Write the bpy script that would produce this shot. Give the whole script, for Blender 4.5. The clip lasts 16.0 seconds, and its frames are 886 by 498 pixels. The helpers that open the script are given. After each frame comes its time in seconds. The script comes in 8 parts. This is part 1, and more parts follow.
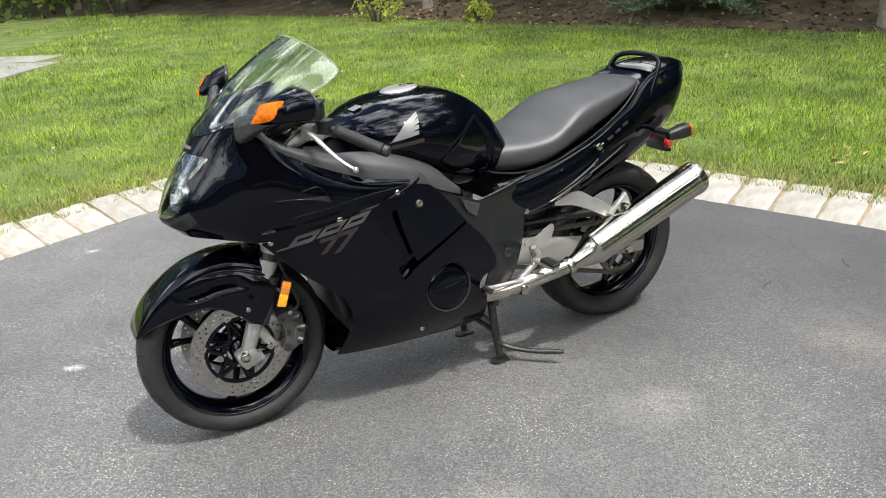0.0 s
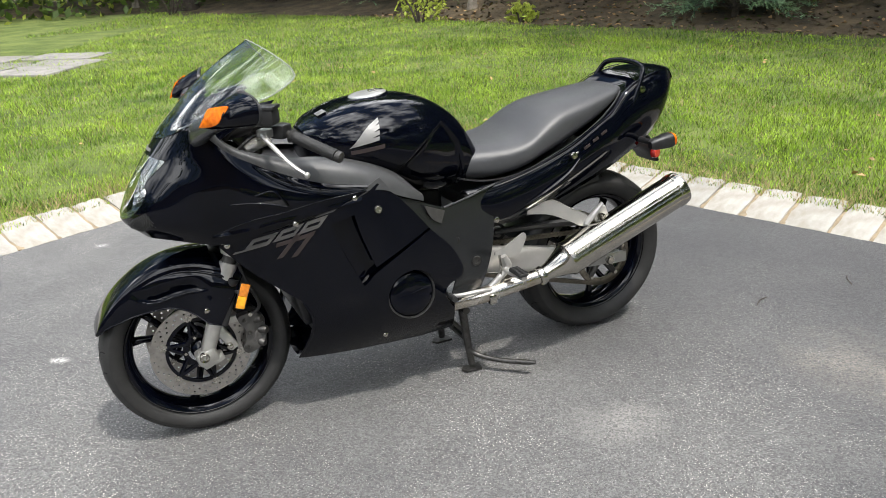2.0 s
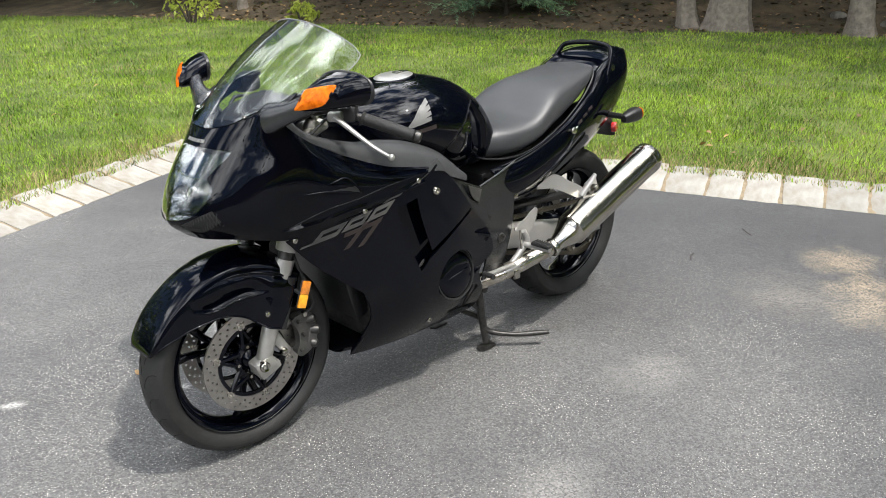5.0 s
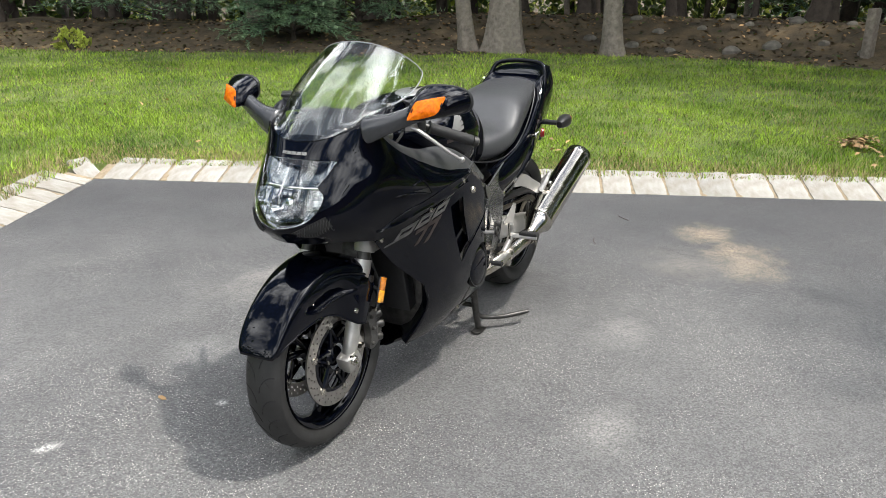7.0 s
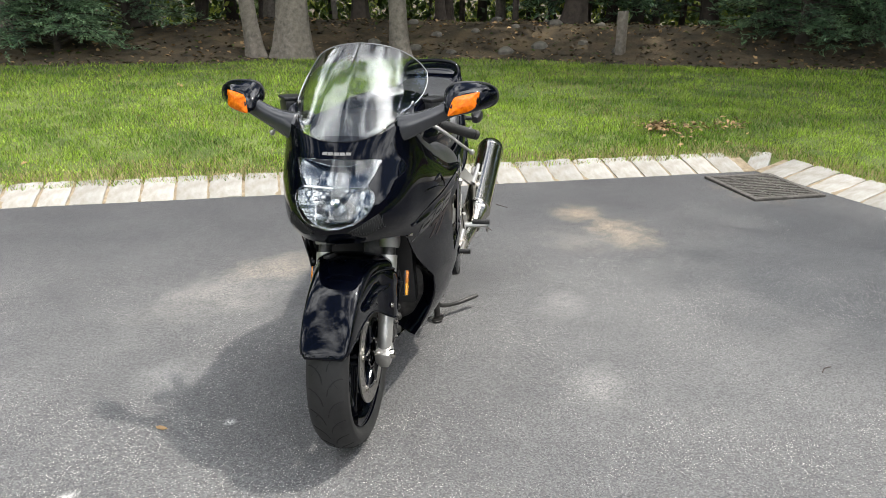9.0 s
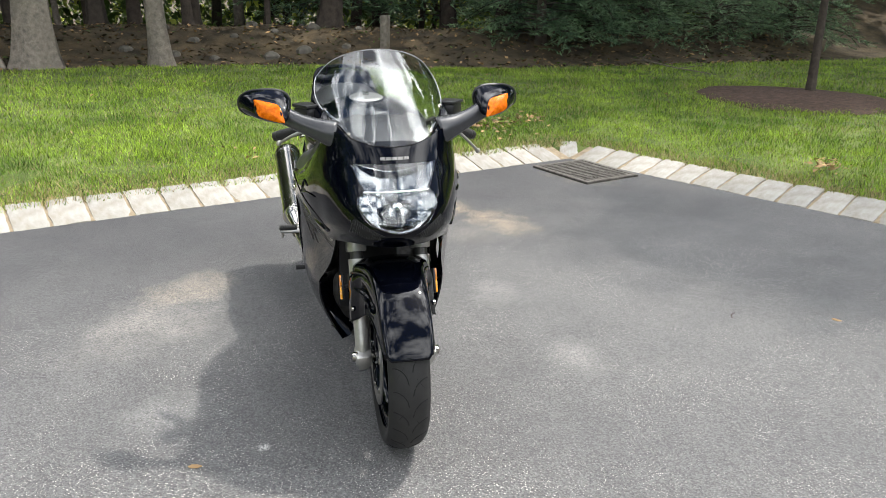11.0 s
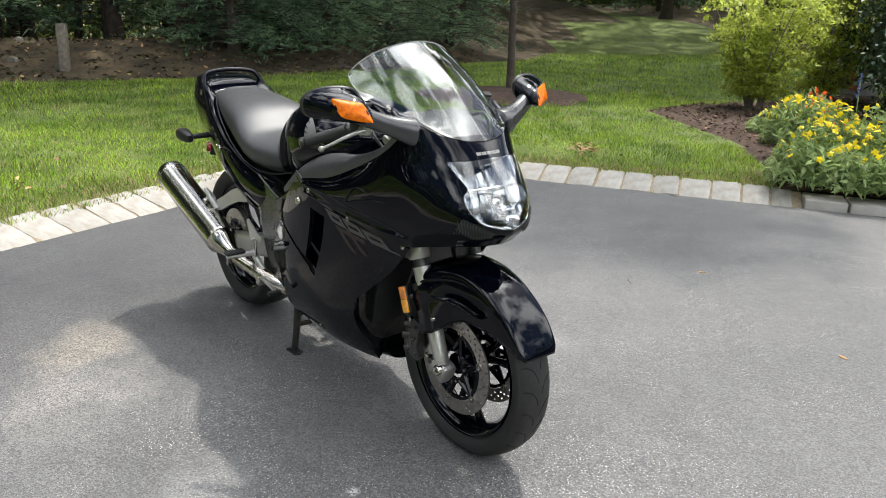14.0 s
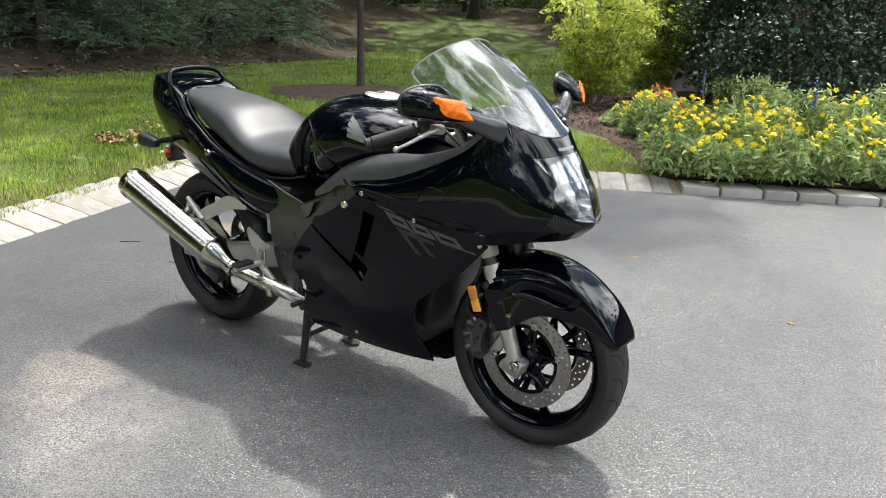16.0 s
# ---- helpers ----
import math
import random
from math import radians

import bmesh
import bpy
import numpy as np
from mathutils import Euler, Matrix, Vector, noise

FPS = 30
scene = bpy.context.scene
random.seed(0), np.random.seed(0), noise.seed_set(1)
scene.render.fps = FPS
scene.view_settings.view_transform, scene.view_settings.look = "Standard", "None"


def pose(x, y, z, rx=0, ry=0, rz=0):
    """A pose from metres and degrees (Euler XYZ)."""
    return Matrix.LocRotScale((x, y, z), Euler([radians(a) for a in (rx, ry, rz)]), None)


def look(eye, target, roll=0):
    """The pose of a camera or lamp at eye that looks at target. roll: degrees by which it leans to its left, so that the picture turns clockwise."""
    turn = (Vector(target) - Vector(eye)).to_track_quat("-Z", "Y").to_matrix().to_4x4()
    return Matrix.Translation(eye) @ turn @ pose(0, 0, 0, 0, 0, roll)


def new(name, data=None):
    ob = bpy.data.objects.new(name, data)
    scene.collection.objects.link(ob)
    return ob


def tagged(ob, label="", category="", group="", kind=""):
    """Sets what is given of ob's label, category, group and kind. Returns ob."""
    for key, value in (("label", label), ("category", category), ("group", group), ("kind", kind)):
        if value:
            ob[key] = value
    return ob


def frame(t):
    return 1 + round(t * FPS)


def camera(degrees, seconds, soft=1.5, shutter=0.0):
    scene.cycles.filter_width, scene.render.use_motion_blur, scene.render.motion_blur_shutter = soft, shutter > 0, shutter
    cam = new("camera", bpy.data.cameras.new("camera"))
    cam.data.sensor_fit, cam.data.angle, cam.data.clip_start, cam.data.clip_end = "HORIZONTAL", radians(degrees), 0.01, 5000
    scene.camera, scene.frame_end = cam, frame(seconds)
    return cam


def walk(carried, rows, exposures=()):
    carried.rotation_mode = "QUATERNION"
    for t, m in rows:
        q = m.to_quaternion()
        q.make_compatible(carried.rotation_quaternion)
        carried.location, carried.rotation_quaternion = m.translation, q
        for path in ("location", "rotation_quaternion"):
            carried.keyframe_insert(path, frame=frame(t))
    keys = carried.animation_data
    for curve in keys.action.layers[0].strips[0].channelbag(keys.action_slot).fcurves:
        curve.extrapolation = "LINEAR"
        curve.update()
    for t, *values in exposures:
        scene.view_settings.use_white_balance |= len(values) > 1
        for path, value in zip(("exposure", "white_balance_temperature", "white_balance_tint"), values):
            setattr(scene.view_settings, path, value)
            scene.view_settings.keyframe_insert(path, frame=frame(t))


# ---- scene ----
cam = camera(59.1, 16.0, 0.6)
PATH = [
    (0, (0.07, 0.053, 1.448), (0.017, 1.913, 0.715), -2.9),
    (0.5, (0.242, 0.07, 1.453), (0.104, 1.925, 0.72), -2.8),
    (1, (0.373, 0.089, 1.453), (0.181, 1.94, 0.721), -2.7),
    (1.5, (0.418, 0.117, 1.446), (0.21, 1.968, 0.717), -2.7),
    (2, (0.352, 0.09, 1.45), (0.166, 1.944, 0.723), -2.8),
    (2.5, (0.189, 0.046, 1.451), (0.066, 1.904, 0.72), -2.7),
    (3, (0.024, 0.023, 1.44), (-0.008, 1.882, 0.703), -2.5),
    (3.5, (-0.097, 0.056, 1.417), (-0.019, 1.91, 0.671), -2.2),
    (4, (-0.241, 0.114, 1.404), (-0.039, 1.957, 0.654), -1.9),
    (4.2, (-0.296, 0.131, 1.406), (-0.049, 1.969, 0.656), -1.8),
    (6.3, (-1.145, 0.152, 1.427), (-0.321, 1.834, 0.723), -0.2),
    (6.5, (-1.242, 0.172, 1.437), (-0.357, 1.824, 0.738), -0.1),
    (7, (-1.533, 0.21, 1.438), (-0.508, 1.783, 0.749), 0.1),
    (7.5, (-1.747, 0.266, 1.442), (-0.592, 1.75, 0.761), 0.1),
    (8, (-1.896, 0.385, 1.418), (-0.617, 1.766, 0.743), 0.3),
    (8.5, (-2.065, 0.525, 1.441), (-0.672, 1.79, 0.763), 0.6),
    (8.7, (-2.132, 0.576, 1.436), (-0.705, 1.803, 0.76), 0.6),
    (10.8, (-2.706, 1.346, 1.413), (-0.924, 1.978, 0.760), 1.4),
    (11, (-2.765, 1.438, 1.424), (-0.961, 2.005, 0.772), 1.5),
    (11.5, (-2.845, 1.645, 1.417), (-0.996, 2.055, 0.771), 1.7),
    (12, (-2.827, 1.859, 1.397), (-0.948, 2.108, 0.759), 1.8),
    (12.5, (-2.821, 2.059, 1.406), (-0.925, 2.159, 0.777), 1.8),
    (13, (-2.853, 2.293, 1.391), (-0.953, 2.254, 0.771), 1.8),
    (13.5, (-2.861, 2.509, 1.367), (-0.963, 2.339, 0.757), 1.9),
    (14, (-2.793, 2.677, 1.324), (-0.908, 2.383, 0.723), 2.1),
    (14.5, (-2.745, 2.841, 1.314), (-0.882, 2.420, 0.721), 2.4),
    (15, (-2.694, 3.045, 1.299), (-0.861, 2.504, 0.710), 2.6),
    (15.5, (-2.646, 3.281, 1.296), (-0.851, 2.618, 0.713), 2.8),
    (16, (-2.577, 3.413, 1.287), (-0.824, 2.646, 0.704), 3.1),
]
walk(cam, [(t, look(eye, target, roll)) for t, eye, target, roll in PATH], [(0.0, 0.02), (8.5, -0.02), (11.0, 0.08), (13.5, 0.06), (16.0, 0.18)])
# light ------------------------------------------------------------------
SUN_TO = Vector((0.36, -0.333, 1.0)).normalized()
sky_world = bpy.data.worlds.new("sky")
scene.world = sky_world
sky_world.use_nodes = True
wn = sky_world.node_tree
wn.nodes.clear()


def wnode(kind, **kw):
    n = wn.nodes.new(kind)
    for k, v in kw.items():
        n.inputs[k].default_value = v
    return n


sky = wnode("ShaderNodeTexSky")
sky.sky_type, sky.sun_disc = "NISHITA", False
sky.sun_elevation = math.asin(SUN_TO.z)
sky.sun_rotation = math.atan2(SUN_TO.x, SUN_TO.y)
sky.dust_density, sky.ozone_density = 1.5, 1.0
sky_co = wnode("ShaderNodeTexCoord")
cloud = wnode("ShaderNodeTexNoise", Scale=2.6, Detail=7.0, Roughness=0.58)
cloud_ramp = wnode("ShaderNodeValToRGB")
cloud_ramp.color_ramp.elements[0].position, cloud_ramp.color_ramp.elements[1].position = 0.535, 0.68
cloud_mix = wn.nodes.new("ShaderNodeMix")
cloud_mix.data_type = "RGBA"
cloud_mix.inputs[7].default_value = (50.0, 50.5, 51.0, 1)
sky_bg = wnode("ShaderNodeBackground", Strength=0.12)
sky_out = wnode("ShaderNodeOutputWorld")
wn.links.new(sky_co.outputs["Generated"], cloud.inputs["Vector"])
cloud_z = wnode("ShaderNodeSeparateXYZ")
cloud_up = wnode("ShaderNodeMath")
cloud_up.operation = "MULTIPLY_ADD"
cloud_up.inputs[1].default_value = 0.10
wn.links.new(sky_co.outputs["Generated"], cloud_z.inputs[0])
wn.links.new(cloud_z.outputs["Z"], cloud_up.inputs[0])
wn.links.new(cloud.outputs[0], cloud_up.inputs[2])
wn.links.new(cloud_up.outputs[0], cloud_ramp.inputs[0])
wn.links.new(cloud_ramp.outputs[0], cloud_mix.inputs[0])
wn.links.new(sky.outputs[0], cloud_mix.inputs[6])
# thin bright cloud round the sun
to_sun = wnode("ShaderNodeVectorMath")
to_sun.operation = "DOT_PRODUCT"
to_sun.inputs[1].default_value = SUN_TO
near_sun = wnode("ShaderNodeMath")
near_sun.operation, near_sun.use_clamp = "MULTIPLY_ADD", True
near_sun.inputs[1].default_value, near_sun.inputs[2].default_value = 1.0, 0.0
glow = wnode("ShaderNodeMath")
glow.operation = "POWER"
glow.inputs[1].default_value = 16.0
veil = wnode("ShaderNodeMath")
veil.operation = "MULTIPLY_ADD"
veil.inputs[1].default_value, veil.inputs[2].default_value = 0.8, 0.2
lit = wnode("ShaderNodeMath")
lit.operation = "MULTIPLY"
gain = wnode("ShaderNodeMath")
gain.operation = "MULTIPLY"
gain.inputs[1].default_value = 62.0
haze = wn.nodes.new("ShaderNodeMix")
haze.data_type, haze.blend_type = "RGBA", "ADD"
haze.inputs[0].default_value = 1.0
wn.links.new(sky_co.outputs["Generated"], to_sun.inputs[0])
wn.links.new(to_sun.outputs["Value"], near_sun.inputs[0])
wn.links.new(near_sun.outputs[0], glow.inputs[0])
wn.links.new(cloud_ramp.outputs[0], veil.inputs[0])
wn.links.new(glow.outputs[0], lit.inputs[0])
wn.links.new(veil.outputs[0], lit.inputs[1])
wn.links.new(lit.outputs[0], gain.inputs[0])
wn.links.new(cloud_mix.outputs[2], haze.inputs[6])
wn.links.new(gain.outputs[0], haze.inputs[7])
wn.links.new(haze.outputs[2], sky_bg.inputs[0])
wn.links.new(sky_bg.outputs[0], sky_out.inputs[0])
sun = new("sun", bpy.data.lights.new("sun", "SUN"))
sun.data.energy, sun.data.angle, sun.data.color = 3.6, radians(1.6), (1.0, 0.95, 0.87)
sun.matrix_world = look(SUN_TO * 40, (0, 0, 0))


# materials --------------------------------------------------------------
def material(name, colour, rough=0.5, metal=0.0, coat=0.0, vary=0.0, scale=8.0, second=None, bump=0.0, bump_scale=200.0,
             island=0.0, per_object=0.0, spec=0.5, rough_vary=0.0, coat_rough=0.03):
    m = bpy.data.materials.new(name)
    m.use_nodes = True
    t = m.node_tree
    b = t.nodes["Principled BSDF"]
    b.inputs["Roughness"].default_value, b.inputs["Metallic"].default_value = rough, metal
    b.inputs["Coat Weight"].default_value, b.inputs["Coat Roughness"].default_value = coat, coat_rough
    b.inputs["Specular IOR Level"].default_value = spec
    col = (*colour, 1)
    b.inputs["Base Color"].default_value = col
    co = t.nodes.new("ShaderNodeTexCoord")
    last = None

    def noise_node(s, detail=6.0, rgh=0.6):
        n = t.nodes.new("ShaderNodeTexNoise")
        n.inputs["Scale"].default_value, n.inputs["Detail"].default_value, n.inputs["Roughness"].default_value = s, detail, rgh
        t.links.new(co.outputs["Object"], n.inputs["Vector"])
        return n

    if vary or second:
        n = noise_node(scale)
        r = t.nodes.new("ShaderNodeValToRGB")
        r.color_ramp.elements[0].position, r.color_ramp.elements[1].position = 0.32, 0.68
        dark = [c * (1 - vary) for c in colour]
        light = second or [min(1, c * (1 + vary)) for c in colour]
        r.color_ramp.elements[0].color, r.color_ramp.elements[1].color = (*dark, 1), (*light, 1)
        t.links.new(n.outputs[0], r.inputs[0])
        last = r.outputs[0]
    for amount, source in ((island, "ShaderNodeNewGeometry"), (per_object, "ShaderNodeObjectInfo")):
        if amount:
            g = t.nodes.new(source)
            h = t.nodes.new("ShaderNodeHueSaturation")
            mr = t.nodes.new("ShaderNodeMapRange")
            mr.inputs["To Min"].default_value, mr.inputs["To Max"].default_value = 1 - amount, 1 + amount
            t.links.new(g.outputs["Random Per Island" if island and source.endswith("Geometry") else "Random"], mr.inputs[0])
            t.links.new(mr.outputs[0], h.inputs["Value"])
            if last:
                t.links.new(last, h.inputs["Color"])
            else:
                h.inputs["Color"].default_value = col
            last = h.outputs[0]
    if last:
        t.links.new(last, b.inputs["Base Color"])
    if rough_vary:
        n = noise_node(scale * 0.7)
        mr = t.nodes.new("ShaderNodeMapRange")
        mr.inputs["From Min"].default_value, mr.inputs["From Max"].default_value = 0.3, 0.7
        mr.inputs["To Min"].default_value, mr.inputs["To Max"].default_value = max(0, rough - rough_vary), rough + rough_vary
        t.links.new(n.outputs[0], mr.inputs[0])
        t.links.new(mr.outputs[0], b.inputs["Roughness"])
    if bump:
        n = noise_node(bump_scale, 4.0)
        bp = t.nodes.new("ShaderNodeBump")
        bp.inputs["Strength"].default_value, bp.inputs["Distance"].default_value = bump, 0.01
        t.links.new(n.outputs[0], bp.inputs["Height"])
        t.links.new(bp.outputs[0], b.inputs["Normal"])
    return m


def glass(name, colour, rough=0.0, ior=1.45):
    m = material(name, colour, rough)
    b = m.node_tree.nodes["Principled BSDF"]
    b.inputs["Transmission Weight"].default_value, b.inputs["IOR"].default_value = 1.0, ior
    return m


BLACK = material("gloss_black_paint", (0.0010, 0.0014, 0.0036), 0.025, spec=0.26, rough_vary=0.015, scale=5)
TRIM = material("satin_grey_trim", (0.050, 0.051, 0.053), 0.40, vary=0.15, scale=30, bump=0.04, bump_scale=700)
PLASTIC = material("black_plastic", (0.012, 0.012, 0.013), 0.42, vary=0.25, scale=40, bump=0.05, bump_scale=900)
COVER = material("dark_side_cover", (0.010, 0.011, 0.012), 0.24, vary=0.12, scale=25, bump=0.03, bump_scale=800)
STALK = material("satin_mirror_stalk", (0.030, 0.031, 0.034), 0.26, vary=0.1, scale=30, spec=0.6)
VINYL = material("seat_vinyl", (0.043, 0.044, 0.047), 0.40, vary=0.12, scale=18, bump=0.12, bump_scale=900)
RUBBER = material("tyre_rubber", (0.014, 0.0138, 0.0135), 0.6, vary=0.3, scale=22, bump=0.06, bump_scale=500)
GRIP = material("grip_rubber", (0.014, 0.014, 0.014), 0.6, bump=0.3, bump_scale=600)
STEEL = material("polished_steel", (0.47, 0.45, 0.405), 0.17, metal=1.0, vary=0.08, scale=12, rough_vary=0.06)
PIPE = material("heat_tinted_pipe", (0.40, 0.33, 0.24), 0.24, metal=1.0, vary=0.2, scale=14, second=(0.62, 0.6, 0.56), rough_vary=0.06)
ALLOY = material("cast_alloy", (0.50, 0.49, 0.465), 0.36, metal=0.85, vary=0.12, scale=25, bump=0.08, bump_scale=500)
SILVER = material("silver_paint", (0.42, 0.41, 0.39), 0.33, metal=0.6, vary=0.08, scale=16)
DISC = material("brushed_disc", (0.41, 0.39, 0.365), 0.36, metal=1.0, vary=0.12, scale=50, bump=0.06, bump_scale=400)
DARKMETAL = material("dark_metal", (0.07, 0.068, 0.065), 0.42, metal=0.8, vary=0.35, scale=45, bump=0.12, bump_scale=250)
CALIPER = material("caliper_grey", (0.075, 0.073, 0.07), 0.42, metal=0.5, vary=0.2, scale=40, bump=0.1, bump_scale=400)
CHAIN = material("chain_steel", (0.20, 0.18, 0.145), 0.4, metal=0.9, vary=0.4, scale=90)
CHROME = material("chrome", (0.82, 0.82, 0.80), 0.07, metal=1.0)
AMBER = material("amber_lens", (0.72, 0.12, 0.0), 0.16, vary=0.35, scale=90, second=(0.78, 0.19, 0.003), bump=0.25, bump_scale=260, spec=0.2)
ORANGE = material("orange_reflector", (0.85, 0.36, 0.015), 0.18, coat=1.0, vary=0.2, scale=80, bump=0.2, bump_scale=500)
ORANGE_DARK = material("dark_amber_reflector", (0.62, 0.20, 0.015), 0.2, coat=1.0, vary=0.2, scale=80, bump=0.2, bump_scale=500)
REDLENS = material("red_lens", (0.42, 0.012, 0.012), 0.12, coat=1.0, bump=0.15, bump_scale=300)
LENS = glass("clear_lens", (0.97, 0.98, 0.98))
SCREEN = glass("smoked_screen", (0.80, 0.84, 0.85), 0.0, 1.52)
DECAL = material("grey_decal", (0.075, 0.072, 0.070), 0.5, spec=0.3)
DECAL_DARK = material("dark_red_grey_decal", (0.032, 0.024, 0.023), 0.5, spec=0.3)
DECAL_LIGHT = material("silver_decal", (0.16, 0.158, 0.152), 0.45, coat=0.2)
REFLECT = material("lamp_reflector", (0.25, 0.26, 0.265), 0.10, metal=1.0)
MESHGRILL = material("intake_mesh", (0.03, 0.03, 0.03), 0.45, metal=0.2)
STONE = material("granite_block", (0.295, 0.268, 0.222), 0.85, vary=0.14, scale=3, second=(0.36, 0.35, 0.325), bump=0.3, bump_scale=45, per_object=0.13)
MORTAR = material("mortar", (0.26, 0.205, 0.135), 0.95, vary=0.25, scale=20, bump=0.5, bump_scale=120)
SOIL = material("leaf_litter_soil", (0.045, 0.033, 0.018), 0.95, vary=0.5, scale=3, second=(0.115, 0.084, 0.044), bump=1.0, bump_scale=30)
MULCH = material("bark_mulch", (0.055, 0.032, 0.023), 0.95, vary=0.5, scale=18, second=(0.11, 0.066, 0.046), bump=1.0, bump_scale=60)
TURF = material("turf", (0.065, 0.105, 0.012), 0.9, vary=0.3, scale=2.3, second=(0.14, 0.175, 0.04), bump=0.8, bump_scale=90)
BLADE = material("grass_blade", (0.12, 0.262, 0.016), 0.45, vary=0.38, scale=1.3, second=(0.34, 0.48, 0.05), island=0.85)
STRAW = material("dry_grass", (0.36, 0.29, 0.14), 0.7, island=0.3)
BARK = material("grey_bark", (0.19, 0.165, 0.135), 0.95, vary=0.35, scale=14, bump=1.0, bump_scale=28)
DARKBARK = material("dark_bark", (0.055, 0.043, 0.034), 0.95, vary=0.4, scale=10, bump=1.0, bump_scale=25)
JUNIPER = material("conifer_needles", (0.05, 0.112, 0.058), 0.6, vary=0.4, scale=0.8, second=(0.115, 0.205, 0.105), island=0.5)
JUNIPER_TIP = material("pale_conifer_tips", (0.17, 0.31, 0.17), 0.6, vary=0.35, scale=0.8, second=(0.32, 0.47, 0.25), island=0.5)
LEAF = material("woodland_leaves", (0.05, 0.10, 0.018), 0.5, vary=0.4, scale=0.3, second=(0.11, 0.17, 0.03), island=0.45)
YELLOWLEAF = material("yellow_green_leaves", (0.38, 0.47, 0.055), 0.5, vary=0.25, scale=2.0, second=(0.60, 0.66, 0.15), island=0.35)
HOLLY = material("dark_holly_leaves", (0.030, 0.066, 0.034), 0.45, vary=0.3, scale=2, second=(0.055, 0.10, 0.05), island=0.5)
BEDLEAF = material("flower_foliage", (0.20, 0.32, 0.08), 0.5, vary=0.3, scale=4, second=(0.42, 0.52, 0.23), island=0.4)
YELLOW = material("yellow_petals", (0.85, 0.68, 0.02), 0.5, island=0.15)
RED = material("orange_red_petals", (0.75, 0.12, 0.02), 0.5, island=0.25)
BLUE = material("blue_spikes", (0.10, 0.12, 0.32), 0.6, island=0.25)
DEADLEAF = material("dead_leaves", (0.30, 0.19, 0.085), 0.75, island=0.6)
IRON = material("rusty_iron", (0.10, 0.092, 0.082), 0.7, metal=0.4, vary=0.4, scale=30, bump=0.4, bump_scale=150)
VOID = material("drain_dark", (0.008, 0.008, 0.008), 0.9)
ROCK = material("field_stone", (0.13, 0.12, 0.10), 0.9, vary=0.3, scale=9, bump=0.5, bump_scale=50)
SLAB = material("bluestone_slab", (0.25, 0.245, 0.235), 0.85, vary=0.2, scale=6, bump=0.4, bump_scale=60, per_object=0.12)
PATHSTONE = material("brown_grey_slab", (0.21, 0.20, 0.185), 0.85, vary=0.25, scale=6, bump=0.4, bump_scale=60, per_object=0.12)
SIDING = material("brown_siding", (0.22, 0.165, 0.12), 0.8, vary=0.15, scale=5, bump=0.2, bump_scale=60)
GREYPAINT = material("grey_painted_metal", (0.30, 0.31, 0.32), 0.5, vary=0.1, scale=10)
CEDAR = material("cedar_post", (0.33, 0.13, 0.05), 0.7, vary=0.25, scale=12)
ROOF = material("roof_shingle", (0.08, 0.075, 0.07), 0.9, vary=0.3, scale=8, bump=0.5, bump_scale=50)


def translucent(m, share):
    """Thin leaves let part of the light through."""
    t = m.node_tree
    b = t.nodes["Principled BSDF"]
    tr, mx = t.nodes.new("ShaderNodeBsdfTranslucent"), t.nodes.new("ShaderNodeMixShader")
    mx.inputs[0].default_value = share
    if b.inputs["Base Color"].links:
        t.links.new(b.inputs["Base Color"].links[0].from_socket, tr.inputs["Color"])
    else:
        tr.inputs["Color"].default_value = b.inputs["Base Color"].default_value
    t.links.new(b.outputs[0], mx.inputs[1])
    t.links.new(tr.outputs[0], mx.inputs[2])
    t.links.new(mx.outputs[0], t.nodes["Material Output"].inputs["Surface"])


for leafy in (JUNIPER_TIP, LEAF, YELLOWLEAF, BEDLEAF, BLADE, YELLOW, RED):
    translucent(leafy, 0.58 if leafy is YELLOWLEAF else 0.4)


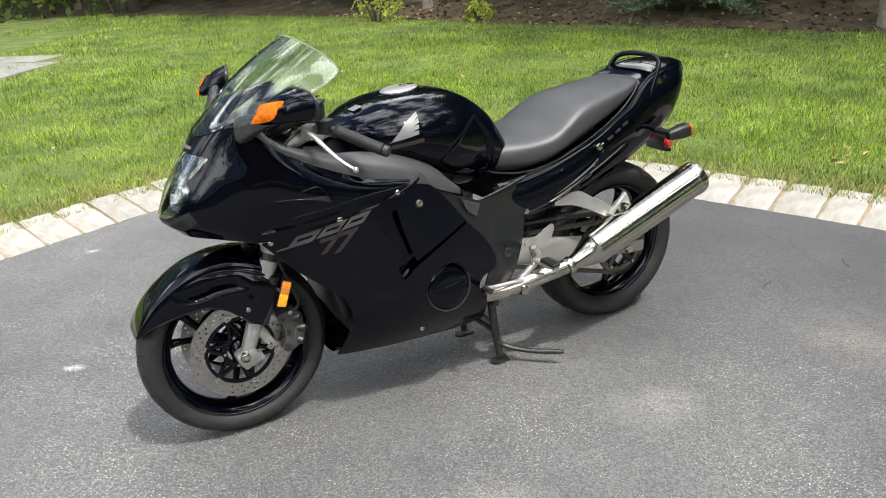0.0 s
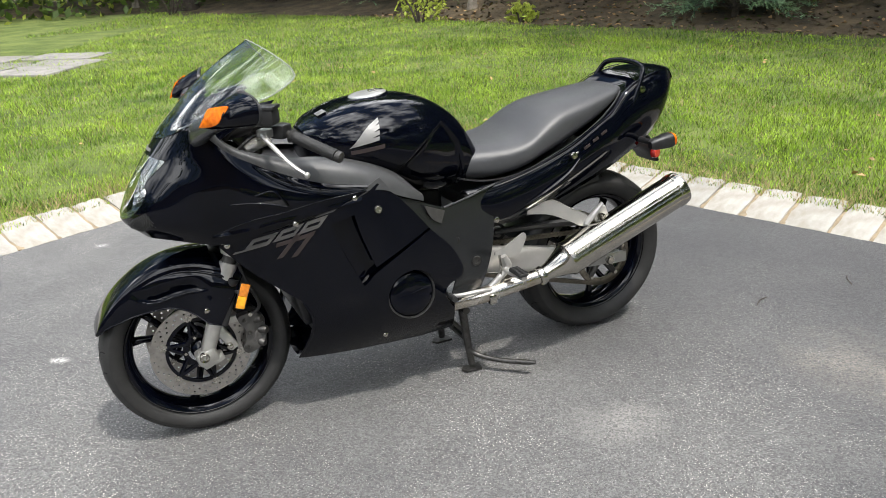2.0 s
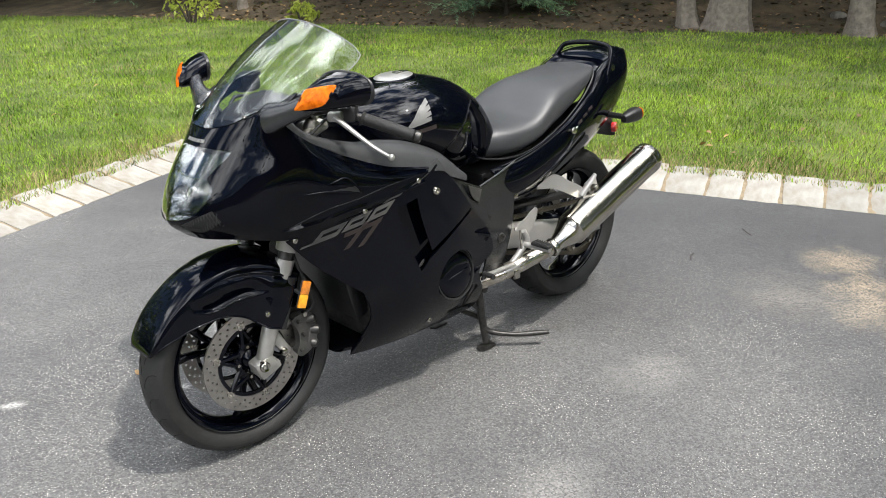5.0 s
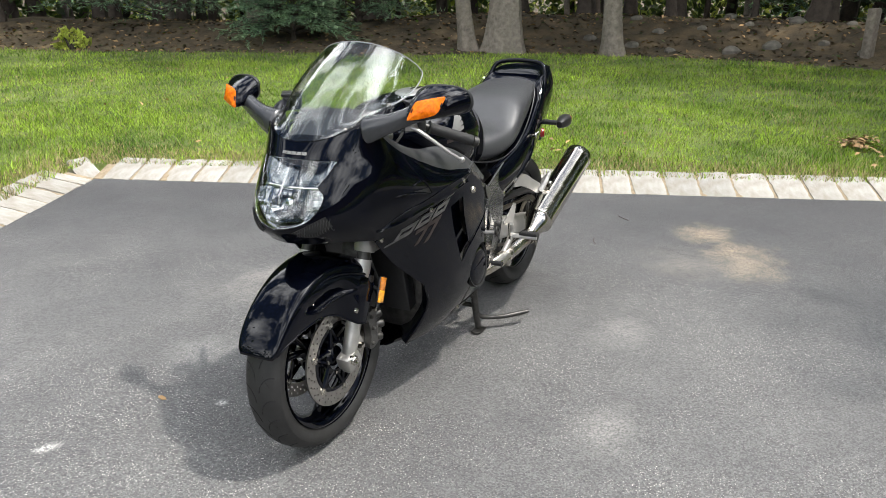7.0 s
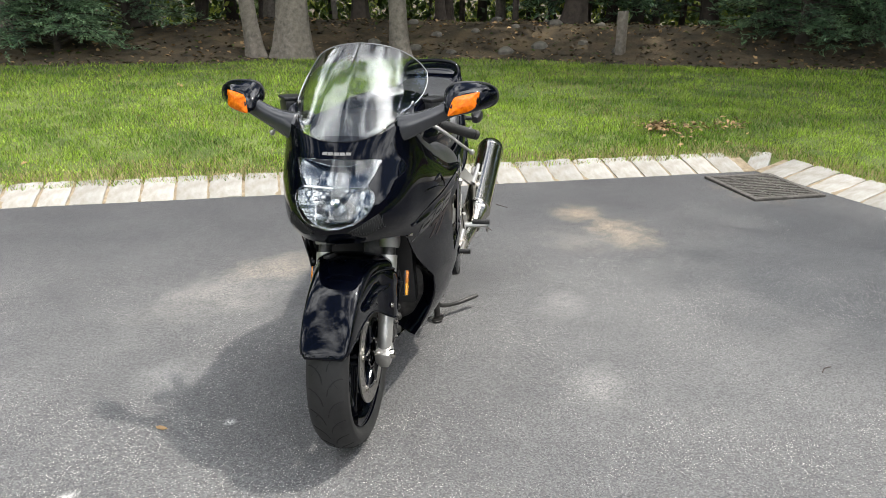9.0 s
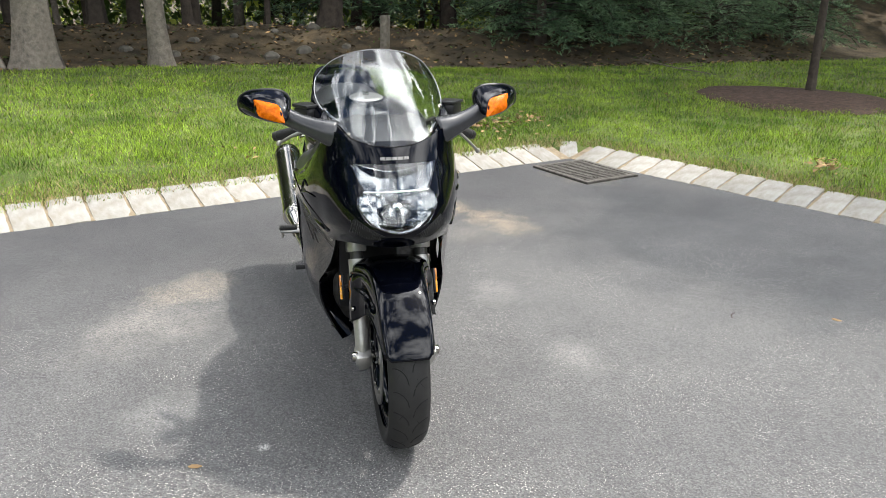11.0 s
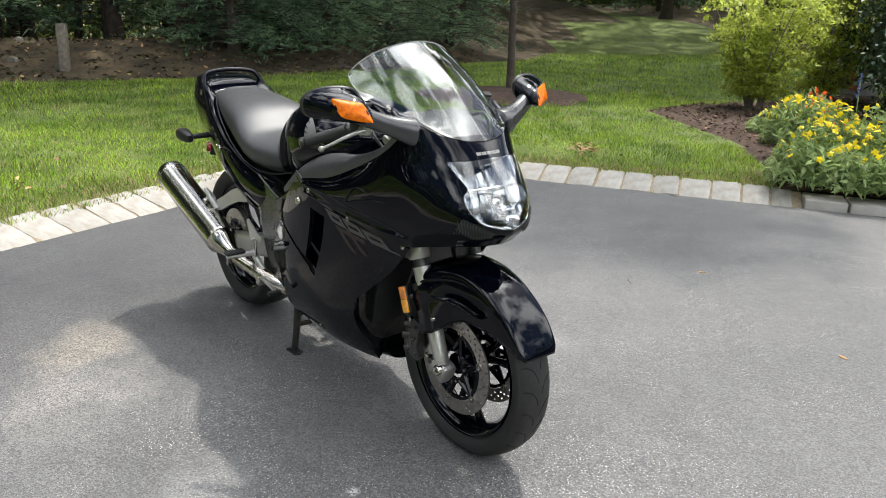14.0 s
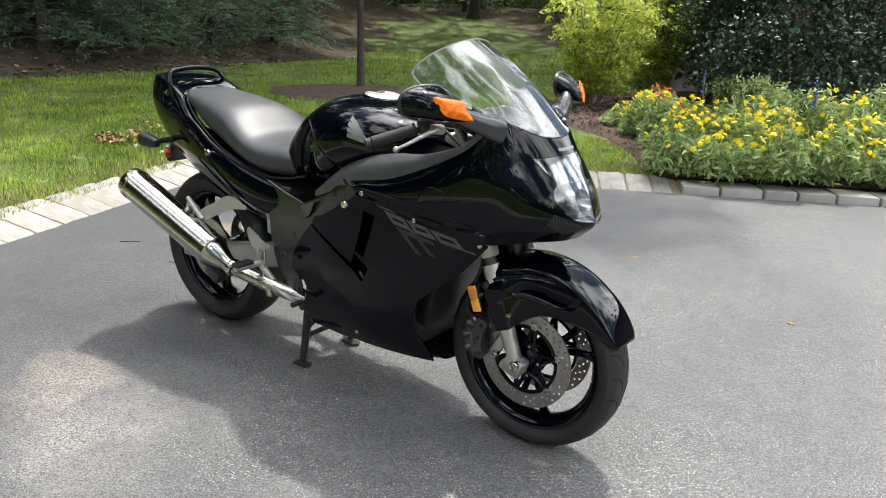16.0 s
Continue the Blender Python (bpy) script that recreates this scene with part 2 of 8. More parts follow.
def asphalt_material():
    """Sealed asphalt: fine aggregate, worn pale patches, tan silt and hair marks."""
    m = material("asphalt", (0.09, 0.09, 0.093), 0.72)
    t = m.node_tree
    b = t.nodes["Principled BSDF"]
    co = t.nodes.new("ShaderNodeTexCoord")

    def ns(s, detail, rgh=0.6):
        n = t.nodes.new("ShaderNodeTexNoise")
        n.inputs["Scale"].default_value, n.inputs["Detail"].default_value, n.inputs["Roughness"].default_value = s, detail, rgh
        t.links.new(co.outputs["Object"], n.inputs["Vector"])
        return n.outputs[0]

    def ramp(v, p0, p1, c0, c1):
        r = t.nodes.new("ShaderNodeValToRGB")
        r.color_ramp.elements[0].position, r.color_ramp.elements[1].position = p0, p1
        r.color_ramp.elements[0].color, r.color_ramp.elements[1].color = (*c0, 1), (*c1, 1)
        t.links.new(v, r.inputs[0])
        return r.outputs[0]

    def mix(kind, f, a, c):
        n = t.nodes.new("ShaderNodeMix")
        n.data_type, n.blend_type = "RGBA", kind
        for i, v in ((0, f), (6, a), (7, c)):
            if isinstance(v, (float, int)):
                n.inputs[i].default_value = v
            elif isinstance(v, tuple):
                n.inputs[i].default_value = v
            else:
                t.links.new(v, n.inputs[i])
        return n.outputs[2]

    # sealer still dark in a band along the far kerb, worn off in the middle of the drive
    sep_xyz = t.nodes.new("ShaderNodeVectorMath")
    sep_xyz.operation = "DOT_PRODUCT"
    sep_xyz.inputs[1].default_value = (-0.627, -0.779, 0)
    t.links.new(co.outputs["Object"], sep_xyz.inputs[0])
    uneven = t.nodes.new("ShaderNodeMath")
    uneven.operation = "MULTIPLY_ADD"
    uneven.inputs[1].default_value = 1.9
    t.links.new(ns(0.9, 6, 0.65), uneven.inputs[0])
    t.links.new(sep_xyz.outputs["Value"], uneven.inputs[2])
    band = t.nodes.new("ShaderNodeMapRange")
    band.inputs["From Min"].default_value, band.inputs["From Max"].default_value = -2.75, -1.35
    t.links.new(uneven.outputs[0], band.inputs[0])
    sealed = ramp(ns(0.8, 5), 0.3, 0.7, (0.052, 0.052, 0.056), (0.078, 0.078, 0.081))
    worn = ramp(ns(0.55, 6, 0.65), 0.3, 0.7, (0.078, 0.078, 0.081), (0.142, 0.141, 0.139))
    base = mix("MIX", band.outputs[0], sealed, worn)
    grain = ramp(ns(170, 4, 0.8), 0.36, 0.66, (0.7, 0.7, 0.7), (1.3, 1.3, 1.29))
    c = mix("MULTIPLY", 1.0, base, grain)
    vor = t.nodes.new("ShaderNodeTexVoronoi")
    vor.inputs["Scale"].default_value = 140.0
    t.links.new(co.outputs["Object"], vor.inputs["Vector"])
    specks = ramp(vor.outputs[0], 0.18, 0.33, (1, 1, 1), (0, 0, 0))
    wear = mix("MULTIPLY", 1.0, ramp(ns(1.3, 8, 0.7), 0.44, 0.60, (0.12, 0.12, 0.12), (1, 1, 1)), ramp(band.outputs[0], 0.0, 1.0, (0.12, 0.12, 0.12), (1, 1, 1)))
    peb = t.nodes.new("ShaderNodeTexVoronoi")
    peb.inputs["Scale"].default_value = 190.0
    t.links.new(co.outputs["Object"], peb.inputs["Vector"])
    sep = t.nodes.new("ShaderNodeSeparateColor")
    t.links.new(peb.outputs["Color"], sep.inputs[0])
    c = mix("MULTIPLY", 1.0, c, ramp(sep.outputs[0], 0.1, 0.95, (0.68, 0.68, 0.68), (1.36, 1.36, 1.35)))
    specks = mix("MULTIPLY", 1.0, specks, ramp(sep.outputs[1], 0.38, 0.65, (0, 0, 0), (1, 1, 1)))
    fleck = mix("MULTIPLY", 1.0, specks, wear)
    c = mix("MIX", fleck, c, (0.68, 0.65, 0.59, 1.0))
    # speckled blots: tan silt, pale grey patches, small white scuffs
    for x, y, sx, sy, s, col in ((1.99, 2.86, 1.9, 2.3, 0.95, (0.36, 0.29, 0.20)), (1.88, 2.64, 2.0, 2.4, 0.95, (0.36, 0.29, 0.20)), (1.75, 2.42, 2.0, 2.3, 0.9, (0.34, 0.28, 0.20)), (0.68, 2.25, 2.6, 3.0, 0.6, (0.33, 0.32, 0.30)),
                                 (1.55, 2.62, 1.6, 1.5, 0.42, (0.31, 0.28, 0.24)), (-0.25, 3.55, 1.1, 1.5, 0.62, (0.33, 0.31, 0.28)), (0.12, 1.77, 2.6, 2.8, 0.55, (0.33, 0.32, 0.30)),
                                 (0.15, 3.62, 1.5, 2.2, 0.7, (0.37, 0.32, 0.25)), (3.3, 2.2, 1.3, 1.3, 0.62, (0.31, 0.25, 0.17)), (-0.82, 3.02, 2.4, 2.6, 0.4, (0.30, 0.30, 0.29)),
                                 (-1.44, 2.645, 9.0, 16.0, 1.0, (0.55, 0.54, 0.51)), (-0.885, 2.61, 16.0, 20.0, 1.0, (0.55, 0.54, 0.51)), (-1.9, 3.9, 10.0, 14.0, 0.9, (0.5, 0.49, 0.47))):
        mp = t.nodes.new("ShaderNodeMapping")
        mp.inputs["Location"].default_value = (-x * sx, -y * sy, 0)
        mp.inputs["Scale"].default_value = (sx, sy, 1)
        t.links.new(co.outputs["Object"], mp.inputs["Vector"])
        ln = t.nodes.new("ShaderNodeVectorMath")
        ln.operation = "LENGTH"
        t.links.new(mp.outputs[0], ln.inputs[0])
        add = t.nodes.new("ShaderNodeMath")
        add.operation = "MULTIPLY_ADD"
        add.inputs[1].default_value = 1.1
        t.links.new(ns(3.5, 6, 0.7), add.inputs[0])
        t.links.new(ln.outputs["Value"], add.inputs[2])
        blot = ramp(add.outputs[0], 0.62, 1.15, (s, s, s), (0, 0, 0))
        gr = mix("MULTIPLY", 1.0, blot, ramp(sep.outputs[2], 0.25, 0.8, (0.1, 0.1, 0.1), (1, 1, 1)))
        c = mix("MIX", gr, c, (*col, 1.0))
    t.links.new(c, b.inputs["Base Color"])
    t.links.new(ramp(ns(1.2, 5), 0.3, 0.7, (0.62, 0.62, 0.62), (0.85, 0.85, 0.85)), b.inputs["Roughness"])
    bp = t.nodes.new("ShaderNodeBump")
    bp.inputs["Strength"].default_value, bp.inputs["Distance"].default_value = 0.65, 0.004
    t.links.new(peb.outputs["Distance"], bp.inputs["Height"])
    t.links.new(bp.outputs[0], b.inputs["Normal"])
    return m


ASPHALT = asphalt_material()


# mesh helpers -----------------------------------------------------------
def mesh_of(name, verts, faces, mats, smooth=True, face_mats=None):
    me = bpy.data.meshes.new(name)
    me.from_pydata([tuple(map(float, v)) for v in verts], [], [tuple(map(int, f)) for f in faces])
    for m in (mats if isinstance(mats, (list, tuple)) else [mats]):
        me.materials.append(m)
    if face_mats is not None:
        me.polygons.foreach_set("material_index", np.array(face_mats, dtype=np.int32))
    if smooth:
        me.polygons.foreach_set("use_smooth", np.ones(len(me.polygons), dtype=bool))
    me.update()
    return me


def part(name, geo, mat, parent=None, label="", smooth=True, sharp=40):
    """One mesh object: geo is (verts, faces)."""
    me = mesh_of(name, geo[0], geo[1], mat, smooth)
    bm = bmesh.new()
    bm.from_mesh(me)
    bmesh.ops.recalc_face_normals(bm, faces=bm.faces)
    bm.to_mesh(me)
    bm.free()
    if smooth and sharp < 180:
        me.set_sharp_from_angle(angle=radians(sharp))
    ob = new(name, me)
    ob.parent = parent
    if label:
        tagged(ob, label)
    return ob


def join(*geos):
    v, f = [], []
    for gv, gf in geos:
        o = len(v)
        v.extend(gv)
        f.extend([tuple(i + o for i in q) for q in gf])
    return v, f


def moved(geo, m):
    return [m @ Vector(v) for v in geo[0]], geo[1]


def mirrored(geo):
    return [(v[0], -v[1], v[2]) for v in geo[0]], [tuple(reversed(q)) for q in geo[1]]


def rings(rows, closed=True, caps=True):
    """Faces over rows of equally many points; closed: each row is a loop."""
    n = len(rows[0])
    v = [p for r in rows for p in r]
    f = []
    for i in range(len(rows) - 1):
        for j in range(n if closed else n - 1):
            k = (j + 1) % n
            f.append((i * n + j, i * n + k, (i + 1) * n + k, (i + 1) * n + j))
    if closed and caps:
        f.append(tuple(range(n - 1, -1, -1)))
        f.append(tuple((len(rows) - 1) * n + j for j in range(n)))
    return v, f


def spline(pts, n, closed=False):
    """Catmull-Rom through the points, n samples."""
    p = [np.array(q, float) for q in pts]
    m = len(p)
    out = []
    segs = m if closed else m - 1
    for k in range(n):
        u = k / (n if closed else n - 1) * segs
        i = min(int(u), segs - 1)
        w = u - i
        if closed:
            a, b, c, d = p[(i - 1) % m], p[i % m], p[(i + 1) % m], p[(i + 2) % m]
        else:
            b, c = p[i], p[i + 1]
            a = p[i - 1] if i else 2 * b - c
            d = p[i + 2] if i + 2 < m else 2 * c - b
        out.append(0.5 * (2 * b + (c - a) * w + (2 * a - 5 * b + 4 * c - d) * w * w + (3 * b - a - 3 * c + d) * w ** 3))
    return out


def tube(path, radius, n=10, samples=0, flat=1.0):
    """A round bar along a path; radius: one number, or one for each point."""
    if samples:
        rad = [radius] * len(path) if isinstance(radius, (int, float)) else radius
        both = spline([(*p, r) for p, r in zip(path, rad)], samples)
        path, radius = [b[:3] for b in both], [b[3] for b in both]
    path = [Vector(p) for p in path]
    rows = []
    up = Vector((0.13, 0.37, 0.92))
    for i, p in enumerate(path):
        d = (path[min(i + 1, len(path) - 1)] - path[max(i - 1, 0)]).normalized()
        s = d.cross(up).normalized()
        w = s.cross(d)
        r = radius if isinstance(radius, (int, float)) else radius[i]
        rows.append([p + (s * math.cos(a) * r + w * math.sin(a) * r * flat) for a in [2 * math.pi * k / n for k in range(n)]])
    return rings(rows)


def lathe(profile, axis_at, axis, n=32, closed_profile=False):
    """Turn a profile of (radius, along) about an axis."""
    q = Vector((0, 0, 1)).rotation_difference(Vector(axis)).to_matrix().to_4x4()
    m = Matrix.Translation(axis_at) @ q
    pr = list(profile) + ([profile[0]] if closed_profile else [])
    rows = [[m @ Vector((r * math.cos(2 * math.pi * k / n), r * math.sin(2 * math.pi * k / n), h)) for k in range(n)] for r, h in pr]
    return rings(rows, True, not closed_profile)


def slab_poly(poly, thick, m=None):
    """A flat polygon with thickness, bevelled a little: poly in its own x, y."""
    n = len(poly)
    c = np.mean(np.array(poly), axis=0)
    b = min(0.15 * thick, 0.002) if thick < 0.02 else 0.004
    inner = [(c[0] + (p[0] - c[0]) * (1 - b / max(0.01, np.hypot(*(np.array(p) - c)))), c[1] + (p[1] - c[1]) * (1 - b / max(0.01, np.hypot(*(np.array(p) - c))))) for p in poly]
    rows = [[(x, y, 0) for x, y in inner], [(x, y, b) for x, y in poly], [(x, y, thick - b) for x, y in poly], [(x, y, thick) for x, y in inner]]
    g = rings(rows)
    return moved(g, m) if m is not None else g


def box(cx, cy, cz, sx, sy, sz, b=0.004, m=None):
    """A box with chamfered edges."""
    bm = bmesh.new()
    bmesh.ops.create_cube(bm, size=1, matrix=Matrix.Diagonal((sx, sy, sz, 1)))
    bmesh.ops.bevel(bm, geom=bm.edges[:], offset=min(b, 0.45 * min(sx, sy, sz)), segments=2, affect="EDGES", profile=0.5)
    t = Matrix.Translation((cx, cy, cz))
    if m is not None:
        t = t @ m
    v = [tuple(t @ x.co) for x in bm.verts]
    bm.verts.index_update()
    f = [tuple(x.index for x in q.verts) for q in bm.faces]
    bm.free()
    return v, f


def inside(p, poly):
    x, y = p
    hit = False
    for i in range(len(poly)):
        (x1, y1), (x2, y2) = poly[i - 1][:2], poly[i][:2]
        if (y1 > y) != (y2 > y) and x < (x2 - x1) * (y - y1) / (y2 - y1) + x1:
            hit = not hit
    return hit


def dense(poly, step, closed=True):
    """Round off a polygon that has a point doubled at each true corner, and walk it in even steps."""
    p = [tuple(map(float, q)) for q in poly]
    corners = [i for i in range(len(p)) if p[i] == p[i - 1]]
    if not corners:
        return [tuple(q) for q in spline(p, max(8, int(sum(math.dist(p[i - 1], p[i]) for i in range(len(p))) / step)), True)]
    out = []
    for a, c in enumerate(corners):
        e = corners[(a + 1) % len(corners)]
        run = [p[c]]
        i = (c + 1) % len(p)
        while i != e:
            run.append(p[i])
            i = (i + 1) % len(p)
        length = sum(math.dist(run[k], run[k + 1]) for k in range(len(run) - 1))
        out += [tuple(q) for q in spline(run, max(2, int(length / step) + 1))[:-1]] if len(run) > 1 else []
    return out


def panel(outline, holes, to_xyz, step=0.02, thick=0.004, inward=None, smooth_step=None):
    """A shell over a region of a parameter plane, with holes and a returned rim."""
    from mathutils.geometry import delaunay_2d_cdt
    loops = [dense(outline, smooth_step or step)] + [dense(h, (smooth_step or step) * 0.6) for h in holes]
    pts, edges = [], []
    for lp in loops:
        o = len(pts)
        pts += lp
        edges += [(o + i, o + (i + 1) % len(lp)) for i in range(len(lp))]
    a = np.array(loops[0])
    lo, hi = a.min(0), a.max(0)
    bound = np.array(pts)
    for ix in range(int((hi[0] - lo[0]) / step) + 1):
        for iy in range(int((hi[1] - lo[1]) / step) + 1):
            q = (lo[0] + (ix + 0.5 + 0.25 * (iy % 2)) * step, lo[1] + (iy + 0.5) * step)
            if inside(q, loops[0]) and not any(inside(q, h) for h in loops[1:]) and np.hypot(*(bound - q).T).min() > 0.45 * step:
                pts.append(q)
    co, _, tris, *_ = delaunay_2d_cdt([Vector(q) for q in pts], edges, [], 0, 1e-6)
    keep = []
    for t in tris:
        c = sum((co[i] for i in t), Vector((0, 0))) / len(t)
        if inside(c, loops[0]) and not any(inside(c, h) for h in loops[1:]):
            keep.append(tuple(t))
    outer = [Vector(to_xyz(q[0], q[1])) for q in co]
    nrm = [Vector((0, 0, 0)) for _ in co]
    for t in keep:
        n = (outer[t[1]] - outer[t[0]]).cross(outer[t[2]] - outer[t[0]])
        for i in t:
            nrm[i] += n
    want = Vector(inward) if inward is not None else None
    back = []
    for p, n in zip(outer, nrm):
        n = n.normalized() if n.length else Vector((0, 0, 1))
        ref = want if want is not None else Vector((0, -1 if p.y > 0 else 1, 0))
        if n.dot(ref) < 0:
            n = -n
        back.append(p + n * thick)
    k = len(outer)
    faces = list(keep) + [tuple(reversed([i + k for i in t])) for t in keep]
    count = {}
    for t in keep:
        for i in range(3):
            e = (t[i], t[(i + 1) % 3])
            count[e] = 1
    for a_, b_ in list(count):
        if (b_, a_) not in count:
            faces.append((b_, a_, a_ + k, b_ + k))
    return outer + back, faces


def loft(stations, n=28, caps=True):
    """Tube through stations (x, half width, z bottom, z top, roundness), y symmetric; rounder at the top for larger roundness."""
    rows = []
    for x, w, z0, z1, e in stations:
        row = []
        for k in range(n):
            a = 2 * math.pi * k / n
            c, s = math.cos(a), math.sin(a)
            y = w * math.copysign(abs(c) ** (2 / e), c)
            z = 0.5 * (z0 + z1) + 0.5 * (z1 - z0) * math.copysign(abs(s) ** (2 / e), s)
            row.append((x, y, z))
        rows.append(row)
    return rings(rows, True, caps)


def smooth_stations(st, n):
    return [tuple(q) for q in spline(st, n)]


# the drive, kerb, lawn and woods -----------------------------------------
rng = np.random.default_rng(7)
KERB_A0, KERB_AB, KERB_BC, KERB_MID, KERB_C1 = (-5.6, -0.45), (-0.675, 6.03), (3.85, 2.40), (3.07, 0.90), (2.24, -0.70)
EDGE_END = (0.51, -4.2)
DRIVE = [KERB_A0, KERB_AB, KERB_BC, KERB_MID, KERB_C1, EDGE_END, (-2.0, -9.0), (-16.0, -9.0), (-16.0, -6.0)]
LAWN_FAR = [(-30.0, 23.0), (-8.7, 20.2), (-2.6, 16.6), (0.85, 13.5), (3.0, 11.9), (4.8, 10.4), (6.0, 10.1), (7.4, 9.1), (8.7, 7.3), (9.0, 6.0), (9.5, 4.4), (11.8, 2.2), (13.4, 0.7), (16.5, -2.2), (25.0, -6.0), (32.0, -13.0)]
LAWN_NEAR = [(12.0, -9.5), (8.0, -4.2), (7.15, -2.0), (6.5, -1.2), (5.3, -1.2), (4.05, -1.15), (3.2, -0.93), (2.55, -0.72)]
LAWN = LAWN_FAR + LAWN_NEAR + [(3.34, 0.76), (4.2, 2.42), (-0.68, 6.32), (-5.95, -0.35), (-30.0, -2.0)]


def dist_to(poly, x, y, closed=True):
    best = 1e9
    for i in range(0 if closed else 1, len(poly)):
        ax, ay = poly[i - 1]
        bx, by = poly[i]
        dx, dy = bx - ax, by - ay
        k = max(0, min(1, ((x - ax) * dx + (y - ay) * dy) / (dx * dx + dy * dy)))
        best = min(best, math.hypot(x - ax - k * dx, y - ay - k * dy))
    return best


def step01(v):
    v = max(0.0, min(1.0, v))
    return v * v * (3 - 2 * v)


def lawn_z(d, x, y):
    """The lawn's height d metres from the drive: a low rise by the kerb, and a gentle fall far off."""
    s = np.clip(d / 1.4, 0, 1)
    return 0.055 + 0.068 * s * s * (3 - 2 * s) - 0.03 * np.clip(0.85 * x + 0.53 * y - 10, 0, 5)


def height(x, y):
    if inside((x, y), DRIVE):
        return -0.5
    d = dist_to(DRIVE, x, y)
    z = lawn_z(d, x, y) + 0.012 * noise.noise((x * 0.6, y * 0.6, 0))
    z -= 0.13 * (1 - step01((d - 0.34) / 0.26))
    z += 1.1 * step01((x - 20) / 7) * step01((4 - y) / 4)
    if d > 1.5 and not inside((x, y), LAWN) and (x + y) > 4 and not (x > 2 and y < -0.3 and x - y < 14):
        b = dist_to(LAWN_FAR, x, y, False)
        z += (0.28 + 0.22 * step01((x - 4) / 4)) * step01((b - 0.2) / 2.4) + 0.07 * step01(b / 3) * noise.noise((x, y, 3)) - 0.13 * min(16.0, max(0, b - 3.2))
    return z


def ground_sheet():
    """One sheet to the horizon, fine near the drive and coarse far off."""
    ax = sorted(set([round(v, 3) for v in np.arange(-8, 18.01, 0.3)] + [-600, -200, -80, -40, -28, -20, -15, -12, -10, -9, 19, 20.5, 22.5, 25, 29, 34, 45, 80, 200, 600]))
    ay = sorted(set([round(v, 3) for v in np.arange(-7, 18.01, 0.3)] + [-600, -200, -80, -40, -25, -18, -14, -11, -9, -8, 19, 20.5, 22.5, 25, 29, 34, 45, 80, 200, 600]))
    verts = [(x, y, height(x, y)) for y in ay for x in ax]
    n = len(ax)
    faces, fm = [], []
    for j in range(len(ay) - 1):
        for i in range(n - 1):
            faces.append((j * n + i, j * n + i + 1, (j + 1) * n + i + 1, (j + 1) * n + i))
            c = ((ax[i] + ax[i + 1]) / 2, (ay[j] + ay[j + 1]) / 2)
            fm.append(1 if inside(c, LAWN) or (c[1] > -0.6 and dist_to(DRIVE, *c) < 0.7) else 0)
    ob = new("ground", mesh_of("ground", verts, faces, [SOIL, TURF], True, fm))
    return tagged(ob, "brown leaf-littered woodland soil with green lawn turf", "ground", kind="structure")


ground_sheet()


def drive_sheet():
    from mathutils.geometry import tessellate_polygon
    tris = tessellate_polygon([[Vector((x, y, 0)) for x, y in DRIVE]])
    me = mesh_of("driveway", [(x, y, 0) for x, y in DRIVE], tris, ASPHALT, False)
    bm = bmesh.new()
    bm.from_mesh(me)
    bmesh.ops.recalc_face_normals(bm, faces=bm.faces)
    for f in bm.faces:
        if f.normal.z < 0:
            f.normal_flip()
    bm.to_mesh(me)
    bm.free()
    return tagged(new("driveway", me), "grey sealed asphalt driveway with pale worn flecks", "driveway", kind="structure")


drive_sheet()


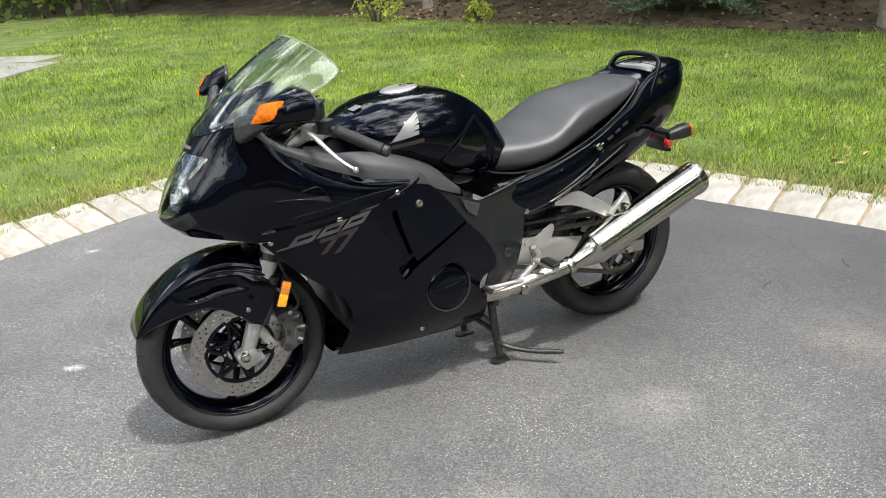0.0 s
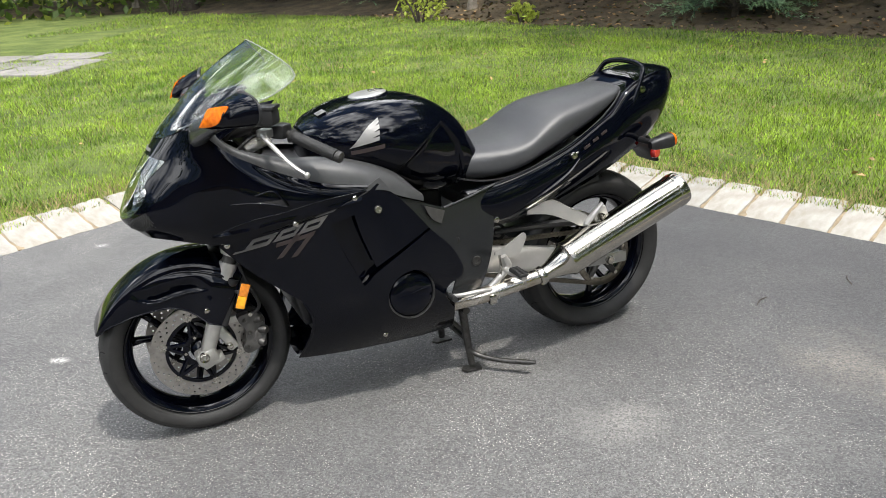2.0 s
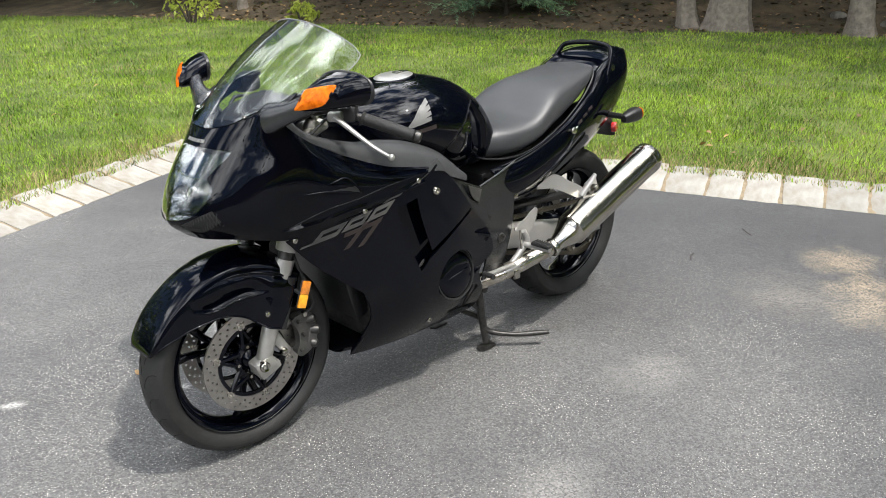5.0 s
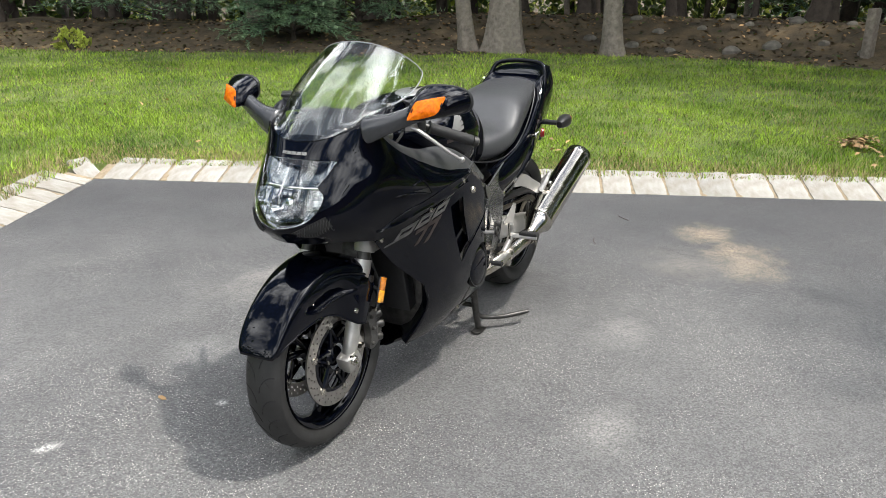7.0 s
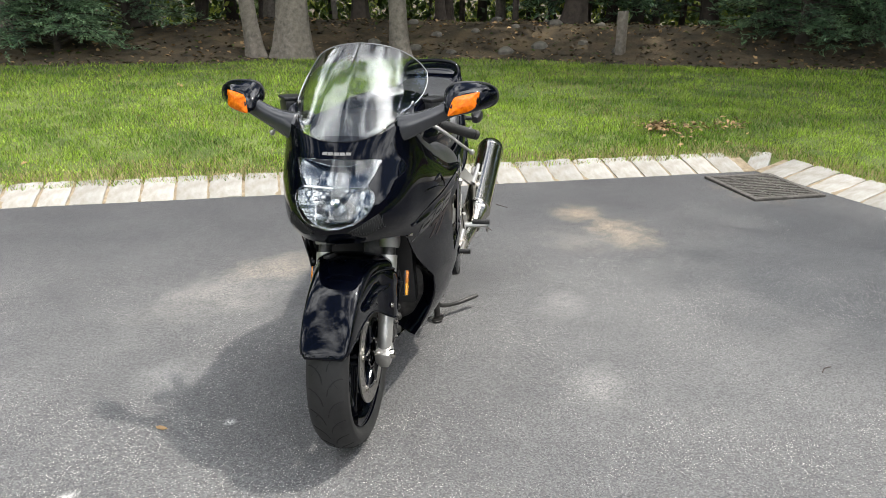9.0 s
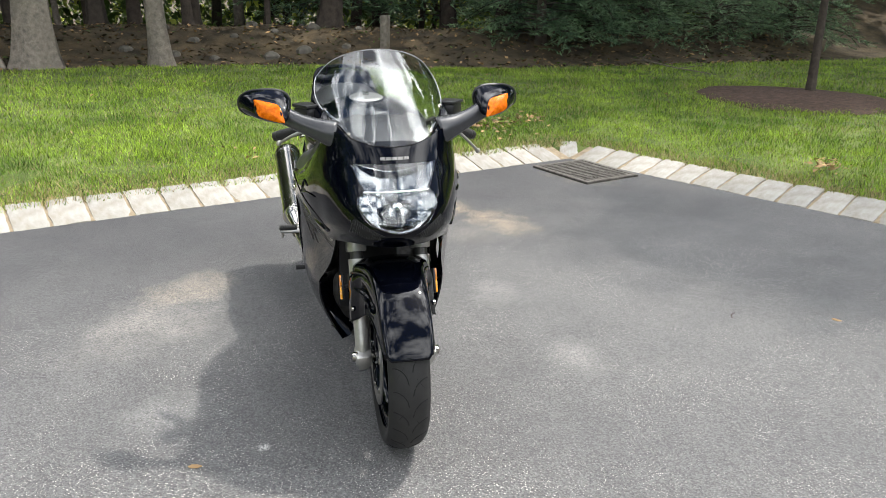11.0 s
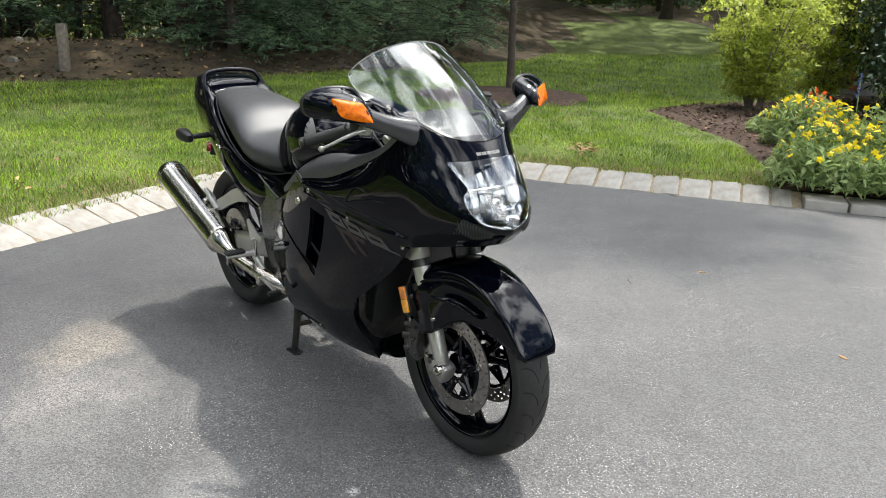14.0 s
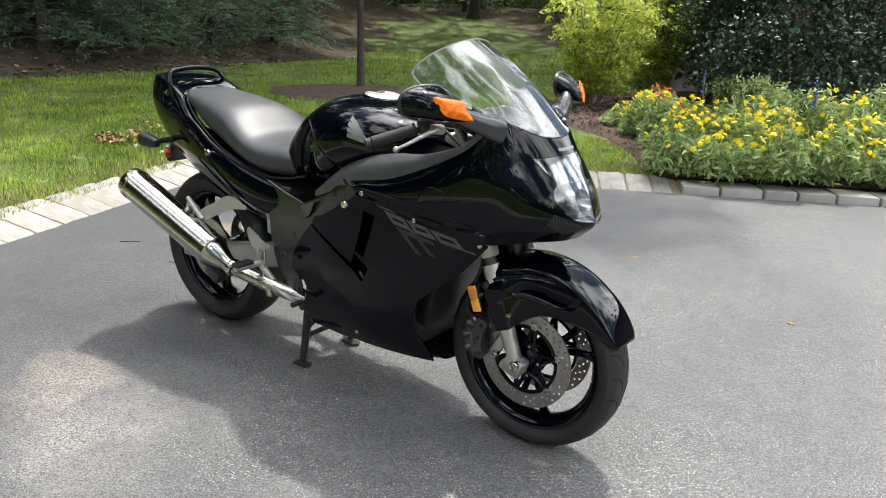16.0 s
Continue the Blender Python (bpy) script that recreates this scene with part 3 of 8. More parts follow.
def kerb():
    """Granite blocks laid in mortar along the drive's edge; each block a piece of its own."""
    root = tagged(new("kerb"), "pale grey and tan granite block kerb set in mortar", "kerb", kind="structure")
    shapes = []
    for k in range(8):
        bm = bmesh.new()
        bmesh.ops.create_grid(bm, x_segments=6, y_segments=7, size=0.5)
        r = np.random.default_rng(k)
        tilt = r.normal(0, 0.004)
        for v in bm.verts:
            ex, ey = abs(v.co.x) > 0.49, abs(v.co.y) > 0.49
            u, w = v.co.x, v.co.y
            v.co.z = 0.0475 + 0.074 * w + r.normal(0, 0.0016) + tilt * u - (0.005 if ex or ey else 0) - (0.003 if ex and ey else 0)
            v.co.x = u * (0.985 if ey else 1) + (r.normal(0, 0.012) if ex else 0)
            v.co.y = w + (r.normal(0, 0.006) if ey else 0)
        rim = [e for e in bm.edges if e.is_boundary]
        got = bmesh.ops.extrude_edge_only(bm, edges=rim)
        for v in [g for g in got["geom"] if isinstance(g, bmesh.types.BMVert)]:
            v.co.z = -0.06
            v.co.x *= 1.01
        me = bpy.data.meshes.new("stone")
        bmesh.ops.recalc_face_normals(bm, faces=bm.faces)
        bm.to_mesh(me)
        bm.free()
        me.materials.append(STONE)
        me.polygons.foreach_set("use_smooth", np.ones(len(me.polygons), dtype=bool))
        me.set_sharp_from_angle(angle=radians(50))
        shapes.append(me)
    lines = [(KERB_A0, KERB_AB), (KERB_AB, KERB_BC), (KERB_BC, KERB_C1)]
    r = np.random.default_rng(5)
    mort = ([], [])
    for p, q in lines:
        p, q = Vector((*p, 0)), Vector((*q, 0))
        d = (q - p).normalized()
        out = Vector((-d.y, d.x, 0))
        if inside((*((p + q) / 2 + out * 0.2)[:2],), DRIVE):
            out = -out
        total, s = (q - p).length - 0.04, 0.04
        while s < total - 0.06:
            w = min(0.216 + r.normal(0, 0.014), total - s)
            c = p + d * (s + w / 2) + out * (0.165 + r.normal(0, 0.003))
            ang = math.atan2(d.y, d.x) + (math.pi if out.dot(Vector((-d.y, d.x, 0))) < 0 else 0)
            ob = new("stone", shapes[int(r.integers(8))])
            ob.parent = root
            ob.matrix_basis = Matrix.LocRotScale(c + Vector((0, 0, -0.004 + r.normal(0, 0.0016))), Euler((r.normal(0, 0.006), r.normal(0, 0.008), ang + r.normal(0, 0.016))), (w - 0.021 + r.normal(0, 0.003), 0.33 + r.normal(0, 0.004), 1))
            s += w
        a, b = p - d * 0.02, q + d * 0.02
        prof = [(0.012, -0.03), (0.014, -0.002), (0.03, 0.003), (0.165, 0.032), (0.30, 0.060), (0.345, 0.03)]
        steps = 60
        rows = [[a.lerp(b, k / steps) + out * o + Vector((0, 0, z + 0.0025 * math.sin(k * 2.7 + o * 30))) for o, z in prof] for k in range(steps + 1)]
        mort = join(mort, rings(rows, False))
    # stones that close the corners
    for c, prev, nxt in ((KERB_AB, KERB_A0, KERB_BC), (KERB_BC, KERB_AB, KERB_C1)):
        c, prev, nxt = Vector((*c, 0)), Vector((*prev, 0)), Vector((*nxt, 0))
        out = (2 * c - prev.lerp(c, 0) * 0 - (c + (prev - c).normalized()) - (c + (nxt - c).normalized())).normalized()
        if inside((*(c + out * 0.2)[:2],), DRIVE):
            out = -out
        ob = new("stone", shapes[3])
        ob.parent = root
        ob.matrix_basis = Matrix.LocRotScale(c + out * 0.21 + Vector((0, 0, -0.008)), Euler((0, 0, math.atan2(out.y, out.x) - math.pi / 2)), (0.15, 0.37, 1))
    part("mortar_bed", mort, MORTAR, root, "sandy mortar between the granite blocks")
    return root


kerb()


def drain():
    """Cast iron drain grate in the corner of the drive."""
    root = tagged(new("drain_grate"), "dark cast iron square drain grate flush with asphalt", "drain")
    c, d = Vector((3.395, 2.205, 0.003)), Vector((0.62, 0.785, 0))
    m = Matrix.Translation(c) @ Matrix.Rotation(math.atan2(d.y, d.x), 4, "Z")
    L, W = 0.58, 0.50
    for y in (-W / 2, W / 2):
        part("frame_bar", box(0, y, 0.004, L + 0.05, 0.045, 0.02, 0.004), IRON, root).matrix_basis = m
    for x in (-L / 2, L / 2):
        part("frame_bar", box(x, 0, 0.0045, 0.045, W - 0.045, 0.02, 0.004), IRON, root).matrix_basis = m
    # no hole here: a near-black plate stands for the shade below the bars
    part("pit", box(0, 0, 0.0012, L, W, 0.002, 0.0004), VOID, root, "near-black plate in place of the shaded pit").matrix_basis = m
    for k in range(13):
        part("bar", box(-L / 2 + 0.045 + k * (L - 0.09) / 12, 0, 0.006, 0.02, W - 0.05, 0.014, 0.003), IRON, root).matrix_basis = m
    for y in (-0.1, 0.1):
        part("cross_bar", box(0, y, 0.005, L - 0.05, 0.018, 0.013, 0.003), IRON, root).matrix_basis = m


drain()


def quads_cloud(centres, size, r, tilt=None, aspect=0.5, bend=0.0):
    """Leaf-like kites with random turns, one at each centre."""
    n = len(centres)
    c = np.asarray(centres, float)
    if tilt is None:
        a = r.normal(size=(n, 3))
    else:
        a = np.column_stack([r.normal(0, tilt, n), r.normal(0, tilt, n), np.ones(n)])
    a /= np.linalg.norm(a, axis=1, keepdims=True)
    b = np.cross(a, r.normal(size=(n, 3)))
    b /= np.linalg.norm(b, axis=1, keepdims=True) + 1e-9
    w = np.cross(a, b)
    s = (np.asarray(size) * r.uniform(0.6, 1.3, n))[:, None]
    v = np.stack([c - b * s * 0.5, c + w * s * aspect * 0.5 + a * s * bend, c + b * s * 0.5, c - w * s * aspect * 0.5 + a * s * bend], 1).reshape(-1, 3)
    return v, n


def quad_object(name, v, n, mats, mat_ids=None, parent=None):
    me = bpy.data.meshes.new(name)
    me.vertices.add(len(v))
    me.vertices.foreach_set("co", np.asarray(v, dtype=np.float32).ravel())
    me.loops.add(n * 4)
    me.loops.foreach_set("vertex_index", np.arange(n * 4, dtype=np.int32))
    me.polygons.add(n)
    me.polygons.foreach_set("loop_start", np.arange(0, n * 4, 4, dtype=np.int32))
    for m in (mats if isinstance(mats, list) else [mats]):
        me.materials.append(m)
    if mat_ids is not None:
        me.polygons.foreach_set("material_index", np.asarray(mat_ids, dtype=np.int32))
    me.update(calc_edges=True)
    ob = new(name, me)
    ob.parent = parent
    return ob


def grass():
    """Mown lawn: single blades, dense by the kerb and thinner away from it."""
    r = np.random.default_rng(11)
    out = []
    bands = [(0.0, 1.2, 6600, 0.036), (1.2, 3.0, 4200, 0.038), (3.0, 6.0, 2000, 0.043), (6.0, 12.0, 800, 0.048), (12.0, 26.0, 260, 0.062)]
    seen = LAWN
    for lo, hi, per, tall in bands:
        x0, x1, y0, y1 = (-7, 17, -3, 19) if lo < 6 else (-7, 20, -9, 19) if lo < 12 else (-9, 30, -12, 21)
        n = int((x1 - x0) * (y1 - y0) * per)
        p = np.column_stack([r.uniform(x0, x1, n), r.uniform(y0, y1, n)])
        # keep the band by distance from the drive's edge
        d = np.full(n, 1e9)
        for i in range(5):
            a, b = np.array(DRIVE[i]), np.array(DRIVE[i + 1])
            ab = b - a
            k = np.clip(((p - a) @ ab) / (ab @ ab), 0, 1)
            d = np.minimum(d, np.hypot(*(p - a - k[:, None] * ab).T))
        p = p[(d >= lo) & (d < hi)]
        px, py = p[:, 0], p[:, 1]
        hit = np.zeros(len(p), bool)
        for i in range(len(seen)):
            xa, ya = seen[i - 1]
            xb, yb = seen[i]
            cr = ((ya > py) != (yb > py)) & (px < (xb - xa) * (py - ya) / ((yb - ya) or 1e-9) + xa)
            hit ^= cr
        p = p[hit]
        out.append((p, tall))
    verts, edge_far = [], []
    for p, tall in out:
        n = len(p)
        e = np.full(n, 1e9)
        for i in range(5):
            a, b = np.array(DRIVE[i]), np.array(DRIVE[i + 1])
            ab = b - a
            k = np.clip(((p - a) @ ab) / (ab @ ab), 0, 1)
            e = np.minimum(e, np.hypot(*(p - a - k[:, None] * ab).T))
        edge_far.append(e - 0.33)
        z = lawn_z(e, p[:, 0], p[:, 1]) - 0.012
        ang = r.uniform(0, 2 * np.pi, n)
        tuft = 1 + 0.35 * np.sin(p[:, 0] * 7.3 + 2 * np.sin(p[:, 1] * 5.1)) * np.sin(p[:, 1] * 6.7 + 2 * np.sin(p[:, 0] * 4.3))
        h = tall * r.uniform(0.5, 1.3, n) * tuft
        lean = h * r.uniform(0.15, 0.95, n)
        la = r.uniform(0, 2 * np.pi, n)
        w = 0.0026 * (tall / 0.036) ** 1.6 * r.uniform(0.7, 1.4, n)
        dx, dy = np.cos(ang) * w, np.sin(ang) * w
        bx, by = p[:, 0], p[:, 1]
        tx, ty = bx + np.cos(la) * lean, by + np.sin(la) * lean
        v = np.stack([np.stack([bx - dx, by - dy, z], 1), np.stack([bx + dx, by + dy, z], 1),
                      np.stack([tx + dx * 0.3, ty + dy * 0.3, z + h], 1), np.stack([tx - dx * 0.3, ty - dy * 0.3, z + h], 1)], 1)
        verts.append(v.reshape(-1, 3))
    v = np.concatenate(verts)
    near = np.concatenate(edge_far)
    mid = v.reshape(-1, 4, 3)[:, 0]
    bare = np.sin(mid[:, 0] * 1.9 + 1.3 * np.sin(mid[:, 1] * 1.1)) * np.sin(mid[:, 1] * 2.3 + 1.7 * np.sin(mid[:, 0] * 0.9))
    dry = r.uniform(size=len(near)) < 0.06 + 0.14 * np.clip(bare, 0, 1) ** 2 + 0.5 * np.exp(-(near / 0.28) ** 2)
    tagged(quad_object("grass", v, len(v) // 4, [BLADE, STRAW], dry.astype(int)), "short mown green lawn grass with paler tips", "grass", kind="stuff")


grass()


def leaf_litter():
    r = np.random.default_rng(3)
    pts = []
    for cx, cy, n, s in ((4.33, 3.42, 110, 0.10), (4.42, 3.14, 60, 0.20), (3.78, 0.40, 60, 0.11), (2.3, 4.6, 22, 0.35), (4.85, 2.95, 40, 0.12)):
        q = r.normal(size=(n, 2)) * (s, s * 0.6) + (cx, cy)
        pts += [(x, y, height(x, y) + 0.035 + abs(r.normal(0, 0.014))) for x, y in q if inside((x, y), LAWN)]
    for _ in range(110):
        x, y = r.uniform(-4, 9), r.uniform(0, 11)
        if inside((x, y), LAWN):
            pts.append((x, y, height(x, y) + 0.055))
    v, n = quads_cloud(pts, 0.055, r, 0.4, 0.5, 0.12)
    tagged(quad_object("fallen_leaves", v, n, DEADLEAF), "dry curled tan leaves lying on the lawn", "leaves", kind="stuff")
    pts = []
    for _ in range(26000):
        x, y = r.uniform(-6, 17), r.uniform(-1, 17)
        if not inside((x, y), LAWN) and not inside((x, y), DRIVE) and dist_to(LAWN_FAR, x, y, False) < 4:
            pts.append((x, y, height(x, y) + 0.01))
    v, n = quads_cloud(pts, 0.085, r, 0.4, 0.6, 0.1)
    tagged(quad_object("woodland_litter", v, n, [DEADLEAF, SOIL, LEAF], r.choice(3, n, p=[0.3, 0.58, 0.12])), "brown fallen leaves and bark on the bank", "leaf litter", kind="stuff")
    for k, (x, y, a) in enumerate(((-0.16, 0.60, 0.3), (0.9, 0.7, 1.2), (-1.05, 2.75, 2.0))):
        lf = part("leaf", slab_poly([(-0.02, 0), (-0.006, 0.009), (0.016, 0.006), (0.022, 0), (0.012, -0.009), (-0.008, -0.007)], 0.004), DEADLEAF)
        lf.matrix_basis = Matrix.Translation((x, y, 0.001)) @ Matrix.Rotation(a, 4, "Z")
        tagged(lf, "small dry brown leaf lying on asphalt", "leaf")
    for x, y, a, ln in ((1.37, 3.14, 0.9, 0.09), (0.78, 1.15, -0.2, 0.07), (2.6, 0.1, 0.3, 0.08), (1.8, 3.35, 1.4, 0.1)):
        tw = part("twig", tube([(-ln / 2, 0, 0.004), (0, 0.008, 0.006), (ln / 2, 0, 0.004)], 0.0022, 6, 7), DARKBARK)
        tw.matrix_basis = Matrix.Translation((x, y, 0)) @ Matrix.Rotation(a, 4, "Z")
        tagged(tw, "thin dry twig lying on asphalt", "twig")

    g = [tube([(12.0, 2.62, 0.16), (11.2, 2.2, 0.19), (10.6, 1.75, 0.17), (10.1, 1.15, 0.15)], [0.006, 0.012, 0.011, 0.004], 6, 18)]
    for a, b in (((11.2, 2.2, 0.19), (10.9, 2.45, 0.30)), ((10.8, 1.9, 0.18), (10.3, 1.95, 0.24)), ((10.6, 1.75, 0.17), (10.45, 1.35, 0.26)), ((11.6, 2.42, 0.18), (11.75, 2.3, 0.33))):
        g.append(tube([a, b], [0.007, 0.003], 5))
    tagged(part("fallen_branch", join(*g), BARK), "bare grey fallen branch lying on the lawn", "branch")


leaf_litter()


def trunk_geo(h, r0, lean=(0, 0), flare=1.6, n=14, seed=0, wobble=0.05):
    rows = []
    m = 16
    for i in range(m + 1):
        t = i / m
        z = h * t ** 1.3
        rr = r0 * (1 - 0.55 * t) * (1 + (flare - 1) * math.exp(-z / (r0 * 1.6)))
        cx = lean[0] * t + wobble * math.sin(3 * t + seed)
        cy = lean[1] * t + wobble * math.cos(2.3 * t + seed)
        row = []
        for k in range(n):
            a = 2 * math.pi * k / n
            q = rr * (1 + 0.10 * math.sin(5 * a + seed) * math.exp(-z / (r0 * 3)) + 0.03 * math.sin(9 * a + seed + 2 * t))
            row.append((cx + q * math.cos(a), cy + q * math.sin(a), z - 0.06))
        rows.append(row)
    return rings(rows)


def crown_points(r, n, centre, radius, squash, clumps):
    """Points of leaves gathered in clumps on an uneven crown."""
    cs = r.normal(size=(clumps, 3))
    cs /= np.linalg.norm(cs, axis=1, keepdims=True)
    cs = cs * (radius * r.uniform(0.35, 1.0, (clumps, 1))) * (1, 1, squash)
    w = r.integers(clumps, size=n)
    return np.array(centre) + cs[w] + r.normal(size=(n, 3)) * radius * 0.17 * (1, 1, 0.7)


def tree(x, y, h, r0, crown_r, mat, bark, n, leaf, label, seed, lean=(0, 0), crown_z=None, limbs=5):
    r = np.random.default_rng(seed)
    root = tagged(new("tree"), label, "tree")
    root.location = (x, y, height(x, y))
    sway = Vector((lean[0], lean[1], 0))
    sway *= min(1.0, 0.7 / max(0.7, sway.length))
    part("trunk", trunk_geo(h, r0, (sway.x, sway.y), 1.55, 14, seed), bark, root)
    cz = crown_z if crown_z else h * 0.85
    for k in range(limbs):
        a = 2.4 * k + seed
        s = h * (0.45 + 0.09 * k)
        part("limb", tube([(sway.x * 0.5, sway.y * 0.5, s - 0.05 * h), (lean[0] + 0.4 * crown_r * math.cos(a), lean[1] + 0.4 * crown_r * math.sin(a), s + 0.3 * crown_r), (lean[0] + 0.8 * crown_r * math.cos(a), lean[1] + 0.8 * crown_r * math.sin(a), s + 0.45 * crown_r)], [r0 * 0.42, r0 * 0.25, r0 * 0.08], 7, 7), bark, root)
    p = crown_points(r, n, (lean[0], lean[1], cz), crown_r, 0.8, 38)
    v, m = quads_cloud(p, leaf, r, None, 0.6)
    quad_object("crown", v, m, mat, None, root)
    return root


def shrub(name, x, y, rx, ry, h, mat, n, leaf, label, seed, aspect=0.5, base=0.0, category="shrub", stems=5, bark=DARKBARK, tip=0.0):
    """Stems, and clumps of small leaves with gaps between them."""
    r = np.random.default_rng(seed)
    root = tagged(new(name), label, category)
    root.location = (x, y, height(x, y))
    for k in range(stems):
        a = 2 * math.pi * k / stems + seed
        part("stem", tube([(0.05 * math.cos(a), 0.05 * math.sin(a), -0.03), (0.35 * rx * math.cos(a), 0.35 * ry * math.sin(a), 0.45 * h), (0.6 * rx * math.cos(a), 0.6 * ry * math.sin(a), 0.8 * h)], [0.025, 0.018, 0.008], 6, 6), bark, root)
    clumps = 46
    cs = []
    while len(cs) < clumps:
        q = r.uniform(-1, 1, 3)
        q[2] = r.uniform(0.08, 1)
        if 0.25 < q[0] ** 2 + q[1] ** 2 + (0.9 * (q[2] - 0.35)) ** 2 * 1.6 < 1:
            cs.append(q)
    cs = np.array(cs) * (rx, ry, h)
    w = r.integers(clumps, size=n)
    p = cs[w] + r.normal(size=(n, 3)) * (0.15 * rx, 0.15 * ry, 0.085 * h)
    p = p[p[:, 2] > base]
    v, m = quads_cloud(p, leaf, r, None if not tip else tip, aspect)
    quad_object("foliage", v, m, mat, None, root)
    return root


# single trees by the lawn
tree(6.15, 10.3, 9.0, 0.25, 3.2, LEAF, BARK, 5000, 0.28, "tall grey-barked tree at the lawn edge", 1, (0.1, 0.1), 7.6)
tree(5.78, 10.75, 8.5, 0.13, 2.6, LEAF, BARK, 3500, 0.28, "leaning grey-barked tree beside a thicker trunk", 2, (-0.9, 0.5), 7.4)
tree(7.42, 9.2, 9.0, 0.15, 2.8, LEAF, BARK, 4000, 0.28, "slim grey-barked tree at the lawn edge", 3, (-0.15, 0.2), 7.5)
tree(8.4, 0.08, 4.2, 0.06, 1.3, LEAF, DARKBARK, 2600, 0.16, "young thin tree in a round mulch bed", 4, (0.25, -0.1), 2.9)
ring = part("mulch_bed", loft([(-1.25, 0.05, -0.02, 0.0, 2), (-1.1, 0.6, -0.03, 0.035, 2), (-0.6, 1.05, -0.03, 0.08, 2), (0, 1.2, -0.03, 0.10, 2), (0.6, 1.05, -0.03, 0.08, 2), (1.1, 0.6, -0.03, 0.035, 2), (1.25, 0.05, -0.02, 0.0, 2)], 24), MULCH)
ring.location = (7.95, 0.25, 0.11)
tagged(ring, "round bed of dark bark mulch round a young tree", "mulch bed", kind="structure")

# added trees, their unseen crowns placed to shade the far lawn
tree(13.2, 5.2, 11.0, 0.22, 3.6, LEAF, DARKBARK, 4200, 0.42, "added tall tree behind the junipers, its unseen crown shading the lawn", 5, (-1.7, -4.4), 8.4)
tree(16.8, 2.6, 11.5, 0.22, 3.8, LEAF, DARKBARK, 4200, 0.42, "added tall tree behind the junipers, its unseen crown shading the lawn", 6, (-3.0, -4.6), 8.8)
tree(11.4, 8.3, 10.5, 0.2, 3.2, LEAF, DARKBARK, 2000, 0.42, "added tall tree on the bank, its unseen crown shading the lawn", 7, (-0.4, -2.6), 8.0)

# two more added trees; crowns hang far from their trunks for the shade
tree(25.2, -2.4, 12.0, 0.2, 4.2, LEAF, DARKBARK, 8000, 0.42, "added tall tree behind the far lawn, its unseen crown shading the grass", 8, (-8.9, -4.0), 9.0)
tree(27.5, -10.5, 12.0, 0.2, 4.0, LEAF, DARKBARK, 8000, 0.42, "added tall tree behind the far lawn, its unseen crown shading the grass", 9, (-12.0, 1.8), 9.2)

# unseen tree added between bushes and house; its crown shades the drive's corner
tree(5.3, -5.3, 8.4, 0.14, 1.35, LEAF, DARKBARK, 4300, 0.16, "added unseen tree by the house, its boughs shading the drive", 10, (-0.7, 3.8), 7.0, 5)

# the woods behind the bank
for k in range(96):
    a = radians(-2 + 116 * (k + 0.5) / 96 + rng.normal(0, 1.2))
    d = rng.uniform(14.5, 25)
    x, y = -1 + d * math.cos(a), 1.5 + d * math.sin(a)
    if x > 9 and y < 3.5:
        continue
    if inside((x, y), LAWN):
        x, y = x + 5 * math.cos(a), y + 5 * math.sin(a)
    tree(x, y, rng.uniform(8, 12), rng.uniform(0.06, 0.19), rng.uniform(2.0, 3.0), LEAF, DARKBARK if k % 5 else BARK, 800, 0.42, "dark-barked woodland tree behind the bank", 20 + k, (rng.normal(0, 0.5), rng.normal(0, 0.5)), rng.uniform(5.5, 8), 3)


def undergrowth():
    """Far woods foliage, closing the view and the reflections, and an added unseen hedge."""
    r = np.random.default_rng(21)
    n = 230000
    a = np.radians(r.uniform(-52, 150, n))
    d = r.uniform(21, 38, n)
    z = np.where(r.uniform(size=n) < 0.6, r.uniform(-2.4, 1.6, n), r.gamma(1.7, 2.6, n))
    p = np.column_stack([d * np.cos(a), 1 + d * np.sin(a), np.minimum(z, 14)])
    p = p[~((p[:, 2] < 1.8) & (p[:, 0] > 14) & (p[:, 1] < 1.5) & (np.hypot(p[:, 0], p[:, 1]) < 32))]
    gap = np.array([noise.noise((q[0] * 0.3, q[1] * 0.3, q[2] * 0.7)) for q in p])
    p = p[gap > np.where(p[:, 2] < 1.8, -0.3, 0.0)]
    v, m = quads_cloud(p, np.where(p[:, 2] < 1.8, 0.24, 0.6), r, None, 0.6)
    # the yellow-green share of leaves stands in for light between the trunks
    tagged(quad_object("woods", v, m, [LEAF, YELLOWLEAF], (r.uniform(size=m) < np.where(p[:, 2] < 1.8, 0.2, 0.06)).astype(int)), "dense green woodland foliage, backlight coloured in as yellow-green leaves", "woods", kind="stuff")
    n = 26000
    a = np.radians(r.uniform(-42, 8, n))
    d = r.uniform(36, 42, n)
    p = np.column_stack([d * np.cos(a), 1 + d * np.sin(a), r.uniform(0.2, 6, n)])
    v, m = quads_cloud(p, 0.5, r, None, 0.6)
    tagged(quad_object("woods", v, m, LEAF), "dark green woodland foliage beyond the far lawn", "woods", kind="stuff")
    # unseen leaf ring, added to darken what the paint reflects and close the drive
    n = 9000
    a = np.radians(r.uniform(150, 285, n))
    d = r.uniform(20, 28, n)
    p = np.column_stack([d * np.cos(a), 1 + d * np.sin(a), r.gamma(2.5, 1.1, n)])
    v, m = quads_cloud(p, 1.0, r, None, 0.6)
    tagged(quad_object("hedge", v, m, LEAF), "added unseen ring of dark leaves closing the drive", "hedge", kind="stuff")


undergrowth()

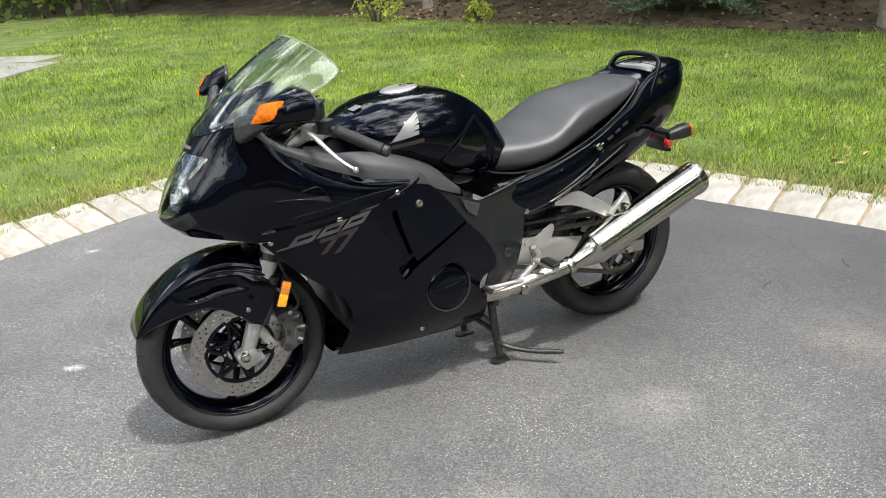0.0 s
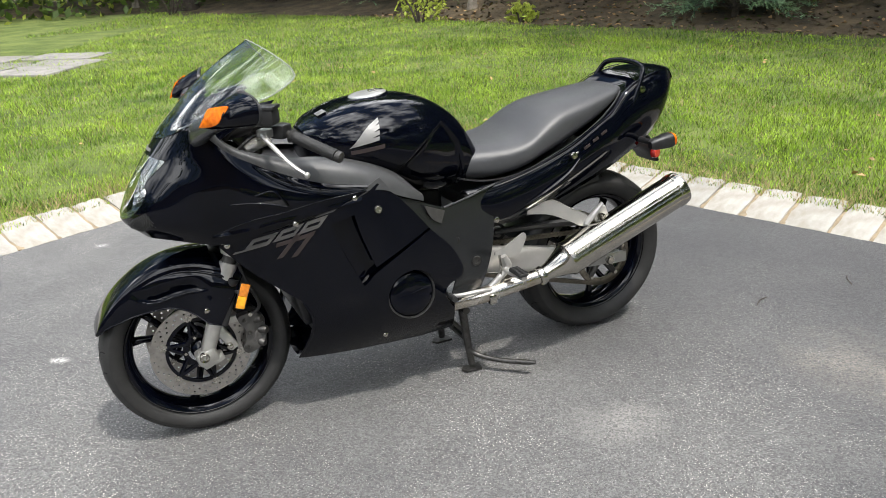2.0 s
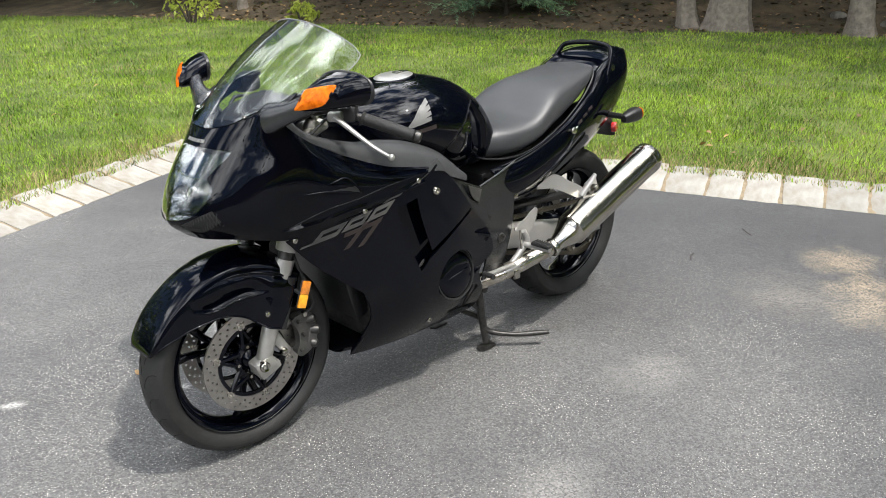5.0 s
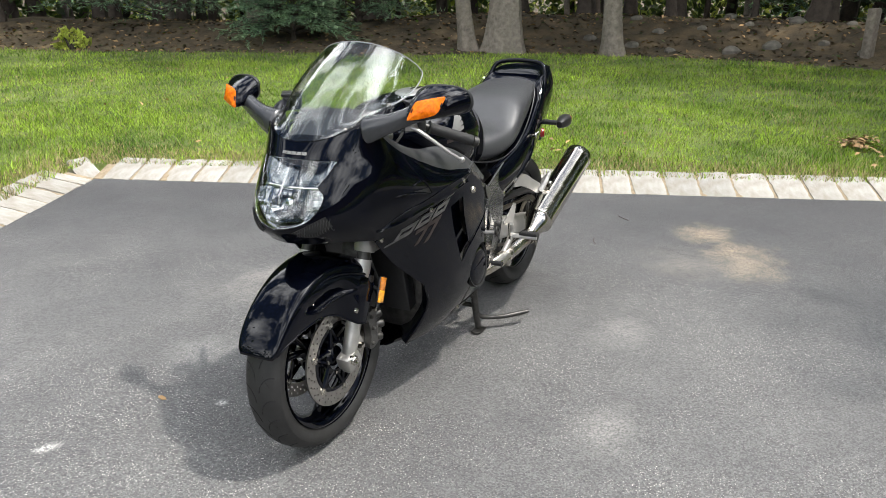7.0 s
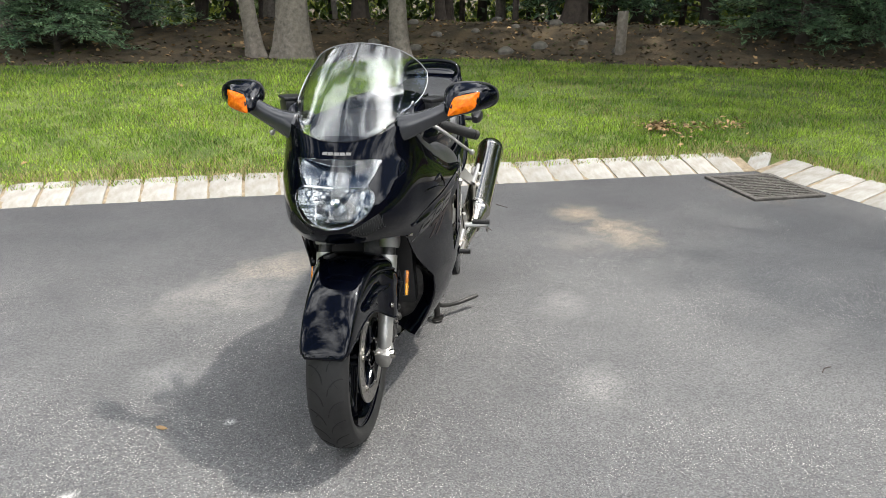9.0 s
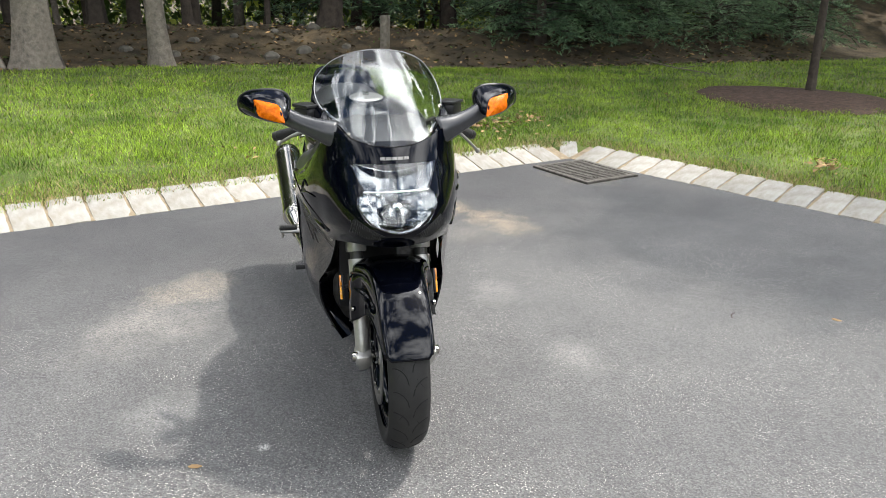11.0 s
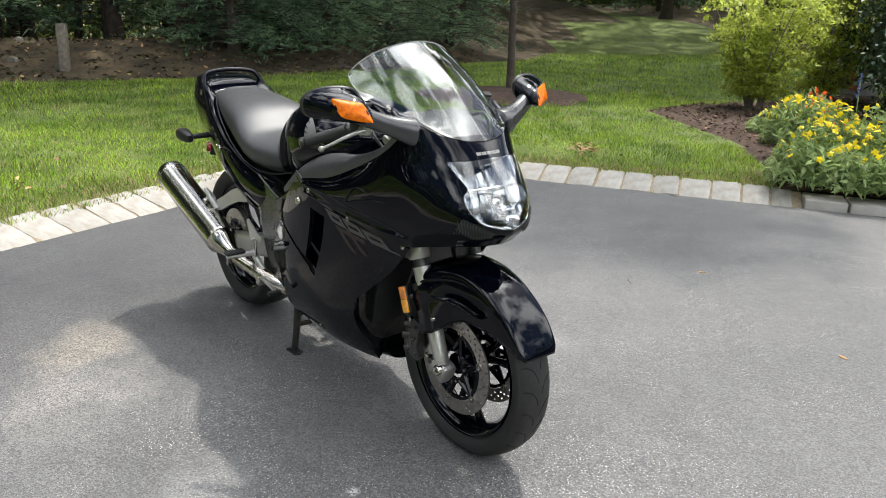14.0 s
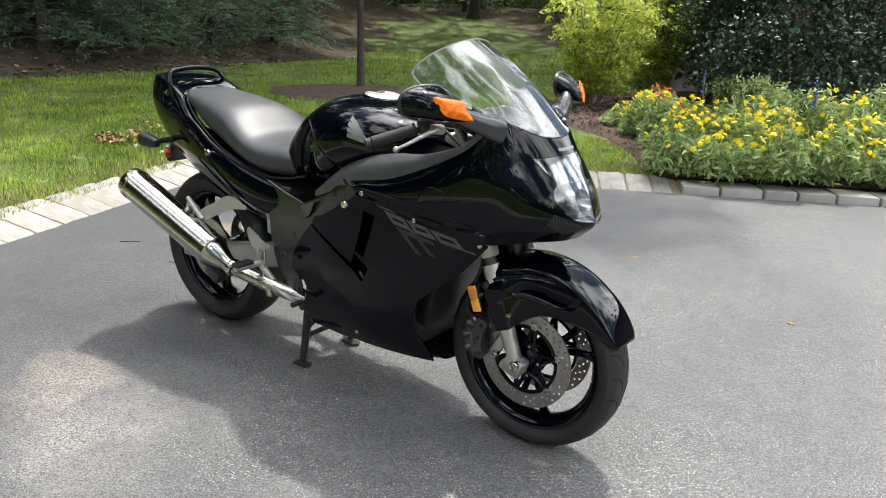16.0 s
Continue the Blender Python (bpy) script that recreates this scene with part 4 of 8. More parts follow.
# conifers and small plants along the lawn's far edge
def conifer(name, x, y, spread, h, label, seed, low=0.25, branches=60, twigs=13, needles=15, size=0.10, rise=0.25):
    """Trunk and drooping branches, each a flat spray of side twigs set with needles."""
    r = np.random.default_rng(seed)
    root = tagged(new(name), label, "conifer")
    root.location = (x, y, height(x, y))
    part("trunk", trunk_geo(h * 0.9, 0.035 + 0.02 * h, (0.05, 0.03), 1.3, 8, seed, 0.02), DARKBARK, root)
    wood, pts, way, tip = [], [], [], []
    for k in range(branches):
        f = (k + r.uniform()) / branches
        z0 = low + (h - low) * f ** 1.25
        a = 2.4 * k + r.normal(0, 0.3)
        ln = spread * (1 - 0.85 * f) ** 0.75 * r.uniform(0.72, 1.12)
        d = np.array((math.cos(a), math.sin(a), 0.0))
        side = np.array((-d[1], d[0], 0.0))
        t = np.linspace(0, 1, 6)[:, None]
        sag = r.uniform(0.6, 1.3)
        line = np.array((0, 0, z0)) + d * ln * t + np.array((0, 0, 1)) * (rise * ln * t - 0.42 * sag * ln * t ** 2)
        wood.append(tube([tuple(q) for q in line], [0.016, 0.013, 0.010, 0.008, 0.006, 0.003], 4))
        for j in range(twigs):
            u = 0.22 + 0.78 * (j + 0.5) / twigs
            base = np.array([np.interp(u, t[:, 0], line[:, c]) for c in range(3)])
            s = 1 if j % 2 else -1
            tw = d * r.uniform(0.5, 0.9) + side * s * r.uniform(0.5, 1.0) + np.array((0, 0, r.normal(0.05, 0.16)))
            tw /= np.linalg.norm(tw)
            tl = (0.16 + 0.24 * ln * (1 - 0.55 * u)) * r.uniform(0.7, 1.2)
            q = np.linspace(0.05, 1, needles)[:, None]
            pts.append(base + tw * tl * q + r.normal(0, 0.012, (needles, 3)) - np.array((0, 0, 1)) * 0.12 * tl * q ** 2)
            way.append(np.repeat(tw[None], needles, 0) + r.normal(0, 0.42, (needles, 3)))
            tip.append((q[:, 0] * 0.6 + 0.5 * u + r.normal(0, 0.12, needles)) > 0.62)
    tagged(part("branchwork", join(*wood), DARKBARK, root, smooth=False), kind="stuff")
    c, b = np.concatenate(pts), np.concatenate(way)
    b /= np.linalg.norm(b, axis=1, keepdims=True)
    up = r.normal(0, 0.35, b.shape) + (0, 0, 1)
    w = np.cross(b, up)
    w /= np.linalg.norm(w, axis=1, keepdims=True)
    n = len(c)
    sz = (size * r.uniform(0.7, 1.3, n))[:, None]
    v = np.stack([c - b * sz * 0.3, c + w * sz * 0.11, c + b * sz * 0.7, c - w * sz * 0.11], 1).reshape(-1, 3)
    quad_object("foliage", v, n, [JUNIPER, JUNIPER_TIP], np.concatenate(tip).astype(int), root)
    return root


JUN = "low spreading blue-green juniper on the mulch bank"
for k, (x, y, sp, h) in enumerate(((3.75, 12.9, 1.25, 1.1), (-5.6, 20.2, 2.6, 1.7), (-1.9, 18.3, 1.7, 1.5), (2.2, 15.6, 2.2, 2.6), (5.2, 13.4, 1.4, 2.2))):
    conifer("juniper", x, y, sp, h, JUN, 60 + k, 0.06, 60, 14, 22, 0.075, 0.45)
CON = "dark blue-green conifer with drooping layered sprays by the lawn"
for k, (x, y, sp, h) in enumerate(((11.9, 4.3, 1.5, 3.6), (12.8, 3.5, 1.75, 3.6), (14.1, 2.6, 1.8, 3.6), (15.5, 1.2, 1.85, 3.4), (16.9, -0.4, 1.7, 3.2), (14.7, 4.9, 1.9, 4.6), (16.2, 3.4, 2.0, 4.6))):
    conifer("conifer", x, y, sp, h, CON, 160 + k, 0.14, 90, 15, 24, 0.085)
for k, (x, y, s) in enumerate(((-1.35, 14.9, 0.55), (0.52, 14.2, 0.3), (-8.0, 19.5, 0.9))):
    shrub("seedling_bush", x, y, s * 0.8, s * 0.6, s, YELLOWLEAF if k < 2 else LEAF, 420, 0.09, "small light green bush on the mulch bank", 80 + k, 0.5)
for k in range(16):
    x, y = [(8.4, 8.9), (9.0, 8.2), (9.6, 7.9), (10.2, 8.8), (8.9, 9.6), (10.0, 7.3), (7.9, 10.2), (10.9, 8.4), (9.5, 9.2), (11.2, 7.6), (8.2, 9.5), (10.6, 9.5), (6.8, 11.2), (9.9, 6.6), (11.6, 9.0), (9.2, 10.4)][k]
    s = 0.09 + 0.09 * rng.random()
    rk = part("rock", ([(p[0] * s * (1 + 0.25 * math.sin(k + 7 * p[1])), p[1] * s * 0.8, max(-0.3, p[2]) * s * 0.6) for p in [(math.sin(b) * math.cos(c), math.sin(b) * math.sin(c), math.cos(b)) for b in np.linspace(0.25, 2.9, 6) for c in np.linspace(0, 2 * math.pi, 9)[:-1]]],
                       rings([[0] * 8] * 6)[1]), ROCK)
    rk.location = (x, y, height(x, y))
    tagged(rk, "weathered grey field stone lying on the bank", "rock", "stones on the bank")
post = part("post", box(0, 0, 0.32, 0.15, 0.13, 0.70, 0.015), BARK)
post.location = (9.8, 6.5, height(9.8, 6.5))
tagged(post, "short weathered grey wooden post at lawn edge", "post")


# stone steps at the lawn's left, and the flower bed -----------------------
def paving():
    root = tagged(new("paving"), "grey stone slab path at the lawn edge", "paving", kind="structure")
    for k, (x, y, w, d) in enumerate(((-5.95, 10.75, 1.0, 0.7), (-7.0, 10.6, 1.05, 0.75), (-8.1, 10.4, 1.1, 0.8), (-6.3, 11.5, 1.1, 0.7), (-7.5, 11.35, 1.15, 0.75), (-5.9, 9.95, 0.9, 0.75), (-6.9, 9.8, 1.0, 0.75))):
        s = part("slab", box(0, 0, 0, w, d, 0.10, 0.012), PATHSTONE, root)
        s.matrix_basis = Matrix.Translation((x, y, 0.092 + 0.003 * k)) @ Matrix.Rotation(-0.12 + 0.01 * k, 4, "Z")


paving()


def bed():
    root = tagged(new("bed_edging"), "pale grey stone edging blocks along the flower bed", "edging", kind="structure")
    p, q = Vector((*KERB_C1, 0)), Vector((*EDGE_END, 0))
    d = (q - p).normalized()
    out = Vector((-d.y, d.x, 0))
    s, k = 0.02, 0
    while s < (q - p).length - 0.3:
        w = 0.30 + 0.04 * math.sin(k * 2.1)
        c = p + d * (s + w / 2) + out * 0.13
        ob = part("slab", box(0, 0, -0.005, w - 0.014, 0.27, 0.15, 0.016), STONE, root)
        ob.matrix_basis = Matrix.Translation(c) @ Matrix.Rotation(math.atan2(d.y, d.x), 4, "Z")
        s += w
        k += 1
    poly = [(2.55, -0.72), (3.2, -0.93), (4.05, -1.15), (5.3, -1.2), (6.5, -1.2), (7.15, -2.0), (8.0, -4.2), (9.5, -7.2), (0.3, -7.2), (0.8, -4.2)]
    corner = [c for c in poly for _ in (0, 1)]
    mound = panel(corner, [], lambda x, y: (x, y, 0.10 + 0.06 * step01(dist_to(poly, x, y) / 0.2) + 0.012 * noise.noise((x * 5, y * 5, 2))), 0.14, 0.03, (0, 0, -1))
    tagged(part("mulch_bed", mound, MULCH, sharp=180), "dark bark mulch bed behind the flowers", "mulch bed", kind="structure")
    chips = []
    rc = np.random.default_rng(33)
    while len(chips) < 7000:
        x, y = rc.uniform(2.5, 8.4), rc.uniform(-5, -0.6)
        if inside((x, y), poly):
            chips.append((x, y, 0.106 + 0.06 * step01(dist_to(poly, x, y) / 0.2) + abs(rc.normal(0, 0.008))))
    v, m = quads_cloud(chips, 0.055, rc, 0.5, 0.35, 0.05)
    tagged(quad_object("bark_chips", v, m, [MULCH, SOIL, DEADLEAF], rc.choice(3, m, p=[0.6, 0.33, 0.07])), "loose dark bark chips on the mulch bed", "bark chips", kind="stuff")
    r = np.random.default_rng(31)
    # plants along the edging
    k = 0
    spots = [(p + d * (s + 0.1 * row + r.normal(0, 0.05)) + out * (0.26 + 0.34 * row + r.normal(0, 0.07)), row) for s in np.arange(0.0, 3.6, 0.27) for row in range(4)]
    spots += [(Vector((2.8 + 0.28 * j + r.normal(0, 0.05), -1.12 - 0.12 * j - 0.33 * row + r.normal(0, 0.05), 0)), row) for j in range(8) for row in range(2)]
    if spots:
        for c, row in spots:
            flower = RED if (k * 7) % 4 == 1 and row < 3 else YELLOW
            h = 0.40 + 0.06 * row + r.normal(0, 0.08)
            fp = tagged(new("flowering_plant"), "bushy orange-red flowering plant in the bed" if flower is RED else "bushy yellow flowering plant in the bed", "flower", "flowers along the edging")
            fp.location = (c.x, c.y, 0.09)
            m = 620
            rr = np.sqrt(r.uniform(size=m)) * 0.23
            a = r.uniform(0, 2 * np.pi, m)
            pts = np.column_stack([rr * np.cos(a), rr * np.sin(a), h * (1 - (rr / 0.26) ** 2 * 0.75) * r.uniform(0.25, 1.0, m)])
            v, n = quads_cloud(pts, 0.095, r, 1.3, 0.26, 0.1)
            quad_object("foliage", v, n, BEDLEAF, None, fp)
            heads = int(r.integers(10, 24)) if flower is YELLOW else 9
            hv, hf = [], []
            for _ in range(heads):
                q2, a2 = np.sqrt(r.uniform()) * 0.2, r.uniform(0, 6.28)
                hc = Vector((q2 * math.cos(a2), q2 * math.sin(a2), h * (1 - (q2 / 0.26) ** 2 * 0.7) + 0.02))
                tl = Euler((r.normal(0, 0.8), r.normal(0, 0.8), r.uniform(0, 6))).to_matrix()
                o = len(hv)
                for b in range(10):
                    rad = 0.030 if b % 2 == 0 else 0.019
                    hv.append(hc + tl @ Vector((rad * math.cos(b * math.pi / 5), rad * math.sin(b * math.pi / 5), 0.004)))
                hv.append(hc + tl @ Vector((0, 0, 0.012)))
                hf += [(o + b, o + (b + 1) % 10, o + 10) for b in range(10)]
            part("blossoms", (hv, hf), flower, fp, smooth=False)
            k += 1
    for x, y in ((2.55, -2.35), (2.75, -2.55), (1.95, -3.0), (3.6, -2.0)):
        sp = tagged(new("flower_spike"), "slender blue flower spike among green stems", "flower")
        sp.location = (x, y, 0.12)
        part("stem", tube([(0, 0, 0), (0.01, 0, 0.4), (0.02, 0.01, 0.72)], 0.005, 5, 5), BEDLEAF, sp)
        pts = [(0.02 + r.normal(0, 0.008), 0.01 + r.normal(0, 0.008), 0.52 + 0.22 * q / 90) for q in range(90)]
        v, n = quads_cloud(pts, 0.025, r, None, 0.6)
        quad_object("petals", v, n, BLUE, None, sp)


bed()
def branching_bush(x, y, spread, h, label, seed, stems, n, leaf=0.07):
    """Upright forking stems, each tip carrying a tuft of leaves, with see-through gaps between."""
    r = np.random.default_rng(seed)
    root = tagged(new("golden_bush"), label, "shrub")
    root.location = (x, y, height(x, y) + 0.02)
    tips = []
    for k in range(stems):
        a = 2.4 * k + r.normal(0, 0.3)
        q = math.sqrt((k + 0.5) / stems)
        top = np.array((spread * 0.72 * q * math.cos(a), spread * 0.72 * q * math.sin(a), h * (1.0 - 0.38 * q * q) * r.uniform(0.82, 1.0)))
        mid = top * (0.45, 0.45, 0.5)
        part("stem", tube([(0.06 * math.cos(a), 0.06 * math.sin(a), -0.04), tuple(mid), tuple(top)], [0.013, 0.009, 0.004], 6, 8), BARK, root)
        for f in np.linspace(0.12, 1.0, 11):
            c = mid * f / 0.5 * 1.0 if f < 0.5 else mid + (top - mid) * (f - 0.5) / 0.5
            for _ in range(3):
                b = 2 * math.pi * r.uniform()
                ln = spread * r.uniform(0.12, 0.34) * (1.25 - 0.6 * f)
                tips.append(c + np.array((ln * math.cos(b), ln * math.sin(b), 0.35 * ln)))
    tips = np.array(tips)
    w = r.integers(len(tips), size=n)
    p = tips[w] + r.normal(size=(n, 3)) * (0.045, 0.045, 0.028)
    v, m = quads_cloud(p[p[:, 2] > 0.06], leaf, r, 0.9, 0.42, 0.08)
    quad_object("foliage", v, m, YELLOWLEAF, None, root)
    return root


branching_bush(6.65, -2.75, 1.05, 1.85, "bright yellow-green leafy bush in mulch bed", 91, 17, 9500)
branching_bush(7.3, -4.1, 0.85, 2.1, "tall loose yellow-green bush near the house", 92, 13, 6500)
shrub("holly_bush", 5.3, -5.05, 1.45, 1.3, 2.3, HOLLY, 34000, 0.065, "dense dark glossy holly bush by the house", 93, 0.55, 0.05, stems=6)
shrub("rhododendron", 7.0, -5.0, 0.9, 0.8, 2.2, LEAF, 5000, 0.13, "loose green bush against the house wall", 95, 0.4, 0.3, stems=6)


# dark conifers filling the bank behind the junipers
for k, (x, y, rx, h) in enumerate(((15.2, 7.2, 1.7, 4.2), (17.6, 5.4, 1.8, 4.4), (19.4, 3.2, 1.8, 4.2), (20.6, 0.8, 1.9, 4.4), (22.4, -1.6, 2.2, 4.6), (26.0, -3.6, 2.4, 4.6), (13.2, 9.2, 1.6, 3.8), (28.5, -7.5, 2.6, 4.6), (30.5, -11.5, 2.7, 4.6), (29.5, -5.0, 2.4, 4.6), (27.5, -14.5, 2.4, 4.6), (24.0, -15.5, 2.4, 4.6))):
    conifer("conifer", x, y, rx * 1.15, h, "tall dark green conifer on the wooded bank", 130 + k, 0.5, 60, 12, 12, 0.17)
# low plants over the mulch behind the flowers
for k, (x, y) in enumerate(((3.6, -3.3), (4.4, -3.6), (2.9, -3.9), (5.2, -3.9))):
    shrub("perennial", x, y, 0.42, 0.42, 0.5 + 0.06 * (k % 3), BEDLEAF, 1500, 0.085, "leafy green perennial plant in mulch bed", 160 + k, 0.34, 0.02, stems=4)


def house():
    """Brown lap-sided house behind the bushes."""
    root = tagged(new("house"), "brown lap-sided house with grey downspout behind bushes", "house")
    a, b = Vector((9.3, -5.75, 0)), Vector((-18.0, -12.5, 0))
    d = (b - a).normalized()
    ln = (b - a).length
    m = Matrix.Translation(a) @ Matrix.Rotation(math.atan2(d.y, d.x), 4, "Z")
    part("wall", box(ln / 2, 0.6, 1.6, ln, 1.0, 3.4, 0.01), SIDING, root).matrix_basis = m
    part("foundation", box(ln / 2, 0.59, 0.15, ln + 0.04, 1.06, 0.5, 0.01), SLAB, root, "grey stone foundation").matrix_basis = m
    for k in range(22):
        w = 0.012
        g = ([(0, 0.1, 0.42 + k * 0.13), (ln, 0.1, 0.42 + k * 0.13), (ln, 0.072, 0.42 + k * 0.13), (0, 0.072, 0.42 + k * 0.13), (0, 0.095, 0.55 + k * 0.13), (ln, 0.095, 0.55 + k * 0.13)], [(0, 1, 2, 3), (3, 2, 5, 4), (0, 3, 4), (1, 5, 2)])
        part("siding_board", g, SIDING, root, smooth=False).matrix_basis = m
    part("roof", box(ln / 2, 1.2, 3.6, ln + 1, 3.4, 0.22, 0.03, Matrix.Rotation(radians(18), 4, "X")), ROOF, root, "dark shingle roof").matrix_basis = m
    part("downspout", tube([(1.1, 0.02, 0.1), (1.1, 0.02, 1.6), (1.1, 0.02, 3.2)], 0.045, 10), GREYPAINT, root, "grey painted metal downspout").matrix_basis = m
    part("column", box(0.35, -0.1, 1.7, 0.14, 0.14, 3.0, 0.01), CEDAR, root, "orange-brown cedar post").matrix_basis = m


house()


# the motorcycle -----------------------------------------------------------
# own axes: x forward from the rear axle, y to its left, z up
bike = tagged(new("motorcycle"), "gloss black fully faired sports touring motorcycle on its centre stand", "motorcycle")
bike.matrix_basis = pose(0.624, 2.982, 0, 0, 0, 209.94) @ pose(0, 0, 0, 1.2)


def both(name, geo, mat, label="", parent=None, **kw):
    """A part on each side."""
    a = part(name, geo, mat, parent or bike, label, **kw)
    b = part(name, mirrored(geo), mat, parent or bike, label, **kw)
    return a, b


def grid_surface(net):
    """Bicubic surface through a net of points; u along a row, v across rows, both 0 to 1."""
    net = np.array(net, float)

    def cr(p, w):
        m = len(p)
        k = min(max(w, 0), 1) * (m - 1)
        i = min(int(k), m - 2)
        t = k - i
        b, c = p[i], p[i + 1]
        a = p[i - 1] if i else 2 * b - c
        d = p[i + 2] if i + 2 < m else 2 * c - b
        return 0.5 * (2 * b + (c - a) * t + (2 * a - 5 * b + 4 * c - d) * t * t + (3 * b - a - 3 * c + d) * t ** 3)

    return lambda u, v: cr(np.array([cr(row, u) for row in net]), v)


# upper cowl: rows from the lower lip to the screen's foot, columns from the nose back
COWL = grid_surface([
    [(1.595, 0, 0.690), (1.575, 0.07, 0.690), (1.52, 0.125, 0.686), (1.45, 0.160, 0.672), (1.390, 0.188, 0.665), (1.28, 0.225, 0.688), (1.12, 0.258, 0.728), (0.975, 0.276, 0.770)],
    [(1.640, 0, 0.738), (1.615, 0.075, 0.738), (1.56, 0.135, 0.736), (1.47, 0.180, 0.725), (1.380, 0.205, 0.715), (1.28, 0.234, 0.720), (1.12, 0.263, 0.745), (0.972, 0.277, 0.774)],
    [(1.622, 0, 0.800), (1.602, 0.075, 0.800), (1.555, 0.140, 0.795), (1.465, 0.188, 0.785), (1.375, 0.216, 0.775), (1.28, 0.243, 0.765), (1.12, 0.267, 0.765), (0.968, 0.277, 0.777)],
    [(1.583, 0, 0.865), (1.568, 0.070, 0.865), (1.528, 0.133, 0.860), (1.455, 0.188, 0.850), (1.375, 0.216, 0.840), (1.28, 0.243, 0.815), (1.12, 0.265, 0.785), (0.965, 0.275, 0.780)],
    [(1.540, 0, 0.925), (1.530, 0.060, 0.923), (1.498, 0.122, 0.920), (1.440, 0.175, 0.915), (1.375, 0.207, 0.910), (1.285, 0.234, 0.860), (1.115, 0.259, 0.803), (0.963, 0.273, 0.783)],
    [(1.510, 0, 0.963), (1.500, 0.060, 0.968), (1.466, 0.118, 0.985), (1.430, 0.160, 1.000), (1.390, 0.190, 0.985), (1.288, 0.222, 0.900), (1.110, 0.250, 0.818), (0.960, 0.268, 0.787)]])


def cowl_xyz(u, v, lift=0.0):
    p = COWL(abs(u), v)
    if lift:
        e = 0.01
        n = np.cross(COWL(abs(u) + e, v) - COWL(abs(u) - e if abs(u) > e else 0, v), COWL(abs(u), min(1, v + e)) - COWL(abs(u), max(0, v - e)))
        n /= np.linalg.norm(n)
        if n[1] + n[0] < 0:
            n = -n
        p = p + n * lift
    return (p[0], p[1] if u >= 0 else -p[1], p[2])


UV_TABLE = [(u, v, COWL(u, v)) for u in np.linspace(0, 0.75, 76) for v in np.linspace(0, 1, 61)]


def cowl_uv(y, z):
    """The cowl's own coordinates of a place given by its half width and height."""
    u, v, _ = min(UV_TABLE[: 76 * 61 * 2 // 3], key=lambda q: (q[2][1] - abs(y)) ** 2 + (q[2][2] - z) ** 2)
    for _ in range(4):
        p, e = COWL(u, v), 0.004
        du = (COWL(min(1, u + e), v) - COWL(max(0, u - e), v)) / (min(1, u + e) - max(0, u - e))
        dv = (COWL(u, min(1, v + e)) - COWL(u, max(0, v - e))) / (min(1, v + e) - max(0, v - e))
        det = du[1] * dv[2] - du[2] * dv[1]
        ry, rz = abs(y) - p[1], z - p[2]
        u = min(0.7, max(0.0, u + (ry * dv[2] - rz * dv[1]) / det))
        v = min(1.0, max(0.0, v + (du[1] * rz - du[2] * ry) / det))
    return (u if y >= 0 else -u, v)


LAMP = [(0.126, 0.918), (0.126, 0.918), (0.112, 0.885), (0.098, 0.856), (0.104, 0.845), (0.116, 0.83), (0.112, 0.80), (0.085, 0.765), (0.04, 0.748), (0.0, 0.743)]
lamp_half = [cowl_uv(y, z) for y, z in LAMP]
lamp_outline = lamp_half + [(-u, v) for u, v in reversed(lamp_half[:-1])]
lamp_outline = lamp_outline[1:-1] if lamp_outline[0] == lamp_outline[-1] else lamp_outline
full = [(-1, 0), (-1, 0), (-0.5, 0), (0, 0), (0.5, 0), (1, 0), (1, 0), (1, 0.5), (1, 1), (1, 1), (0.5, 1), (0, 1), (-0.5, 1), (-1, 1), (-1, 1), (-1, 0.5)]
upper = part("upper_cowl", panel(full, [lamp_outline], lambda u, v: cowl_xyz(u, v), 0.028, 0.004, (-1, 0, 0)), BLACK, bike, "gloss black upper fairing cowl", sharp=60)

# headlight: clear lens on the cowl's surface, chrome reflector behind it
headlight = part("headlight", panel(lamp_outline, [], lambda u, v: cowl_xyz(u * 0.985, 0.5 + (v - 0.5) * 0.99, 0.001), 0.03, 0.003, (-1, 0, 0)), LENS, bike, "clear multi-reflector headlight lens", sharp=60)


def bowl(cz, h, w, depth, cx):
    rows = []
    for i in range(9):
        t = i / 8
        s = 1 - t ** 2
        rows.append([(cx - depth * s, w * t * math.cos(a) * 1.0, cz + h * t * math.sin(a)) for a in [2 * math.pi * k / 28 for k in range(28)]])
    return rings(rows[0:], True, False)


def tilt_back(geo, x0, z0, deg):
    m = Matrix.Translation((x0, 0, z0)) @ Matrix.Rotation(radians(deg), 4, "Y") @ Matrix.Translation((-x0, 0, -z0))
    return moved(geo, m)


def lamp_back(u, v):
    """Rippled chrome shell a little behind the lens."""
    q = cowl_xyz(u, v)
    deep = max(0.0, 1 - (abs(q[1]) / 0.11) ** 2) * max(0.0, min(1.0, (q[2] - 0.745) / 0.03))
    p = np.array(cowl_xyz(u, v, -0.006 - 0.048 * deep))
    low = max(0.0, min(1.0, (0.85 - p[2]) / 0.012))
    return tuple(p + np.array((low * (0.0007 * math.sin(p[2] * 190) + 0.0007 * math.sin(abs(p[1]) * 240)), 0, 0)))


